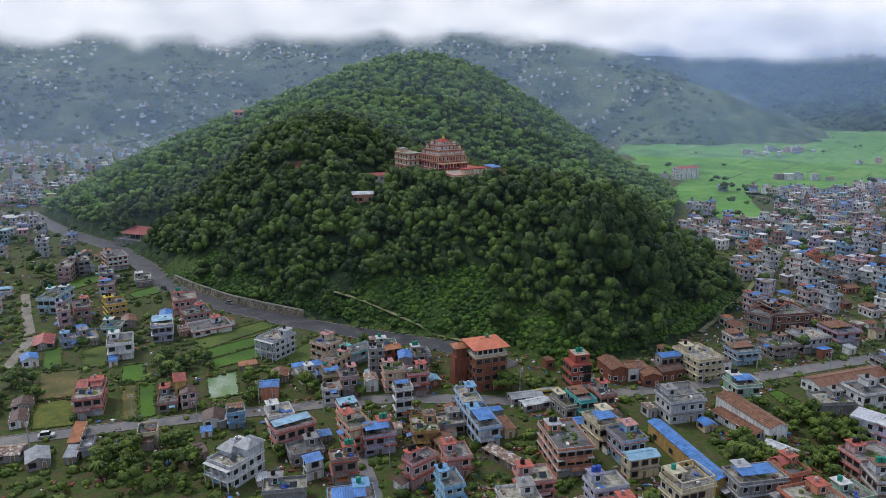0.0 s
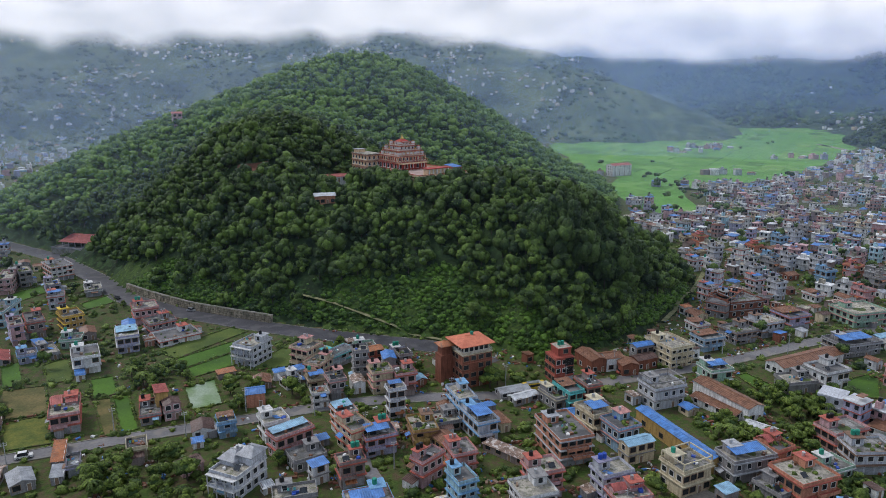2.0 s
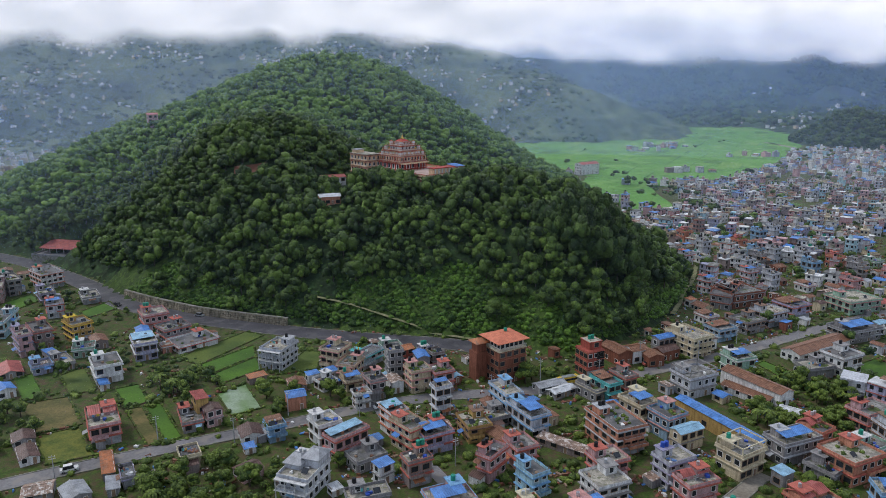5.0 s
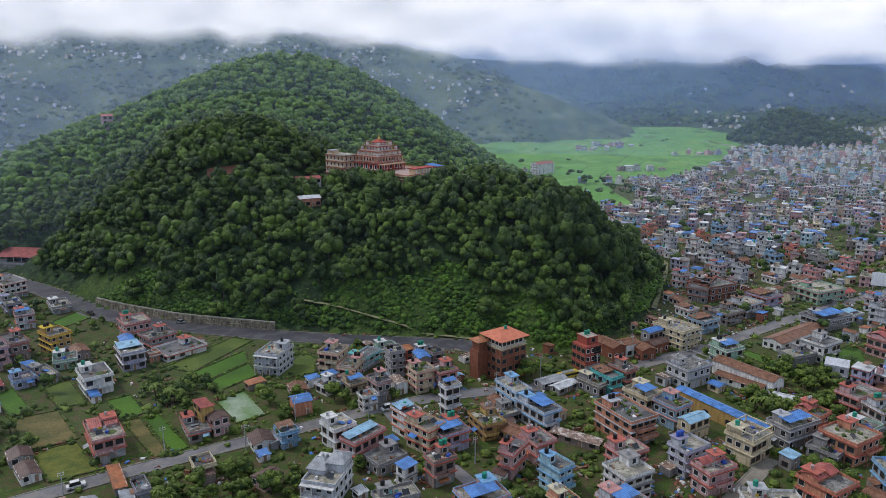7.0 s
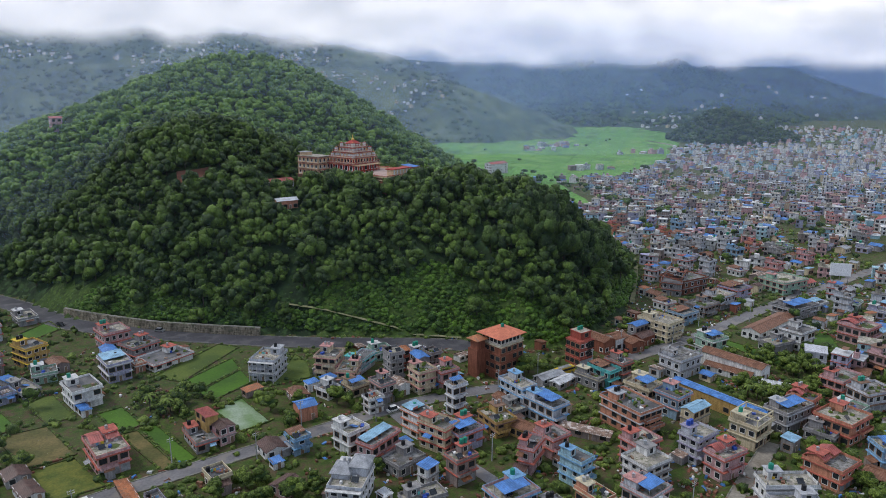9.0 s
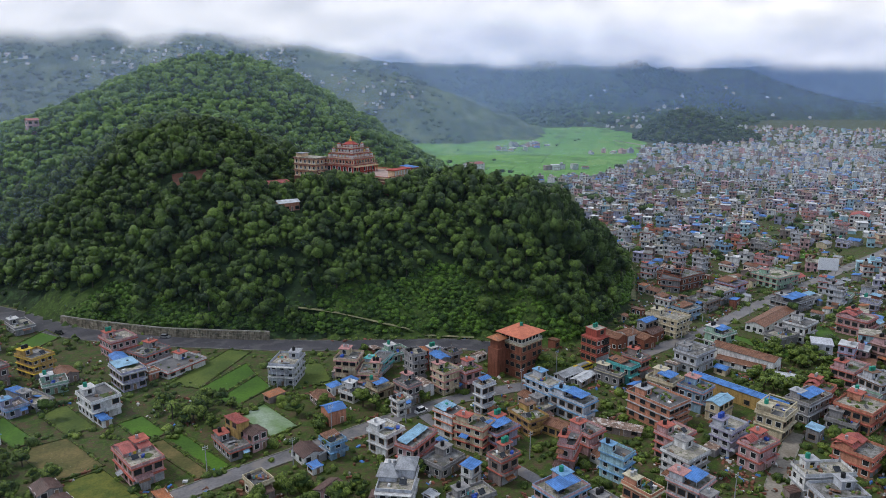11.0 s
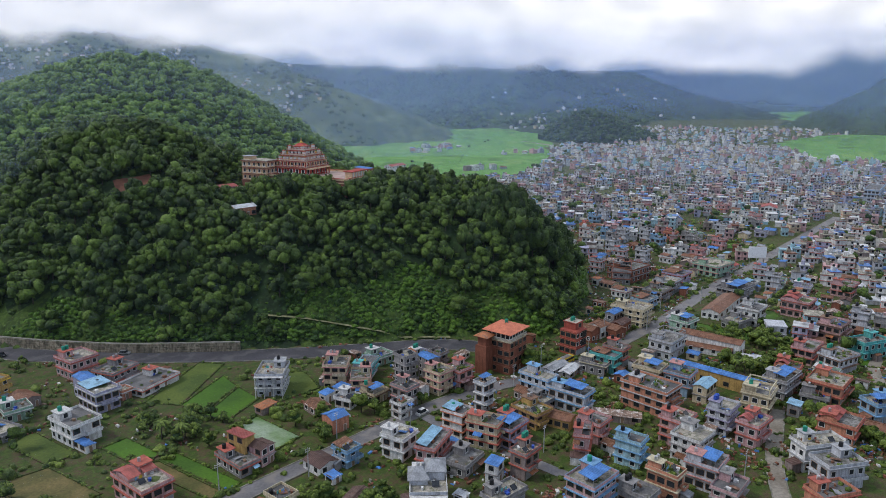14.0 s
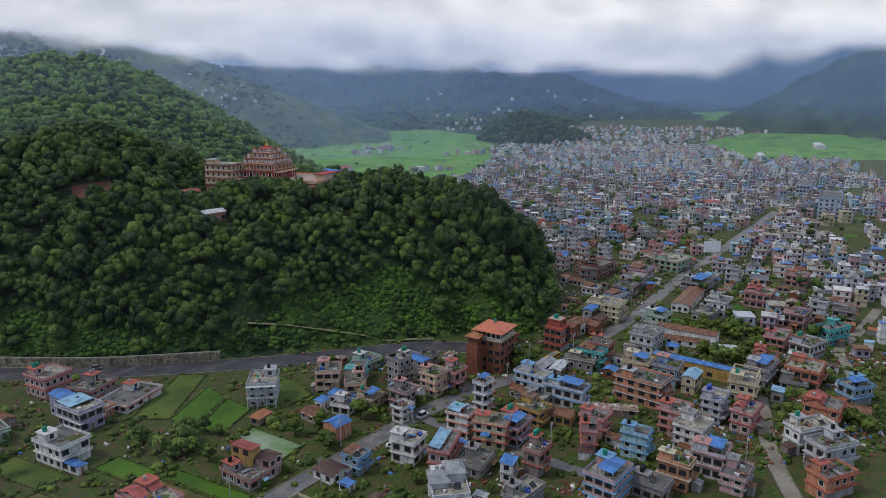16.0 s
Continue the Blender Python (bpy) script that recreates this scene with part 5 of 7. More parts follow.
def villa(x, y, rot, w, d, z, wall, trim, opt="-"):
    """A larger villa: two wings, verandas on pillars, hipped pale roofs on one wing."""
    ob = flat_house(x, y, rot, w, d, z, wall, trim, "room", group="villas")
    ob["label"] = f"pale grey villa with verandas, {'hipped pale roofs' if trim == 'white' else 'a roof room'} and railings"
    top = max(z - 0.8, 2.4)
    g = Geo()
    for k in range(4):
        g.cyl(-w * 0.46 + k * w * 0.31, -d / 2 - 1.3, 0, 0.16, top, 8)
    g.box(0, -d / 2 - 0.9, top - 0.1, w, 1.4, 0.2).box(0, -d / 2 - 0.9, top / 2 - 0.1, w, 1.4, 0.2)
    part("veranda", g, trim_mat["white"], ob, "white pillared veranda")
    if trim == "white":
        for k, (px, py) in enumerate(((w * 0.2, d * 0.28), (-w * 0.26, d * 0.1))):
            part("wing", Geo().box(px, py, 0, w * 0.5, d * 0.5, top + 2.6 - k), wall_mat[wall], ob)
            part("hip_roof", hip_roof(w * 0.5 + 1.0, d * 0.5 + 1.0, 1.7, w * 0.2), tin_mat["greytin"], ob, "pale grey hipped roof", at=pose(px, py, top + 2.75 - k))
    return ob


# ---- the near town, house by house ----
flat_house(-178.5, 310.2, 3, 8.3, 19.2, 7.4, 'cyan', 'white', '-')
flat_house(-161.4, 284.1, 31, 5.1, 12.5, 9.1, 'pink', 'lav', '-')
flat_house(-157.9, 292.4, 30, 6.8, 14.2, 7.9, 'brown', 'red', '-')
tin_shed(-147.5, 271.7, 37, 4.2, 8.7, 4.7, 'grey', '-', 'blue')
flat_house(-144.5, 294.9, 36, 8.3, 10.4, 8.3, 'yellow', 'yellow', 'tank')
tin_shed(-134.8, 285.9, 25, 6.2, 9.2, 3.7, 'brown', '-', 'rust')
flat_house(-123.5, 253.0, 23, 9.3, 12.0, 6.9, 'white', 'white', 'room')
tin_shed(-122.6, 244.3, 23, 3.5, 7.3, 2.8, 'white', '-', 'blue')
flat_house(-114.8, 272.0, 20, 8.4, 12.0, 7.2, 'lav', 'white', 'sheet')
tin_shed(-117.1, 282.0, 18, 5.3, 9.2, 7.4, 'lav', '-', 'blue')
flat_house(-117.5, 304.8, 24, 10.3, 10.8, 7.4, 'pink', 'red', 'greentank')
flat_house(-107.2, 289.5, 34, 11.2, 9.9, 5.9, 'grey', 'red', '-')
flat_house(-107.3, 274.0, 24, 4.2, 4.3, 3.7, 'salmon', 'white', '-')
flat_house(-98.4, 279.5, 33, 16.7, 11.9, 2.8, 'white', 'red', '-')
flat_house(-199.0, 360.1, 15, 7.0, 18.8, 8.3, 'pink', 'grey', '-')
flat_house(-196.2, 370.1, 33, 6.4, 14.7, 8.3, 'grey', 'grey', '-')
flat_house(-174.8, 351.6, 27, 6.7, 13.2, 6.1, 'grey', 'lav', '-')
flat_house(-183.5, 380.4, 38, 11.1, 15.8, 8.3, 'white', 'salmon', '-')
flat_house(-154.9, 349.0, 23, 7.8, 12.6, 3.7, 'grey', 'white', '-')
tin_shed(-158.7, 262.7, 25, 8.3, 12.6, 2.6, 'grey', '-', 'redtin')
flat_house(-148.2, 262.8, 28, 6.9, 6.8, 3.7, 'lav', 'blue', '-')
flat_house(-142.7, 266.8, 33, 6.4, 12.5, 2.9, 'grey', 'grey', '-')
tin_shed(-153.2, 243.3, 34, 6.0, 7.1, 3.7, 'white', '-', 'blue')
flat_house(-113.4, 208.6, 19, 8.6, 14.4, 6.9, 'pink', 'red', 'redroof')
tin_shed(-130.9, 198.5, 26, 5.5, 9.1, 2.6, 'white', '-', 'brown')
tin_shed(-135.2, 208.0, 22, 6.4, 7.0, 2.8, 'grey', '-', 'brown')
tin_shed(-121.3, 178.0, 10, 7.4, 6.7, 2.8, 'grey', '-', 'striped')
tin_shed(-111.8, 174.8, 31, 6.3, 8.3, 3.2, 'grey', '-', 'greytin')
tin_shed(-107.5, 188.3, 17, 3.5, 13.4, 2.8, 'grey', '-', 'orange')
tin_shed(-103.5, 177.4, 15, 3.5, 7.3, 2.8, 'grey', '-', 'greytin')
flat_house(-100.7, 180.6, 19, 3.5, 7.4, 3.7, 'grey', 'lav', '-')
flat_house(-86.0, 186.6, 18, 5.5, 6.5, 4.7, 'cream', 'cream', '-')
flat_house(-89.2, 211.0, 16, 6.4, 12.0, 3.7, 'grey', 'red', '-')
tin_shed(-82.6, 210.3, 23, 5.4, 5.6, 5.8, 'pink', '-', 'brown')
tin_shed(-86.8, 214.8, 23, 4.2, 7.5, 8.3, 'yellow', '-', 'redtin')
tin_shed(-70.6, 198.2, 15, 6.7, 7.7, 3.2, 'white', '-', 'brown')
flat_house(-63.5, 197.2, 18, 5.4, 6.0, 5.5, 'blue', 'blue', 'rust')
tin_shed(-70.4, 190.5, 18, 3.7, 3.5, 2.4, 'white', '-', 'blue')
tin_shed(-69.8, 177.5, 35, 6.6, 6.1, 3.2, 'pink', '-', 'brown')
villa(-55.0, 168.5, -31, 9.0, 11.6, 6.9, 'lgrey', 'white', '-')
flat_house(-43.3, 184.7, 34, 12.2, 5.9, 7.4, 'pink', 'red', 'sheet')
flat_house(-49.1, 193.3, 25, 7.6, 7.7, 7.2, 'white', 'white', '-')
tin_shed(-47.5, 165.0, 27, 3.5, 3.5, 2.4, 'white', '-', 'whitetin')
flat_house(-38.5, 177.3, 24, 9.6, 7.3, 4.0, 'grey', 'grey', '-')
tin_shed(-35.2, 187.5, 23, 5.0, 3.5, 2.8, 'grey', '-', 'blue')
tin_shed(-34.6, 168.4, 29, 5.1, 4.0, 6.0, 'white', '-', 'blue')
flat_house(-39.8, 157.9, 9, 10.9, 5.8, 4.6, 'grey', 'grey', '-')
flat_house(-26.1, 166.5, 16, 7.2, 5.3, 7.9, 'brown', 'red', 'greentank')
flat_house(-28.6, 194.8, 24, 6.3, 7.5, 8.2, 'white', 'salmon', 'sheet')
flat_house(-25.4, 184.8, 31, 7.1, 9.8, 8.4, 'cream', 'red', '-')
flat_house(-18.8, 183.2, 17, 9.5, 8.6, 6.4, 'lav', 'red', 'bluetop')
flat_house(-12.6, 202.9, 15, 5.9, 4.3, 10.5, 'lgrey', 'white', 'bluetop')
flat_house(-36.8, 213.2, 14, 5.7, 4.9, 5.6, 'white', 'grey', '-')
flat_house(-31.9, 219.9, 17, 6.0, 7.4, 7.4, 'grey', 'pink', '-')
tin_shed(-24.7, 223.5, 14, 4.7, 7.2, 4.6, 'white', '-', 'striped')
flat_house(-23.7, 233.5, 8, 5.7, 6.6, 11.6, 'grey', 'grey', '-')
tin_shed(-19.0, 241.5, 23, 6.7, 5.4, 8.3, 'red', '-', 'orange')
tin_shed(-13.7, 234.4, 7, 5.0, 7.5, 8.3, 'grey', '-', 'blue')
flat_house(-16.9, 222.7, 15, 7.6, 7.1, 8.3, 'cream', 'pink', 'garden')
flat_house(-8.9, 222.4, 13, 7.5, 7.1, 7.4, 'pink', 'red', 'garden')
flat_house(-8.3, 236.2, 17, 4.9, 5.5, 8.3, 'brown', 'grey', '-')
flat_house(-43.4, 246.4, -35, 8.4, 8.9, 8.7, 'cream', 'pink', '-')
flat_house(-38.5, 237.9, -29, 6.9, 9.4, 6.1, 'cream', 'pink', '-')
flat_house(-32.9, 246.1, 46, 15.2, 6.0, 5.5, 'lgrey', 'teal', '-')
villa(-63.7, 253.5, -32, 9.4, 11.4, 8.2, 'lgrey', 'lgrey', '-')
tin_shed(-57.7, 216.8, 10, 6.4, 6.3, 5.2, 'salmon', '-', 'blue')
tin_shed(-57.5, 230.9, 9, 6.4, 7.6, 2.8, 'brown', '-', 'rust')
tin_shed(-71.3, 239.5, 24, 6.7, 4.0, 2.8, 'brown', '-', 'orange')
tin_shed(-52.1, 235.7, 22, 4.7, 3.5, 3.7, 'white', '-', 'blue')
tin_shed(-46.0, 237.3, 28, 5.3, 4.2, 3.7, 'white', '-', 'blue')
flat_house(-47.9, 229.3, 31, 6.0, 6.6, 3.7, 'white', 'white', '-')
tin_shed(60.3, 233.3, 15, 7.0, 11.8, 5.5, 'brick', '-', 'rust')
tin_shed(67.6, 232.1, 11, 7.4, 7.1, 5.5, 'white', '-', 'rust')
tin_shed(72.0, 227.3, 3, 6.8, 6.9, 4.6, 'brick', '-', 'rust')
tin_shed(79.6, 231.2, 18, 9.5, 5.7, 4.6, 'brick', '-', 'brown')
tin_shed(81.0, 236.6, 16, 8.4, 4.7, 7.4, 'grey', '-', 'blue')
flat_house(50.6, 206.6, 16, 5.6, 8.4, 7.6, 'brown', 'red', '-')
flat_house(43.6, 205.1, 18, 5.8, 9.9, 6.7, 'teal', 'teal', 'rust')
flat_house(39.0, 205.6, 22, 5.7, 9.9, 4.6, 'grey', 'cream', '-')
tin_shed(29.6, 208.6, 23, 10.1, 4.8, 2.8, 'grey', '-', 'whitetin')
tin_shed(27.1, 213.6, 15, 11.4, 5.4, 2.8, 'grey', '-', 'greytin')
flat_house(7.8, 200.6, 14, 6.2, 11.6, 8.8, 'lgrey', 'blue', '-')
flat_house(11.4, 189.0, 18, 7.2, 13.4, 7.3, 'lgrey', 'blue', 'bluetop')
tin_shed(18.6, 192.6, 18, 4.0, 9.0, 3.6, 'cream', '-', 'rust')
flat_house(-5.5, 188.0, 9, 7.7, 10.2, 5.5, 'yellow', 'brown', 'garden')
tin_shed(0.8, 181.7, 26, 6.1, 8.2, 3.7, 'yellow', '-', 'rust')
tin_shed(3.5, 200.7, 8, 5.8, 8.1, 3.7, 'brown', '-', 'rust')
flat_house(1.4, 194.1, 14, 9.5, 7.7, 3.7, 'grey', 'grey', '-')
tin_shed(17.4, 174.8, -48, 15.4, 4.1, 2.8, 'brown', '-', 'striped')
flat_house(33.6, 175.8, 12, 10.4, 16.0, 8.8, 'salmon', 'lgrey', 'garden')
flat_house(46.4, 187.2, 20, 8.0, 9.6, 7.8, 'cream', 'cream', 'bluetop')
flat_house(51.2, 178.2, 18, 8.0, 8.8, 7.8, 'blue', 'pink', '-')
tin_shed(52.9, 169.6, 16, 9.4, 5.0, 6.4, 'cream', '-', 'ltblue')
flat_house(-6.0, 165.6, 41, 8.6, 4.6, 8.0, 'pink', 'red', 'whitewall')
flat_house(1.6, 155.0, 20, 5.6, 7.6, 8.2, 'cyan', 'blue', 'room')
flat_house(18.0, 147.6, 12, 9.6, 8.6, 8.2, 'white', 'grey', 'room')
flat_house(22.6, 156.4, 12, 9.0, 7.4, 8.4, 'pink', 'red', '-')
flat_house(39.8, 153.6, 15, 9.2, 6.6, 8.2, 'lgrey', 'lav', 'bluetank')
flat_house(40.7, 144.0, 10, 9.6, 6.6, 7.4, 'pink', 'red', 'redroof')
flat_house(60.4, 155.2, 20, 10.4, 8.6, 7.8, 'cream', 'cream', 'open')
tin_shed(67.0, 175.2, 15, 4.6, 33.0, 5.2, 'yellow', '-', 'blue')
flat_house(78.7, 158.8, 11, 13.6, 7.8, 7.1, 'grey', 'lgrey', 'bluetop')
flat_house(88.4, 148.2, 14, 12.4, 11.0, 7.4, 'salmon', 'red', 'room')
flat_house(80.8, 148.2, 22, 6.2, 8.6, 3.7, 'grey', 'grey', '-')
flat_house(114.6, 170.7, 14, 12.9, 7.9, 6.4, 'pink', 'red', '-')
tin_shed(94.2, 197.4, 18, 7.1, 23.9, 5.5, 'white', '-', 'rust')
tin_shed(89.9, 195.2, 26, 5.8, 17.3, 2.8, 'white', '-', 'rust')
flat_house(74.2, 202.8, 14, 12.4, 9.6, 7.6, 'lgrey', 'grey', 'open')
flat_house(98.3, 214.2, 9, 9.0, 8.5, 7.2, 'green', 'white', 'bluetop')
flat_house(91.5, 236.2, 18, 11.0, 14.7, 8.3, 'cream', 'cream', '-')
flat_house(112.0, 247.0, 14, 10.2, 8.6, 5.5, 'blue', 'lgrey', 'rust')
flat_house(128.4, 253.4, 16, 11.6, 10.0, 5.6, 'grey', 'brown', '-')
flat_house(143.0, 259.6, 16, 12.4, 10.4, 6.4, 'lgrey', 'brown', '-')
flat_house(159.0, 266.6, 14, 11.6, 11.4, 6.4, 'lav', 'red', 'rust')
tin_shed(139.4, 225.5, 19, 32.4, 8.4, 4.0, 'white', '-', 'rust')
flat_house(135.7, 208.2, 15, 11.3, 9.6, 7.7, 'white', 'grey', '-')
flat_house(123.9, 207.0, 4, 11.2, 8.3, 4.6, 'grey', 'grey', '-')
flat_house(145.9, 287.6, 10, 18.1, 15.7, 7.4, 'brick', 'grey', 'open')
flat_house(140.3, 287.1, -48, 9.7, 21.7, 7.4, 'grey', 'brick', 'open')
flat_house(192.6, 269.2, 8, 18.9, 15.1, 6.4, 'green', 'pink', '-')
flat_house(165.7, 236.7, 10, 18.5, 11.2, 5.5, 'grey', 'lgrey', 'bluetop')
flat_house(-21.5, 146.6, 12, 11.0, 8.4, 8.6, 'pink', 'blue', 'bluetop')
flat_house(-3.0, 139.4, 14, 5.4, 8.4, 8.0, 'salmon', 'cream', 'garden')
flat_house(10.3, 137.4, 18, 8.8, 8.6, 7.6, 'lgrey', 'pink', 'bluetop')
flat_house(8.4, 129.0, 16, 9.6, 6.4, 5.4, 'pink', 'grey', '-')
flat_house(-12.0, 140.2, 12, 6.2, 8.6, 5.0, 'grey', 'grey', '-')
flat_house(43.6, 126.6, -20, 13.4, 6.4, 8.0, 'white', 'lgrey', '-')
flat_house(38.8, 118.8, -20, 11.6, 7.4, 7.6, 'lgrey', 'lgrey', 'room')
flat_house(24.6, 112.6, -16, 11.0, 6.4, 6.8, 'salmon', 'red', '-')
flat_house(64.8, 131.8, 14, 10.0, 10.4, 6.4, 'salmon', 'red', 'redroof')
flat_house(86.0, 131.0, -20, 9.0, 7.0, 7.0, 'blue', 'blue', 'bluetop')
flat_house(137.6, 160.0, -12, 13.6, 7.4, 7.4, 'teal', 'teal', '-')
flat_house(163.0, 203.0, 14, 11.0, 12.0, 7.8, 'pink', 'red', 'redroof')
flat_house(146.6, 178.0, 10, 11.4, 9.0, 7.4, 'pink', 'brown', '-')
flat_house(113.6, 158.6, -4, 12.0, 8.6, 7.0, 'lgrey', 'brown', '-')
flat_house(212.0, 208.0, 12, 11.0, 10.0, 6.5, 'pink', 'red', '-')
tin_shed(95.6, 179.6, -50, 9.0, 4.6, 2.8, 'white', '-', 'whitetin')

# ---- the brick apartment house, the brick tower, the stupa house ----


def brick_block():
    ob = thing("apartment_house", pose(14.5, 226.5, 0, 0, 0, 20), "tall dark red brick apartment house with orange roof", "house")
    HOUSES.append((14.5, 226.5, 9))
    w, d, top = 11.5, 10.5, 12.2
    part("wall", Geo().box(0, 0, -1, w, d, top + 1), wall_mat["brick"], ob)
    for f in range(1, 5):
        part("floor_slab", Geo().box(0, 0, f * 3.05 - 0.15, w + 0.5, d + 0.5, 0.22), trim_mat["brick" if f < 4 else "cream"], ob)
    openings(ob, w, d, 4, 3.05)
    t = Geo().box(0, 0, top + 0.1, w - 1.6, d - 1.6, 2.9, 0)
    part("glazed_room", t, wall_mat["cream"], ob, "glazed top room with pale frames")
    for k in (0, 1, 3):
        for j in range(5):
            part("window", WINDOWS[0], None, ob, at=side(k, w - 1.6, d - 1.6) @ pose(-3.8 + 1.9 * j, 0, top + 1.6))
    for k in range(4):
        for sgn in (-1, 1):
            part("rail", Geo().box(0, sgn * (d / 2 + 0.1), top + 0.35 + 0.28 * k, w, 0.06, 0.06), m_white, ob, "white terrace rail")
            part("rail", Geo().box(sgn * (w / 2 + 0.1), 0, top + 0.35 + 0.28 * k, 0.06, d, 0.06), m_white, ob, "white terrace rail")
    part("hip_roof", hip_roof(w + 1.8, d + 1.8, 1.7, 3.5), material("orange_tiles", (0.62, 0.20, 0.11), (0.50, 0.15, 0.085), 0.7, 0.6, 3.0, 0.3, 0.05), ob, "faded orange tin hip roof", at=pose(0, 0, top + 3.2))
    part("water_tank", TANKS["green"], None, ob, "green water tank", at=pose(0.8, 0.4, top + 4.6))
    part("stair_wing", Geo().box(-7.9, 4.0, -1, 5.0, 4.6, top - 0.8), wall_mat["brick"], ob, "brick stair wing")
    part("stair_room", Geo().box(-7.9, 4.0, top - 1.8, 3.6, 3.6, 3.4), wall_mat["brick"], ob)
    part("hip_roof", hip_roof(5.6, 5.8, 1.2, 1.0), tin_mat["orange"], ob, "small orange hip roof", at=pose(-7.9, 4.0, top + 1.7))
    return ob


def brick_tower():
    ob = thing("brick_house", pose(46, 224.5, 0, 0, 0, 14), "narrow red brick house with a dark bare side wall", "house")
    HOUSES.append((46, 224.5, 6))
    part("wall", Geo().box(0, 0, -1, 7.2, 7.2, 10.6), wall_mat["red"], ob)
    # thin black panel over the right half of the front wall
    part("side_panel", Geo().box(1.9, -3.64, 2.9, 3.3, 0.12, 6.2), m_black, ob, "black panel over half the front wall")
    part("top_room", Geo().box(0.8, 0.6, 9.6, 5.2, 5.2, 2.6).box(0.8, 0.6, 12.2, 5.8, 5.8, 0.2), [wall_mat["red"]], ob)
    part("roof_deck", Geo().box(0.8, 0.6, 12.4, 5.2, 5.2, 0.05), roof_mats[2], ob)
    for f in range(1, 4):
        part("floor_slab", Geo().box(0, 0, f * 3.1 - 0.15, 7.6, 7.6, 0.2), trim_mat["red"], ob)
    openings(ob, 7.2, 7.2, 3, 3.1, shops=True, sides=(0, 3))
    part("window", WINDOWS[1], None, ob, at=pose(1.2, -2.0, 11))
    for k in range(2):
        part("water_tank", TANKS["green"], None, ob, "green water tank", at=pose(0.2 + 1.3 * k, 1.0, 12.45))


def rooftop_stupa():
    ob = thing("stupa", pose(-35.5, 240.5, 6.2), "small white domed stupa with a golden spire on a roof", "stupa")
    part("base", Geo().box(0, 0, 0, 3.2, 3.2, 0.6).box(0, 0, 0.6, 2.4, 2.4, 0.5), m_white, ob)
    part("dome", Geo().dome(0, 0, 1.1, 1.2, 1.3, 14, 5), m_white, ob)
    part("spire", Geo().cyl(0, 0, 2.3, 0.4, 1.3, 8, 0, 0.05), trim_mat["yellow"], ob, "golden spire")


brick_block()
brick_tower()
rooftop_stupa()

# ---- monastery on the hill ----
m_mon_red = material("monastery_red", (0.42, 0.065, 0.045), (0.30, 0.05, 0.04), 0.8, 0.4, 2.0, 0.15, 0.03)
m_mon_brown = material("monastery_brown", (0.27, 0.12, 0.09), (0.18, 0.085, 0.065), 0.8, 0.4, 2.0, 0.15, 0.03)
m_mon_cream = material("monastery_cream", (0.74, 0.54, 0.34), (0.56, 0.39, 0.24), 0.8, 0.5, 2.0, 0.15, 0.03)
m_mon_pave = material("monastery_paving", (0.46, 0.34, 0.29), (0.34, 0.25, 0.21), 0.9, 0.2, 1.5, 0.2, 0.03)
m_gold = material("gilded_metal", (0.75, 0.48, 0.12), None, 0.35, 1.0, 6.0, 0.0, metal=0.7)


def mon_window(w, h):
    """Tapered trapezoid window with a pale surround and a small red hood."""
    g = Geo()
    g.quad([(-w * 0.62, -0.03, -h / 2), (w * 0.62, -0.03, -h / 2), (w * 0.5, -0.03, h / 2), (-w * 0.5, -0.03, h / 2)], 0)
    g.quad([(-w * 0.40, -0.06, -h / 2 + 0.15), (w * 0.40, -0.06, -h / 2 + 0.15), (w * 0.34, -0.06, h / 2 - 0.12), (-w * 0.34, -0.06, h / 2 - 0.12)], 1)
    g.box(0, -0.2, h / 2, w * 1.25, 0.5, 0.18, 2).box(0, -0.1, -h / 2 - 0.12, w * 1.3, 0.25, 0.12, 0)
    return g.mesh("window", [m_white, m_glass, m_mon_red])


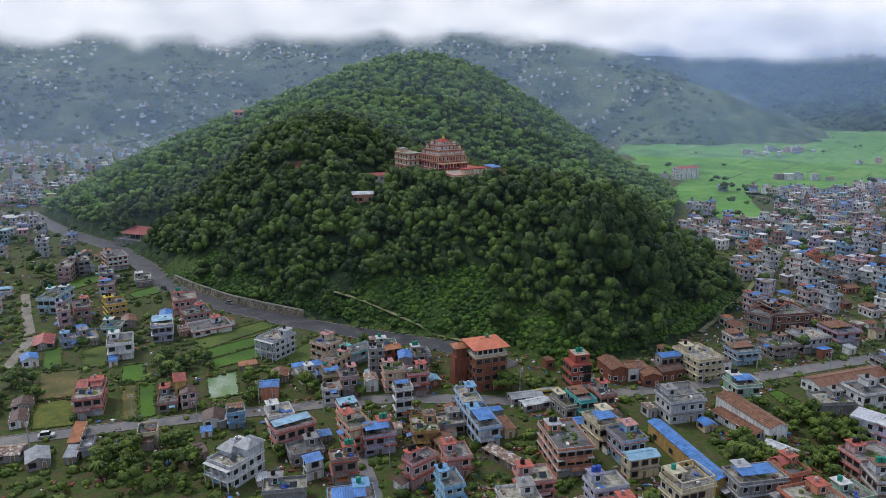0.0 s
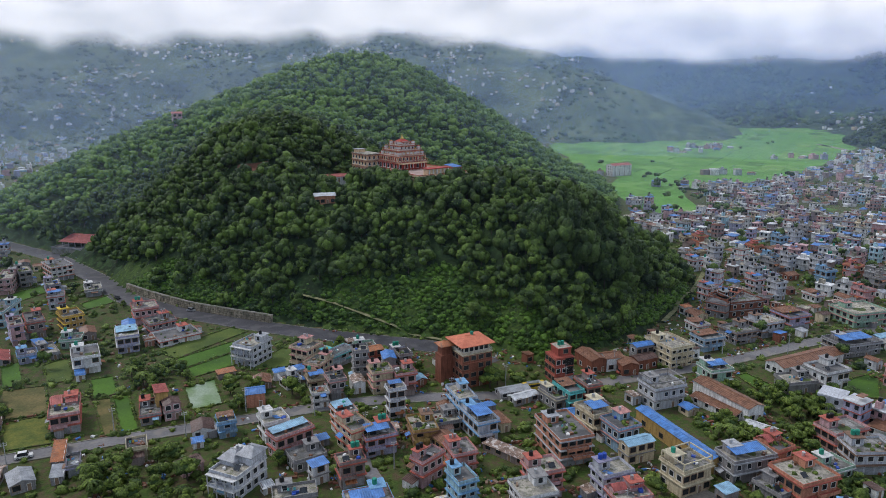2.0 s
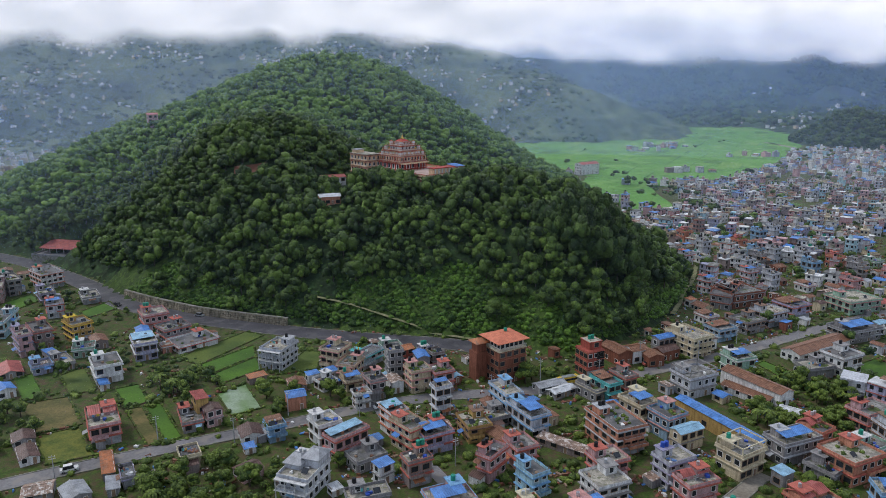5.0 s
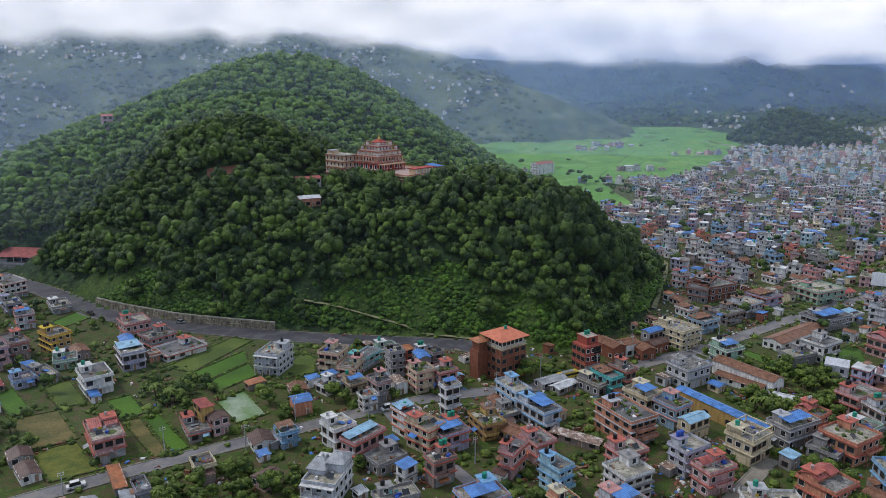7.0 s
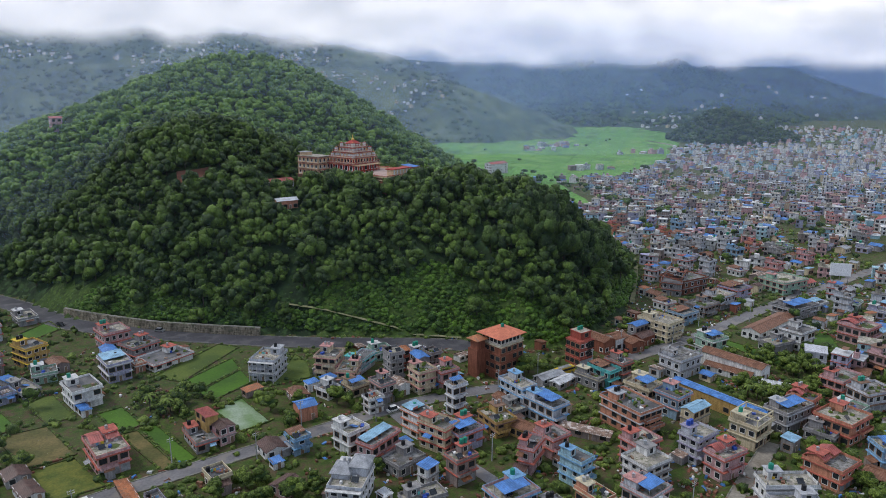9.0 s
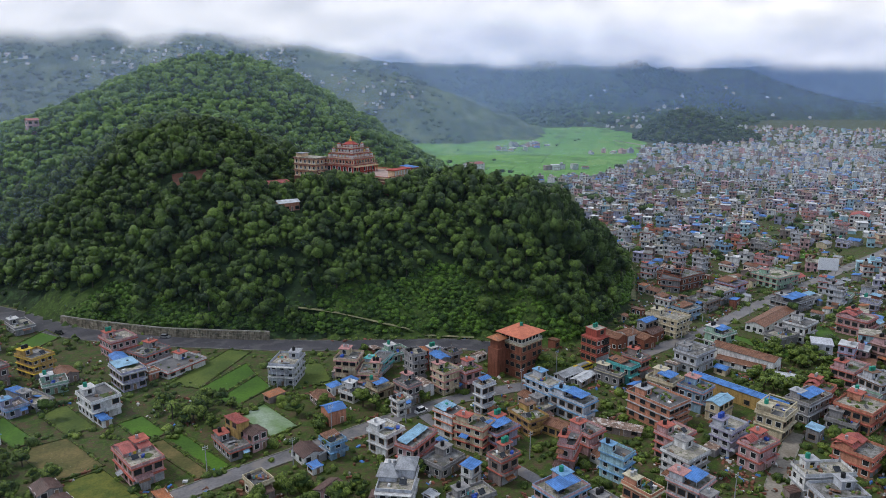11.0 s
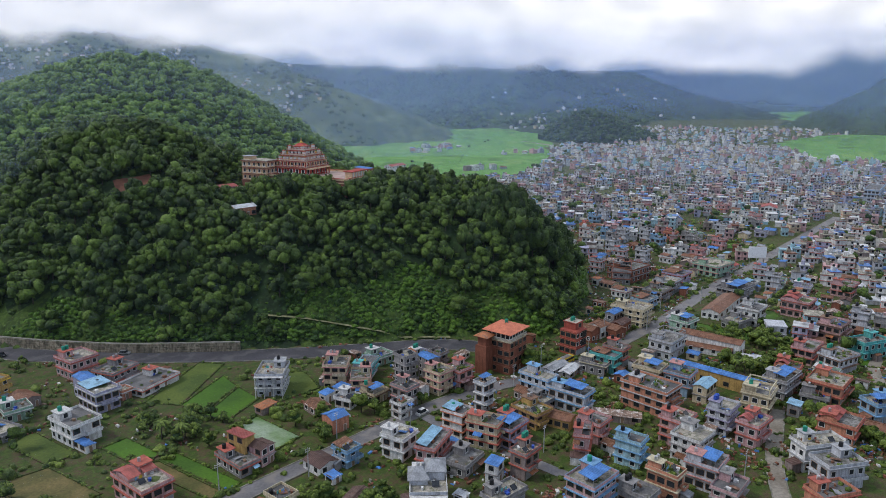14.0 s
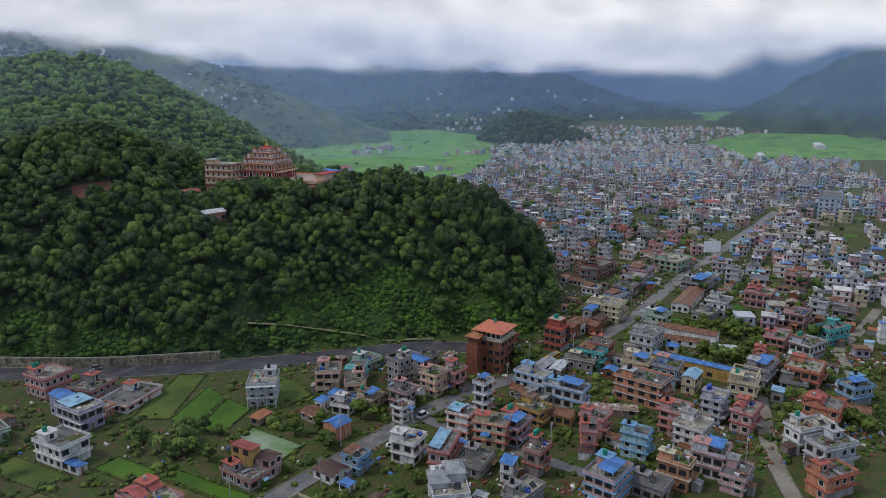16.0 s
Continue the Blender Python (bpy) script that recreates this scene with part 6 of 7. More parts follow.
def monastery():
    ob = thing("monastery", MON, "red tiered hilltop monastery with cream galleries and gilded spire", "monastery")
    wins = [mon_window(1.3, 1.7), mon_window(1.0, 1.3), mon_window(0.9, 1.1)]
    big = mon_window(2.0, 2.4)

    def tier(z, h, w, d, mat, n, win, cx=0.0, cy=0.0, gallery=True):
        part("tier_wall", Geo().box(cx, cy, z, w, d, h, 0, 0, 0.985), mat, ob)
        r = Geo().box(cx, cy, z + h - 0.55, w + 0.7, d + 0.7, 0.28, 0).box(cx, cy, z + h - 0.25, w + 1.5, d + 1.5, 0.22, 1).box(cx, cy, z + h, w + 0.9, d + 0.9, 0.2, 2)
        part("cornice", r, [m_mon_cream, m_mon_red, m_mon_pave], ob, "cream and red banded cornice")
        for k in range(4):
            span = w if k in (0, 2) else d
            for j in range(n):
                x = (j + 0.5) * span / n - span / 2
                part("window", win, None, ob, at=pose(cx, cy, 0) @ side(k, w, d) @ pose(x, 0, z + h * 0.48))
        if gallery:
            g = Geo()
            for k in range(4):
                span = (w if k in (0, 2) else d) + 1.4
                m = side(k, w + 1.4, d + 1.4)
                for j in range(n * 2 + 1):
                    p = m @ Vector((j * span / (n * 2) - span / 2, 0, 0))
                    g.box(p.x + cx, p.y + cy, z + h + 0.2, 0.16, 0.16, 0.75, 0)
                c = m @ Vector((0, 0, 0))
                if k in (0, 2):
                    g.box(c.x + cx, c.y + cy, z + h + 0.92, span, 0.18, 0.14, 1)
                else:
                    g.box(c.x + cx, c.y + cy, z + h + 0.92, 0.18, span, 0.14, 1)
            part("gallery_rail", g, [m_mon_cream, m_mon_red], ob)

    # lower platform and courtyard
    part("platform", Geo().box(0, -12, -9, 30, 50, 12.6, 0, 0, 0.99), m_mon_brown, ob, "dark red-brown retaining basement")
    part("courtyard", Geo().box(0, -12, 3.6, 29.4, 49.4, 0.12), m_mon_pave, ob, "pinkish paved courtyard")
    for cx, cy, sx, sy in ((0, -37, 30, 0.4), (-15, -12, 0.4, 49.5), (15, -12, 0.4, 49.5)):
        part("courtyard_wall", Geo().box(cx, cy, 3.6, sx, sy, 1.0), m_mon_cream, ob, "cream courtyard wall")
        part("wall_cap", Geo().box(cx, cy, 4.6, sx + 0.2, sy + 0.2, 0.15), m_mon_red, ob)
    part("cream_band", Geo().box(0, -12, 2.2, 30.4, 50.4, 0.5), m_mon_cream, ob)
    for j in range(11):
        part("window", wins[0], None, ob, at=pose(-15.0, 10 - 4.4 * j, 0.4, 0, 0, -90))
    for j in range(7):
        part("window", wins[0], None, ob, at=pose(-12.6 + 4.2 * j, -37.05, 0.4))
    # temple tiers
    tier(3.7, 4.2, 18.0, 18.0, m_mon_red, 5, big)
    tier(7.9, 2.9, 16.4, 16.4, m_mon_red, 7, wins[0])
    tier(10.8, 2.7, 13.6, 13.6, m_mon_cream, 6, wins[1])
    tier(13.5, 2.4, 9.4, 9.4, m_white, 4, wins[1])
    tier(15.9, 1.9, 5.4, 5.4, m_mon_brown, 2, wins[2], gallery=False)
    # white corner turrets and banners on the stepped roofs
    for z, s in ((11.0, 7.6), (13.7, 6.2), (16.1, 4.2)):
        for sx in (-1, 1):
            for sy in (-1, 1):
                g = Geo().box(0, 0, 0, 1.2, 1.2, 1.9, 0).box(0, 0, 1.9, 1.6, 1.6, 0.2, 1).cyl(0, 0, 2.1, 0.25, 0.7, 8, 2, 0.03)
                part("turret", g, [m_white, m_mon_red, m_gold], ob, "white corner turret", at=pose(sx * s, sy * s, z))
    for k in range(4):
        for e in (-1.2, 1.2):
            part("banner", Geo().box(0, 0, 0, 0.9, 0.12, 2.3), m_white, ob, "white hanging banner", at=side(k, 9.6, 9.6) @ pose(e * 1.6, -0.2, 13.6))
    g = Geo()
    for k in range(4):
        c = side(k, 6.6, 6.6) @ Vector((0, 0, 0))
        g.quad([(-3.0, -3.0, 17.8), (3.0, -3.0, 17.8), (1.0, -1.0, 19.2), (-1.0, -1.0, 19.2)] if k == 0 else
               [(3.0, -3.0, 17.8), (3.0, 3.0, 17.8), (1.0, 1.0, 19.2), (1.0, -1.0, 19.2)] if k == 1 else
               [(3.0, 3.0, 17.8), (-3.0, 3.0, 17.8), (-1.0, 1.0, 19.2), (1.0, 1.0, 19.2)] if k == 2 else
               [(-3.0, 3.0, 17.8), (-3.0, -3.0, 17.8), (-1.0, -1.0, 19.2), (-1.0, 1.0, 19.2)])
    for k in range(4):
        for e in (-5.6, -3.8, -1.2, 1.2, 3.8, 5.6):
            part("white_panel", Geo().box(0, 0, 0, 1.3, 0.16, 1.8), m_white, ob, "white wall panel", at=side(k, 13.8, 13.8) @ pose(e, -0.12, 11.3))
        for e in (-1.9, 0.0, 1.9):
            part("white_arch", Geo().box(0, 0, 0, 1.2, 0.16, 1.3).cyl(0, 0, 1.3, 0.6, 0.1, 10), m_white, ob, "white arched panel", at=side(k, 5.6, 5.6) @ pose(e, -0.12, 16.0))
        for j in range(9):
            part("gallery_column", Geo().box(0, 0, 0, 0.3, 0.3, 2.3), m_mon_cream, ob, at=side(k, 18.2, 18.2) @ pose(-8.4 + 2.1 * j, -0.1, 8.1))
        part("ornament", Geo().cyl(0, 0, 0, 0.5, 0.4, 8).dome(0, 0, 0.4, 0.42, 0.9, 8, 3), m_gold, ob, "gilded ornament", at=side(k, 12.6, 12.6) @ pose(4.6, 1.0, 13.8))
    part("pagoda_roof", g, m_mon_red, ob, "red flared pagoda roof")
    part("spire", Geo().cyl(0, 0, 19.1, 0.9, 0.5, 12).dome(0, 0, 19.6, 0.75, 0.8, 12, 4).cyl(0, 0, 20.2, 0.35, 2.0, 10, 0, 0.05), m_gold, ob, "gilded spire")
    # colonnaded porch on the front and the annex behind
    for j in range(8):
        part("column", Geo().cyl(-7.7 + 2.2 * j, -11.2, 3.7, 0.28, 3.3, 8), m_mon_red, ob, "red porch column")
    part("porch_roof", Geo().box(0, -10.2, 7.0, 17.6, 3.4, 0.4), m_mon_cream, ob, "cream porch roof")
    part("annex_wall", Geo().box(-11.8, 17.5, -6, 8.8, 15.6, 16.6), m_mon_cream, ob, "cream three-storey annex")
    part("annex_base", Geo().box(-11.8, 17.5, -6.5, 9.2, 16.0, 7.6), m_mon_brown, ob, "dark red-brown annex basement")
    for f in range(4):
        part("annex_slab", Geo().box(-11.8, 17.5, 0.9 + 3.2 * f, 9.8, 16.6, 0.3), m_mon_brown, ob)
        if f < 3:
            for j in range(5):
                part("window", wins[0], None, ob, at=pose(-16.2, 11.2 + 3.1 * j, 2.7 + 3.2 * f, 0, 0, -90))
            for j in range(3):
                part("window", wins[0], None, ob, at=pose(-14.6 + 2.8 * j, 9.7, 2.7 + 3.2 * f))
    part("annex_roof", Geo().box(-11.8, 17.5, 10.7, 9.2, 16.2, 0.5), roof_mats[2], ob)
    part("annex_room", Geo().box(-13, 22.5, 11.2, 4.5, 4.5, 1.6), m_mon_cream, ob)
    part("annex_room_roof", Geo().box(-13, 22.5, 12.8, 5.4, 5.6, 0.2), tin_mat["greytin"], ob)
    # gate house and low white-pillared range at the end of the courtyard
    part("gate_house", Geo().box(-3, -34.5, 3.6, 13, 4, 3.6), m_mon_cream, ob, "cream gate house")
    part("gate_roof", Geo().box(-3, -34.5, 7.2, 14.4, 5.2, 0.4), m_mon_red, ob)
    part("range_wall", Geo().box(11, -30, 3.6, 5, 9, 3.2), m_mon_brown, ob)
    part("range_roof", Geo().sheet(8.2, 14.2, -34.2, 6.9, -26.0, 7.5), tin_mat["blue"], ob, "blue tin roof")
    for j in range(6):
        part("pillar", Geo().box(-8.8 + 2.3 * j, -36.7, 3.6, 0.6, 0.4, 3.6), m_white, ob, "white gate pillar")
    return ob


monastery()


def hill_hut(x, y, rot, w, d, h, wall, roof, name, label):
    z = float(hill(np.array(x), np.array(y)))
    ob = thing(name, pose(x, y, z, 0, 0, rot), label, "house")
    part("wall", Geo().box(0, 0, -2, w, d, h + 2), wall_mat[wall], ob)
    g = Geo().sheet(-w / 2 - 0.5, w / 2 + 0.5, -d / 2 - 0.5, h, 0.02, h + 1.2).sheet(-w / 2 - 0.5, w / 2 + 0.5, d / 2 + 0.5, h, -0.02, h + 1.2)
    part("tin_roof", g, tin_mat[roof], ob)
    openings(ob, w, d, max(1, int(h / 2.8)), 2.9)


hill_hut(-31, 374, 12, 6, 5, 3.6, "lgrey", "greytin", "hut", "small grey tin-roofed shelter among trees")
hill_hut(-40.5, 350.5, 10, 10, 6, 4.2, "salmon", "whitetin", "hut", "small orange hut with a white tin roof in forest")
hill_hut(-37, 394, 15, 13, 8, 3.0, "white", "redtin", "hut", "red-roofed white building among trees")
hill_hut(-161, 563, 20, 7, 6, 9, "pink", "redtin", "ridge_house", "pink house standing clear on the forest ridge")


def pavilion(x, y, z, rot):
    """Open market hall: a sloping red sheet roof on posts over a walled yard."""
    ob = thing("pavilion", pose(x, y, z, 0, 0, rot), "open pavilion with a sloping red tin roof beside the road", "pavilion")
    part("yard", Geo().box(0, -3.0, -3.5, 28, 16, 3.9), m_stone, ob, "grey stone-walled yard")
    part("yard_paving", Geo().box(0, -3.0, 0.4, 27, 15, 0.08), m_street, ob)
    for sy, h in ((-4.6, 3.3), (4.6, 5.6)):
        for k in range(6):
            part("post", Geo().box(-11.5 + 4.6 * k, sy, 0.4, 0.3, 0.3, h), m_steel, ob)
    part("tin_roof", Geo().sheet(-13, 13, -6.2, 3.5, 6.0, 6.2), tin_mat["redtin"], ob, "faded red corrugated roof")
    part("back_wall", Geo().box(0, 5.2, 0.4, 25, 0.3, 4.8), wall_mat["grey"], ob)
    part("booth", Geo().box(11.5, -2.0, 0.4, 4.0, 3.4, 2.6), wall_mat["white"], ob, "small white booth")
    part("parapet", Geo().box(0, -10.9, 0.4, 28, 0.3, 0.9).box(-13.85, -3, 0.4, 0.3, 16, 0.9), wall_mat["grey"], ob)


pavilion(-192, 440, 3.2, -22)
flat_house(438, 288, 22, 44, 16, 17, 'lgrey', 'blue', 'sheet', group='large buildings of the far town', detail=False, plot=False)
flat_house(518, 344, 20, 42, 12, 14, 'lgrey', 'blue', 'sheet', group='large buildings of the far town', detail=False, plot=False)
flat_house(834, 655, 28, 40, 14, 12, 'white', 'lgrey', '-', group='large buildings of the far town', detail=False, plot=False)
tin_shed(848, 556, 30, 52, 10, 5, 'white', '-', 'whitetin')
tin_shed(1080, 575, 30, 60, 14, 7, 'white', '-', 'whitetin')
tin_shed(374, 352, 30, 14, 12, 9, 'white', '-', 'redtin')
tin_shed(253, 732, 20, 26, 12, 12, "white", "-", "redtin", base=0.0)

# ---- more of the town, filling the blocks between and beyond ----


def road_gap(x, y):
    """Distance to the nearest road's edge."""
    best = 1e9
    for pts, w in ROADS:
        for a, b in pts:
            dd = math.hypot(a - x, b - y) - w
            if dd < best:
                best = dd
    return best


GREENS = ((-74, 172, 24, 11), (106, 190, 20, 22), (86, 182, 9, 14), (-96, 243, 13, 10), (-62, 221, 6, 8), (100, 168, 12, 8), (66, 128, 8, 10), (-145, 215, 12, 14))


def in_green(x, y):
    return any(math.hypot((x - a) / c, (y - b) / d) < 1 for a, b, c, d in GREENS)


def in_plain(x, y):
    """True on the open rice plain beside and beyond the hill."""
    if inside(x, y, PLAIN) or inside(x, y, EAST_PLAIN):
        return True
    return math.hypot((x - 238) / 32, (y - 610) / 104) < 1


def free(x, y, r, slack=0.85):
    if float(hill(np.array(x), np.array(y))) > 0 or float(hill(np.array(x), np.array(y + 7))) > 0.5:
        return False
    if any(math.hypot(x - a, y - b) < (r + c) * slack for a, b, c in HOUSES):
        return False
    if any(math.hypot(x - a, y - b) < r * 0.8 + c for a, b, c in FIELDS):
        return False
    return road_gap(x, y) > r * 0.75


fr = random.Random(23)
MID_KINDS = [("pink", "red", "-"), ("lgrey", "grey", "-"), ("white", "lgrey", "room"), ("grey", "grey", "open"), ("cream", "brown", "bluetop"), ("lav", "white", "-"), ("blue", "blue", "-"),
             ("salmon", "red", "redroof"), ("white", "pink", "rust"), ("green", "white", "-"), ("lgrey", "red", "bluetop"), ("white", "lgrey", "sheet")]
mid_proto = {}
mid_count = 0
spots = []
for i in range(-26, 34):
    for j in range(-4, 40):
        u, v = i * 11.4 + fr.uniform(-2.2, 2.2), 60 + j * 10.9 + fr.uniform(-2.2, 2.2)
        c, s = math.cos(radians(17)), math.sin(radians(17))
        spots.append((u * c - v * s + 90, u * s + v * c))
fr.shuffle(spots)
for x, y in spots:
    if not (y > (150 if x < 0 else 150 - 0.5 * x) and y < 430 and -0.66 * y - 25 < x < 0.80 * y + 70):
        continue
    if in_green(x, y) or in_plain(x, y):
        continue
    west = x < -45
    if west and fr.random() < (0.62 if y < 300 and x > -150 else 0.25):
        continue
    if not free(x, y, 5.0 if not west else 4.6, 0.86):
        continue
    if mid_count > 118:
        break
    mid_count += 1
    k = fr.randrange(len(MID_KINDS))
    rot = 17 + fr.choice((0, 90, 180, 270)) * 0 + fr.uniform(-7, 7)
    if fr.random() < 0.28:
        tin_shed(x, y, rot + fr.choice((0, 90)), fr.uniform(5, 8), fr.uniform(5, 9), fr.uniform(2.8, 4.2), fr.choice(("grey", "white", "brown", "cream", "brick")), "-",
                 fr.choice(("rust", "rust", "blue", "greytin", "brown", "redtin", "striped")))
        continue
    if k in mid_proto:
        ob = copy_thing(mid_proto[k], pose(x, y, 0, 0, 0, rot))
        HOUSES.append((x, y, 6.0))
    else:
        wall, trim, opt = MID_KINDS[k]
        mid_proto[k] = flat_house(x, y, rot, fr.uniform(6.4, 8.2), fr.uniform(6.6, 8.6), fr.choice((4.0, 6.6, 6.9, 9.2)), wall, trim, opt)

# small tin sheds squeezed into the gaps that are left
sheds = 0
for x, y in spots[::-1] + [(a + 5.2, b + 4.1) for a, b in spots]:
    if sheds < 62 and 118 < y < 330 and -30 < x < 0.80 * y + 40 and y > 150 - 0.5 * max(x, 0) and not in_green(x, y) and not in_plain(x, y) and free(x, y, 3.0, 0.82):
        sheds += 1
        tin_shed(x, y, 17 + fr.choice((0, 90)) + fr.uniform(-6, 6), fr.uniform(3.4, 5.2), fr.uniform(3.6, 5.6), fr.uniform(2.6, 4.6), fr.choice(("grey", "white", "lgrey", "cream", "brick")), "-",
                 fr.choice(("rust", "rust", "blue", "greytin", "brown", "orange", "striped", "ltblue")))

# far town: thousands of small houses, one mesh
FAR_MATS = [wall_mat[k] for k in ("pink", "lgrey", "white", "brown", "cream", "lav", "cyan", "pink", "white", "white", "lgrey", "white")] + roof_mats + [tin_mat["blue"], tin_mat["rust"], tin_mat["whitetin"], trim_mat["red"], m_glass, m_black]
town = Geo()


def far_house(g, x, y, z0, w, d, h, rot, near, rnd):
    wm = rnd.randrange(12)
    floors = max(1, round(h / 3))
    c, s = math.cos(radians(rot)), math.sin(radians(rot))
    if h < 4 and rnd.random() < 0.6:
        g.box(x, y, z0 - 1, w, d, h, wm, rot)
        g.box(x, y, z0 + h - 1, w + 0.8, d + 0.8, 0.8, rnd.choice((15, 16, 16, 17)), rot, 0.55)
        return
    g.box(x, y, z0 - 1, w, d, h + 1, wm, rot)
    g.box(x, y, z0 + h, w + 0.5, d + 0.5, 0.25, rnd.choice((12, 14, 14, wm, wm, 14, 13, 15, 16, 17)), rot)
    if near:
        t = 18 if rnd.random() < 0.35 else rnd.choice((wm, 12, 1))
        for f in range(1, floors + 1):
            g.box(x, y, z0 + f * h / floors - 0.3, w + 0.5, d + 0.5, 0.24, t, rot)
        for sx, sy, nx in ((0, -1, w), (-1, 0, d), (1, 0, d)):
            n = max(2, int(nx / 3))
            for f in range(floors):
                for j in range(n):
                    if rnd.random() < 0.3:
                        continue
                    o = (j + 0.5) * nx / n - nx / 2
                    for q in ([(-0.6, 0), (0.6, 0), (0.6, 1.4), (-0.6, 1.4)],):
                        pts = []
                        for a, b in q:
                            lx, ly = (o + a, sy * (d / 2 + 0.03)) if sy else (sx * (w / 2 + 0.03), o + a)
                            pts.append((x + lx * c - ly * s, y + lx * s + ly * c, z0 + f * h / floors + 0.9 + b))
                        g.quad(pts, 19)
    if rnd.random() < 0.6:
        a, b = rnd.uniform(-.25, .25) * w, rnd.uniform(0, .25) * d
        g.box(x + a * c - b * s, y + a * s + b * c, z0 + h + 0.2, w * 0.36, d * 0.36, 2.2, rnd.choice((wm, wm, 14)), rot)
        if near and rnd.random() < 0.6:
            g.cyl(x + a * c - b * s, y + a * s + b * c, z0 + h + 2.4, 0.6, 1.2, 7, 20)
    if rnd.random() < 0.3:
        a, b = rnd.uniform(-.2, .2) * w, rnd.uniform(-.3, 0) * d
        g.box(x + a * c - b * s, y + a * s + b * c, z0 + h + 1.6, w * 0.55, d * 0.4, 0.12, rnd.choice((15, 15, 16, 17)), rot)


def town_density(x, y):
    """How built-up a place is, 0 to 1."""
    if in_plain(x, y) or float(hill(np.array(x), np.array(y))) > 0 or float(hill(np.array(x - 6), np.array(y + 9))) > 0.5:
        return 0.0
    r = math.hypot(x, y)
    if x > 0:
        if y > 600 and x < 327 + (y - 645) * 1.22:
            return 0.02
        if x < 120 or r > 1750:
            return 0.0
        if x > 1.55 * y + 300:
            return 0.3
        return 0.86 - 0.30 * max(0, (r - 900) / 850)
    if y < 560 and x > np.interp(y, FOOT_Y[:8][::-1], FOOT_X[:8][::-1]) - 14:
        return 0.0
    return 0.75 if y < 700 else 0.3


far_spots_used = []
for ring, (lo, hi, st) in enumerate(((0, 620, 9.6), (620, 1150, 10.6), (1150, 1750, 17.0))):
    n = int(1750 / st)
    for i in range(-n, n):
        for j in range(0, n):
            u, v = i * st + fr.uniform(-3, 3), j * st + fr.uniform(-3, 3)
            bend = 17 + 10 * math.sin(u * 0.004) + 8 * math.sin(v * 0.005)
            x, y = u, v
            r = math.hypot(x, y)
            if not (lo <= r < hi) or y < 60 or x < -0.66 * y - 40 or x > 1.75 * y + 90:
                continue
            if y < 438 and -0.66 * y - 25 < x < 0.80 * y + 70 and not (x > 60 and free(x, y, 4.6, 0.9) and not in_green(x, y)):
                continue
            patch = math.sin(x * 0.021 + 2 * math.sin(y * 0.013)) * math.sin(y * 0.024 + 1.5 * math.sin(x * 0.011))
            if fr.random() > town_density(x, y) * (1.1 if patch > -0.45 else 0.35):
                continue
            if road_gap(x, y) < 5:
                continue
            w, d = (fr.uniform(4.0, 8.0), fr.uniform(4.0, 7.6)) if r < 620 else (fr.uniform(3.2, 7.4) * (1.7 if fr.random() < 0.06 else 1.0), fr.uniform(3.2, 6.8))
            far_house(town, x, y, 0.0, w, d, fr.choice((2.8, 3.0, 3.2, 5.6, 5.8, 6.0, 6.2, 8.6) if r < 620 else (2.6, 2.8, 3.0, 3.2, 5.2, 5.6, 5.8, 8.2)), bend + fr.choice((0, 0, 45)) * 0.3 + fr.uniform(-8, 8), r < 760, fr)
            far_spots_used.append((x, y))
# clusters of farmhouses on the plain
for cx, cy, n, sp in ((480, 1000, 16, 34), (420, 960, 8, 24), (560, 850, 12, 28), (330, 1150, 10, 30), (700, 900, 14, 36), (360, 720, 6, 18), (640, 1300, 8, 60), (300, 640, 10, 22), (880, 1130, 8, 40)):
    for k in range(n):
        far_house(town, cx + fr.gauss(0, sp * 0.8), cy + fr.gauss(0, sp * 0.4), 0.2, fr.uniform(5, 9), fr.uniform(5, 9), fr.choice((3.3, 3.5, 5.5, 6.2)), fr.uniform(0, 90), False, fr)
plots = Geo()
for k in range(620):
    y = fr.uniform(180, 1150)
    x = fr.uniform(0.42 * y, 1.5 * y + 40)
    if town_density(x, y) < 0.2 or any(abs(x - a) < 9 and abs(y - b) < 9 for a, b in far_spots_used) or road_gap(x, y) < 6:
        continue
    if y < 440 and not free(x, y, 5.0, 0.9):
        continue
    w, d, c, n = fr.uniform(8, 20), fr.uniform(7, 13), math.cos(radians(20)), math.sin(radians(20))
    plots.quad([(x + a * w / 2 * c - b * d / 2 * n, y + a * w / 2 * n + b * d / 2 * c, 0.08 + 0.004 * (k % 9)) for a, b in ((-1, -1), (1, -1), (1, 1), (-1, 1))], fr.randrange(3))
tagged(new("town_plots", plots.mesh("town_plots", [m_plain, m_paddy, m_paddy_dull])), "small bright green plots between the far houses", "fields", kind="stuff")
tagged(new("far_town", town.mesh("far_town", FAR_MATS)), "dense far town of pink, white and grey houses", "houses", kind="stuff")
village = Geo()
for k in range(2000):
    x, y = fr.uniform(-1250, 420), fr.uniform(1000, 1750)
    z = float(range_west(np.array(x), np.array(y)))
    if 1 < z < 178 and fractal(x, y, 130, 2, 21.0) > 0.50:
        far_house(village, x, y, z, fr.uniform(3.5, 7.5), fr.uniform(3.5, 5.5), fr.choice((2.6, 3, 3.2, 4.6)), fr.uniform(0, 90), False, fr)
for k in range(110):
    x, y = (fr.gauss(1000, 70), fr.gauss(1260, 60)) if k < 60 else (fr.uniform(850, 1700), fr.uniform(1180, 1700))
    z = float(range_north(np.array(x), np.array(y)))
    if 1 < z < 90:
        far_house(village, x, y, z, fr.uniform(5, 9), fr.uniform(5, 8), fr.choice((3, 4, 6)), fr.uniform(0, 90), False, fr)
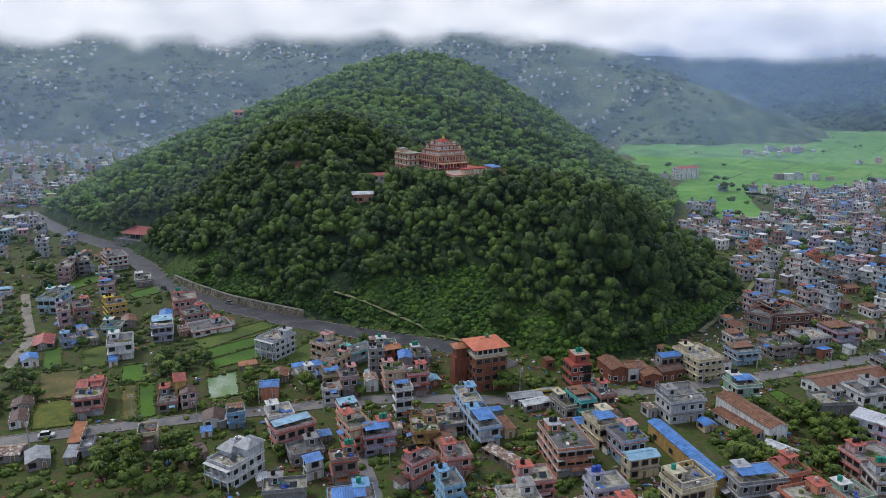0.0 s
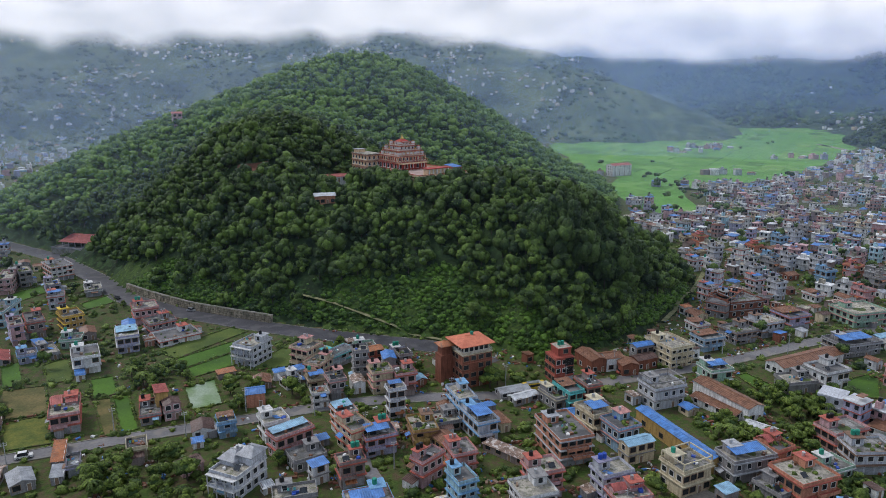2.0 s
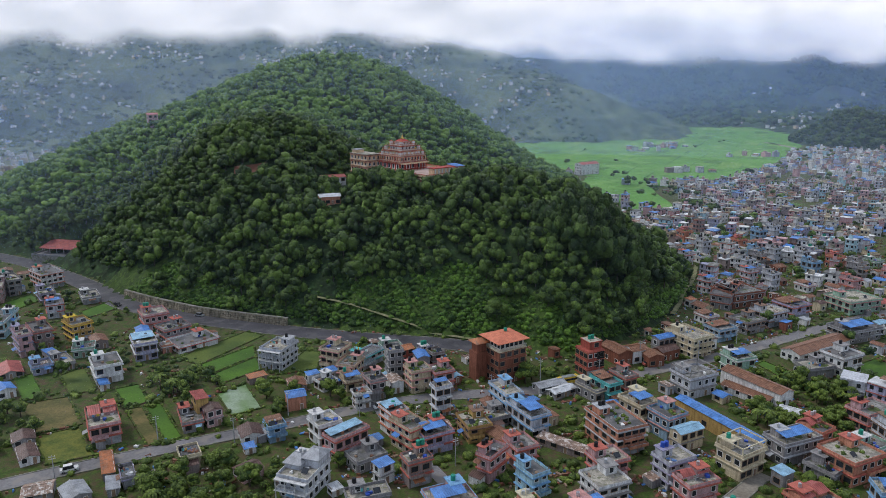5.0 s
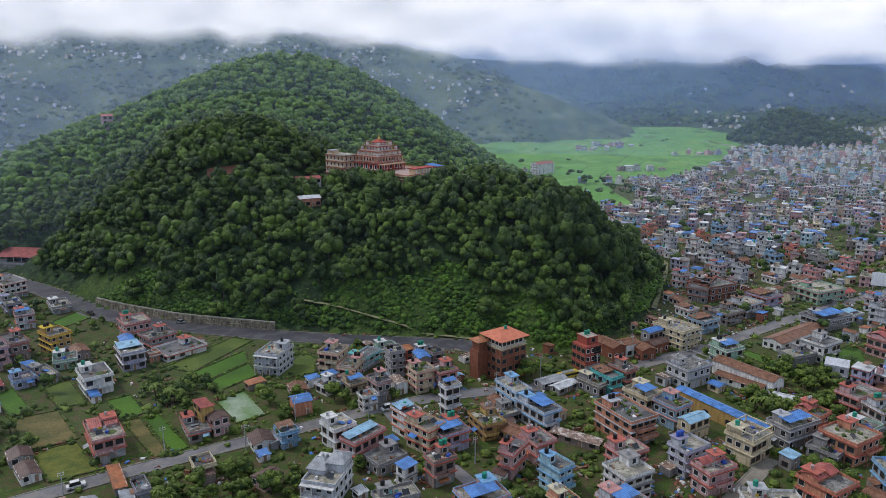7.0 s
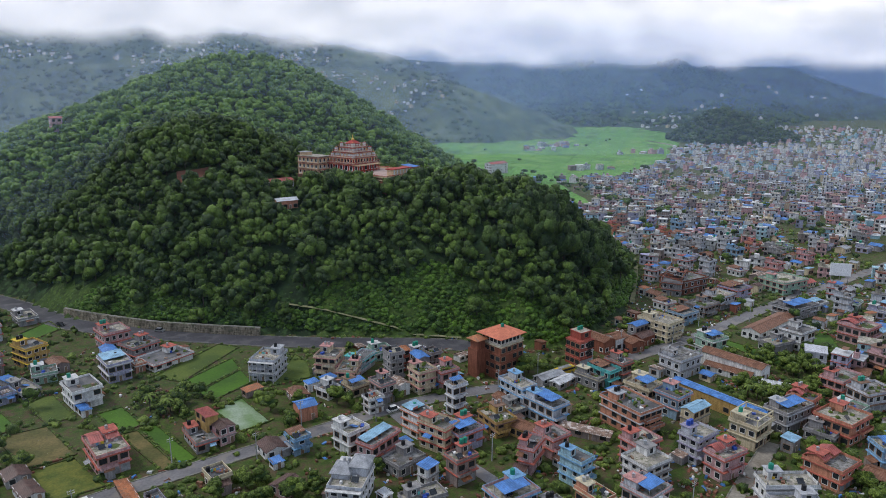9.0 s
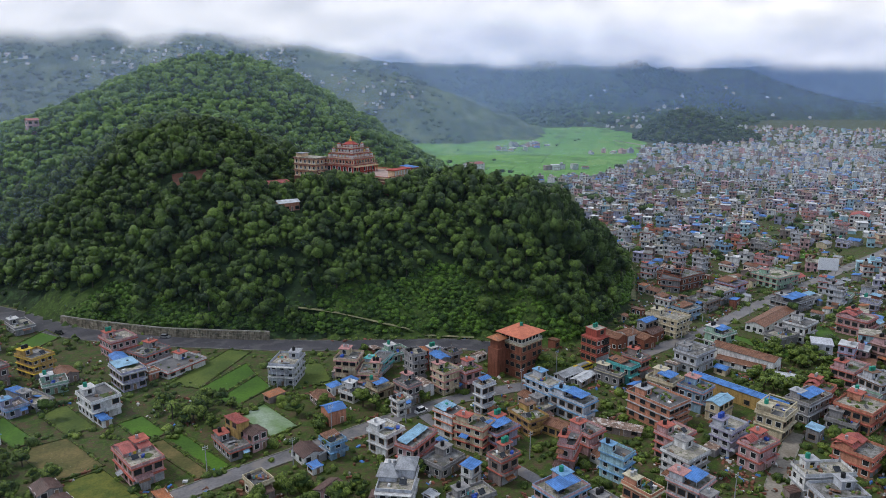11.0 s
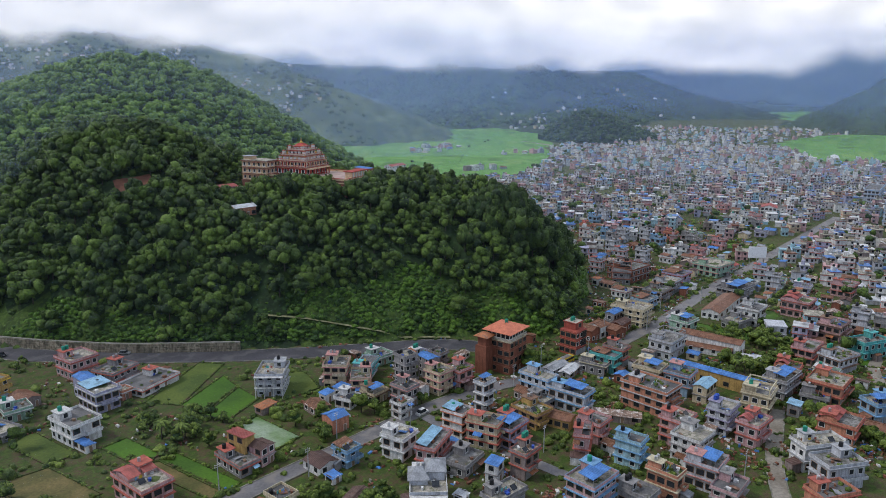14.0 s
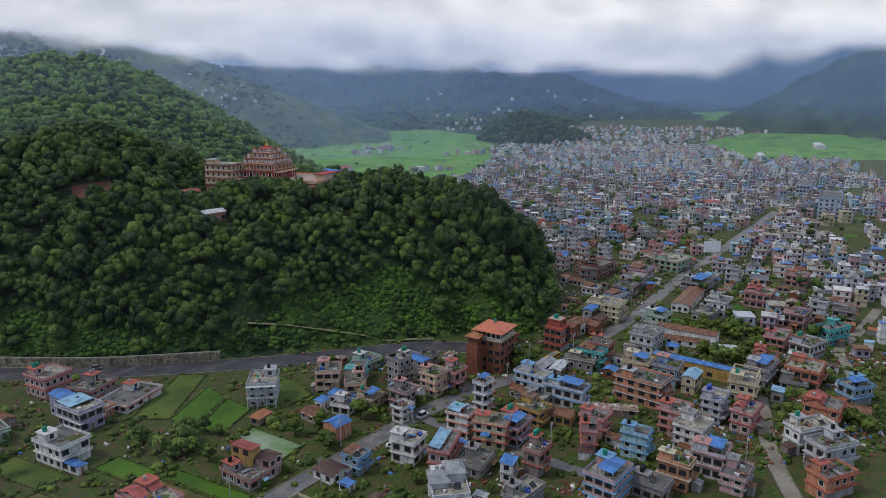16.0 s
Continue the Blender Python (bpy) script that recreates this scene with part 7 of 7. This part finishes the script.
tagged(new("hill_village", village.mesh("hill_village", [wall_mat["white"]] * 9 + [wall_mat["cream"]] * 3 + FAR_MATS[12:])), "scattered white village houses on mountain slopes", "houses", kind="stuff")

# ---- garden trees and town greenery ----


def limb_geo(height, r, rnd):
    """Tapered trunk with a few limbs."""
    g = Geo().cyl(0, 0, -0.5, r, height + 0.5, 7, 0, r * 0.55)
    for k in range(4):
        a = k * 1.7 + rnd.uniform(0, 1)
        x0, z0 = 0.0, height * rnd.uniform(0.55, 0.9)
        x1, y1, z1 = math.cos(a) * height * 0.45, math.sin(a) * height * 0.45, z0 + height * 0.4
        t = r * 0.35
        i = len(g.v)
        for px, py, pz, q in ((0, 0, z0, t), (x1, y1, z1, t * 0.4)):
            g.v += [(px - q, py, pz), (px, py - q, pz), (px + q, py, pz), (px, py + q, pz)]
        for e in range(4):
            g.f.append((i + e, i + (e + 1) % 4, i + 4 + (e + 1) % 4, i + 4 + e))
            g.m.append(0)
    return g


def garden_tree(r, tall, name="tree"):
    ob = thing(name, Matrix.Identity(4), "leafy green garden tree with a rounded crown", "tree", "garden trees")
    part("trunk", limb_geo(r * 0.9, r * 0.09, fr), m_bark, ob)
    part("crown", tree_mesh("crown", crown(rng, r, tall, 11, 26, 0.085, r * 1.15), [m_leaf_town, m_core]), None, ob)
    return ob


def palm_tree(r, h):
    """Feathery fronds from a thin trunk; also serves for banana clumps when low."""
    ob = thing("palm_tree" if h > 3 else "banana_plant", Matrix.Identity(4), "green palm with drooping fronds" if h > 3 else "low banana clump with broad green leaves", "tree", "palms and bananas")
    part("trunk", Geo().cyl(0, 0, -0.5, 0.2, h + 0.5, 7, 0, 0.13), m_bark, ob)
    g = Geo()
    for k in range(14):
        a, up = k * 2.4, fr.uniform(0.2, 0.9)
        pts = []
        for t in (0, 0.35, 0.7, 1.0):
            pts.append((math.cos(a) * r * t, math.sin(a) * r * t, h + r * (up * t - 1.1 * t * t * 0.9), 0.16 * r * (1 - abs(t - 0.4)) * (0.2 if t == 1 else 1)))
        i = len(g.v)
        for x, y, z, w in pts:
            g.v += [(x - math.sin(a) * w, y + math.cos(a) * w, z), (x, y, z + w * 0.3), (x + math.sin(a) * w, y - math.cos(a) * w, z)]
        for e in range(3):
            b = i + 3 * e
            g.f += [(b, b + 1, b + 4, b + 3), (b + 1, b + 2, b + 5, b + 4)]
            g.m += [0, 0]
    part("fronds", g, m_leaf_town, ob, "drooping green fronds")
    return ob


tree_protos = [garden_tree(fr.uniform(2.2, 3.6), fr.uniform(0.75, 1.0)) for _ in range(6)] + [palm_tree(2.6, 5.0), palm_tree(2.2, 1.6)]
used = set()
TREES = []


def plant(k, x, y, s=1.0):
    m = pose(x, y, 0, 0, 0, fr.uniform(0, 360)) @ Matrix.Scale(s, 4)
    if k not in used:
        used.add(k)
        tree_protos[k].matrix_basis = m
    else:
        ob = copy_thing(tree_protos[k], m)
        ob.scale = (s, s, s)
    TREES.append((x, y, 2.5 * s))


def clear_of_houses(x, y, r):
    return all(math.hypot(x - a, y - b) > r + c * 0.72 for a, b, c in HOUSES) and road_gap(x, y) > r * 0.6


for cx, cy, rx, ry in GREENS:
    for _ in range(int(rx * ry * 0.14)):
        a, q = fr.uniform(0, 6.283), math.sqrt(fr.random())
        x, y = cx + rx * q * math.cos(a), cy + ry * q * math.sin(a)
        if clear_of_houses(x, y, 1.0) and float(hill(np.array(x), np.array(y))) <= 0:
            plant(fr.choice((0, 1, 2, 3, 4, 5, 5, 6, 7)), x, y, fr.uniform(0.6, 1.15))
plant(2, -46.5, 222, 1.5)
plant(4, 20.5, 219.8, 1.5)
plant(1, 23.5, 222, 1.3)
plant(6, -103, 238, 1.1)
tries = 0
while len(TREES) < 272 and tries < 6000:
    tries += 1
    y = fr.uniform(105, 360)
    x = fr.uniform(-0.62 * y - 10, 0.72 * y + 40)
    if y < (150 if x < 0 else 150 - 0.5 * x) or not clear_of_houses(x, y, 1.6) or float(hill(np.array(x), np.array(y))) > 0:
        continue
    if any(math.hypot(x - a, y - b) < c * 1.05 for a, b, c in FIELDS):
        continue
    plant(fr.choice((0, 1, 2, 3, 4, 5, 7, 7)), x, y, fr.uniform(0.45, 0.95))
bush_spots = []
for _ in range(10500):
    y = fr.uniform(100, 430)
    x = fr.uniform(-0.66 * y - 15, 0.8 * y + 50)
    if y < (140 if x < 0 else 140 - 0.5 * x) or float(hill(np.array(x), np.array(y))) > 0 or any(math.hypot(x - a, y - b) < c for a, b, c in FIELDS):
        continue
    if math.sin(x * 0.09 + 1.4 * math.sin(y * 0.07)) * math.sin(y * 0.11 + x * 0.03) < -0.35 and not in_green(x, y):
        continue
    if clear_of_houses(x, y, 0.4):
        bush_spots.append((x, y, 0, fr.uniform(0.6, 1.5) * (1.7 if fr.random() < 0.2 else 1.0), fr.uniform(0.6, 1.2)))
scrap = Geo()
for _ in range(12000):
    y = fr.uniform(90, 400)
    x = fr.uniform(-0.66 * y - 10, 0.8 * y + 40)
    if y < (140 if x < 0 else 140 - 0.5 * x) or float(hill(np.array(x), np.array(y))) > 0 or any(math.hypot(x - a, y - b) < c for a, b, c in FIELDS):
        continue
    if math.sin(x * 0.13 + 1.1 * math.sin(y * 0.09)) * math.sin(y * 0.12) < 0.0 or road_gap(x, y) < 0.3 or not clear_of_houses(x, y, 0.0):
        continue
    if x < -40 and fr.random() < 0.75:
        continue
    for _k in range(fr.choice((2, 3, 4))):
        scrap.box(x + fr.gauss(0, 0.7), y + fr.gauss(0, 0.7), 0, fr.uniform(0.3, 1.8), fr.uniform(0.3, 0.9), fr.uniform(0.1, 0.7), fr.choice((0, 1, 1, 2, 2, 3, 4, 5, 6, 6)), fr.uniform(0, 180), fr.uniform(0.7, 1.0))
tagged(new("scrap_heaps", scrap.mesh("scrap_heaps", [m_stone, tin_mat["rust"], trim_mat["brick"], tin_mat["blue"], m_white, m_frame, m_soil])), "heaps of bricks, boards and tin between the houses", "scrap", kind="stuff")
plant_many("hedges", HEDGES, low_shrubs, [m_leaf_town], "ragged green hedges along the field banks", "hedge")
plant_many("bushes", bush_spots, low_shrubs, [m_leaf_town], "low green bushes and weeds between the houses", "shrubs")
far_trees = []
small_crowns = [crown(rng, 1.0, 0.8, 3, 3, 0.2, 0.8, core=False) for _ in range(5)]
for _ in range(1350):
    if fr.random() < 0.75:
        y = fr.uniform(120, 1300)
        x = fr.uniform(0.5 * y, 1.6 * y + 60) if fr.random() < 0.6 else fr.uniform(0.35 * y, 0.9 * y)
    else:
        y = fr.uniform(250, 900)
        x = fr.uniform(-0.7 * y - 30, -0.45 * y)
    if town_density(x, y) < 0.1 and fr.random() > 0.03 or float(hill(np.array(x), np.array(y))) > 0:
        continue
    if y < 430 and not clear_of_houses(x, y, 2.0):
        continue
    far_trees.append((x, y, 0, fr.uniform(2.0, 4.6), fr.uniform(0.8, 1.2)))
for _ in range(45):
    far_trees.append((265 + fr.gauss(0, 14), 590 + fr.gauss(0, 75), 0, fr.uniform(3.0, 5.6), fr.uniform(0.8, 1.1)))
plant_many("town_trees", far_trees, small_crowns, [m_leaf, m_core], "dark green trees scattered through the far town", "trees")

# ---- vehicles, poles, hoarding ----


def wheel_set(ob, xs, y, r):
    for x in xs:
        for s in (-1, 1):
            w = part("wheel", Geo().cyl(0, 0, -0.12, r, 0.24, 12), m_black, ob, at=pose(x, s * y, r, 90))
            part("hub_cap", Geo().cyl(0, 0, -0.14, r * 0.5, 0.28, 8), m_steel, w)


def car(x, y, rot, mat, label, length=4.3, width=1.75, height=1.55, kind="car"):
    ob = thing(kind, pose(x, y, 0.14, 0, 0, rot), label, "car", "vehicles on the street")
    g = Geo().box(0, 0, 0.32, length, width, 0.62, 0, 0, 0.97)
    part("body", g, mat, ob)
    part("cabin", Geo().box(-0.2, 0, 0.93, length * 0.62, width * 0.92, height - 0.95, 0, 0, 0.82), m_glass, ob, "dark windows")
    part("roof", Geo().box(-0.2, 0, height, length * 0.48, width * 0.74, 0.06), mat, ob)
    wheel_set(ob, (-length * 0.3, length * 0.3), width / 2 - 0.08, 0.32)
    for s in (-0.6, 0.6):
        part("headlight", Geo().box(length / 2 - 0.05, s, 0.62, 0.12, 0.32, 0.16), m_white, ob)


def bus(x, y, rot):
    ob = thing("bus", pose(x, y, 0.14, 0, 0, rot), "yellow bus standing on the street", "bus", "vehicles on the street")
    mat = trim_mat["yellow"]
    part("body", Geo().box(0, 0, 0.4, 8.2, 2.3, 1.1), mat, ob)
    part("window_band", Geo().box(0, 0, 1.5, 8.0, 2.2, 0.8), m_glass, ob, "dark window band")
    part("roof", Geo().box(0, 0, 2.3, 8.2, 2.3, 0.35, 0, 0, 0.94), mat, ob)
    part("roof_rack", tub(-2.5, 2.5, -0.9, 0.9, 2.66, 2.9, 2.7, 0.06), m_steel, ob)
    wheel_set(ob, (-2.6, 2.6), 1.05, 0.46)


bus(35, 216.6, 12)
car(-117.5, 189.2, 17, m_white, "white off-road car parked on the street", 4.6, 1.85, 1.85)
car(-49, 200.6, -50, m_white, "white car parked beside the street")
car(-78, 306.5, -28, m_white, "white pickup on the wide road", 4.8, 1.8, 1.6)
car(-100.5, 315, -33, m_steel, "silver car on the wide road")
car(-31, 210.5, 15, m_white, "white van on the street", 4.4, 1.8, 1.9)
car(-140, 338, -50, m_black, "black car on the road bend")
car(70, 226.5, 13, trim_mat["red"], "red car on the street")


def pole(x, y, rot):
    ob = thing("utility_pole", pose(x, y, 0, 0, 0, rot), "grey concrete utility pole with steel crossarms", "pole", "street poles")
    part("shaft", Geo().cyl(0, 0, -0.5, 0.17, 9.0, 8, 0, 0.1), trim_mat["lgrey"], ob)
    for k in range(2):
        part("crossarm", Geo().box(0, 0, 7.4 + 0.6 * k, 1.6, 0.1, 0.1), m_steel, ob)
        for s in (-0.7, 0.7):
            part("insulator", Geo().cyl(s, 0, 7.5 + 0.6 * k, 0.07, 0.2, 6), m_white, ob)
    return ob


first = None
for x, y in ((-119, 183), (-97, 201), (-75, 196), (-60, 211), (-38, 206), (-12, 220), (6, 211), (26, 220), (46, 216), (68, 229.5), (90, 226), (115, 240), (140, 237), (-22, 190), (-14.5, 172), (21, 133), (40, 143)):
    m = pose(x, y, 0, 0, 0, 15)
    first = copy_thing(first, m) if first else pole(x, y, 15)

hoarding = thing("billboard", pose(228, 266, 0, 0, 0, -38), "large plain white hoarding above the roofs", "billboard")
part("panel", Geo().box(0, 0, 4.5, 10.0, 0.3, 6.6), material("hoarding_sheet", (0.90, 0.90, 0.90), (0.84, 0.84, 0.85), 0.5, 0.6, 4.0, 0.0), hoarding)
part("panel_edge", tub(-5.1, 5.1, -0.22, 0.22, 4.35, 4.5, 4.4, 0.08), m_steel, hoarding)
for k in (-4, 0, 4):
    part("post", Geo().box(k, 0.4, -0.5, 0.3, 0.3, 11), m_steel, hoarding)
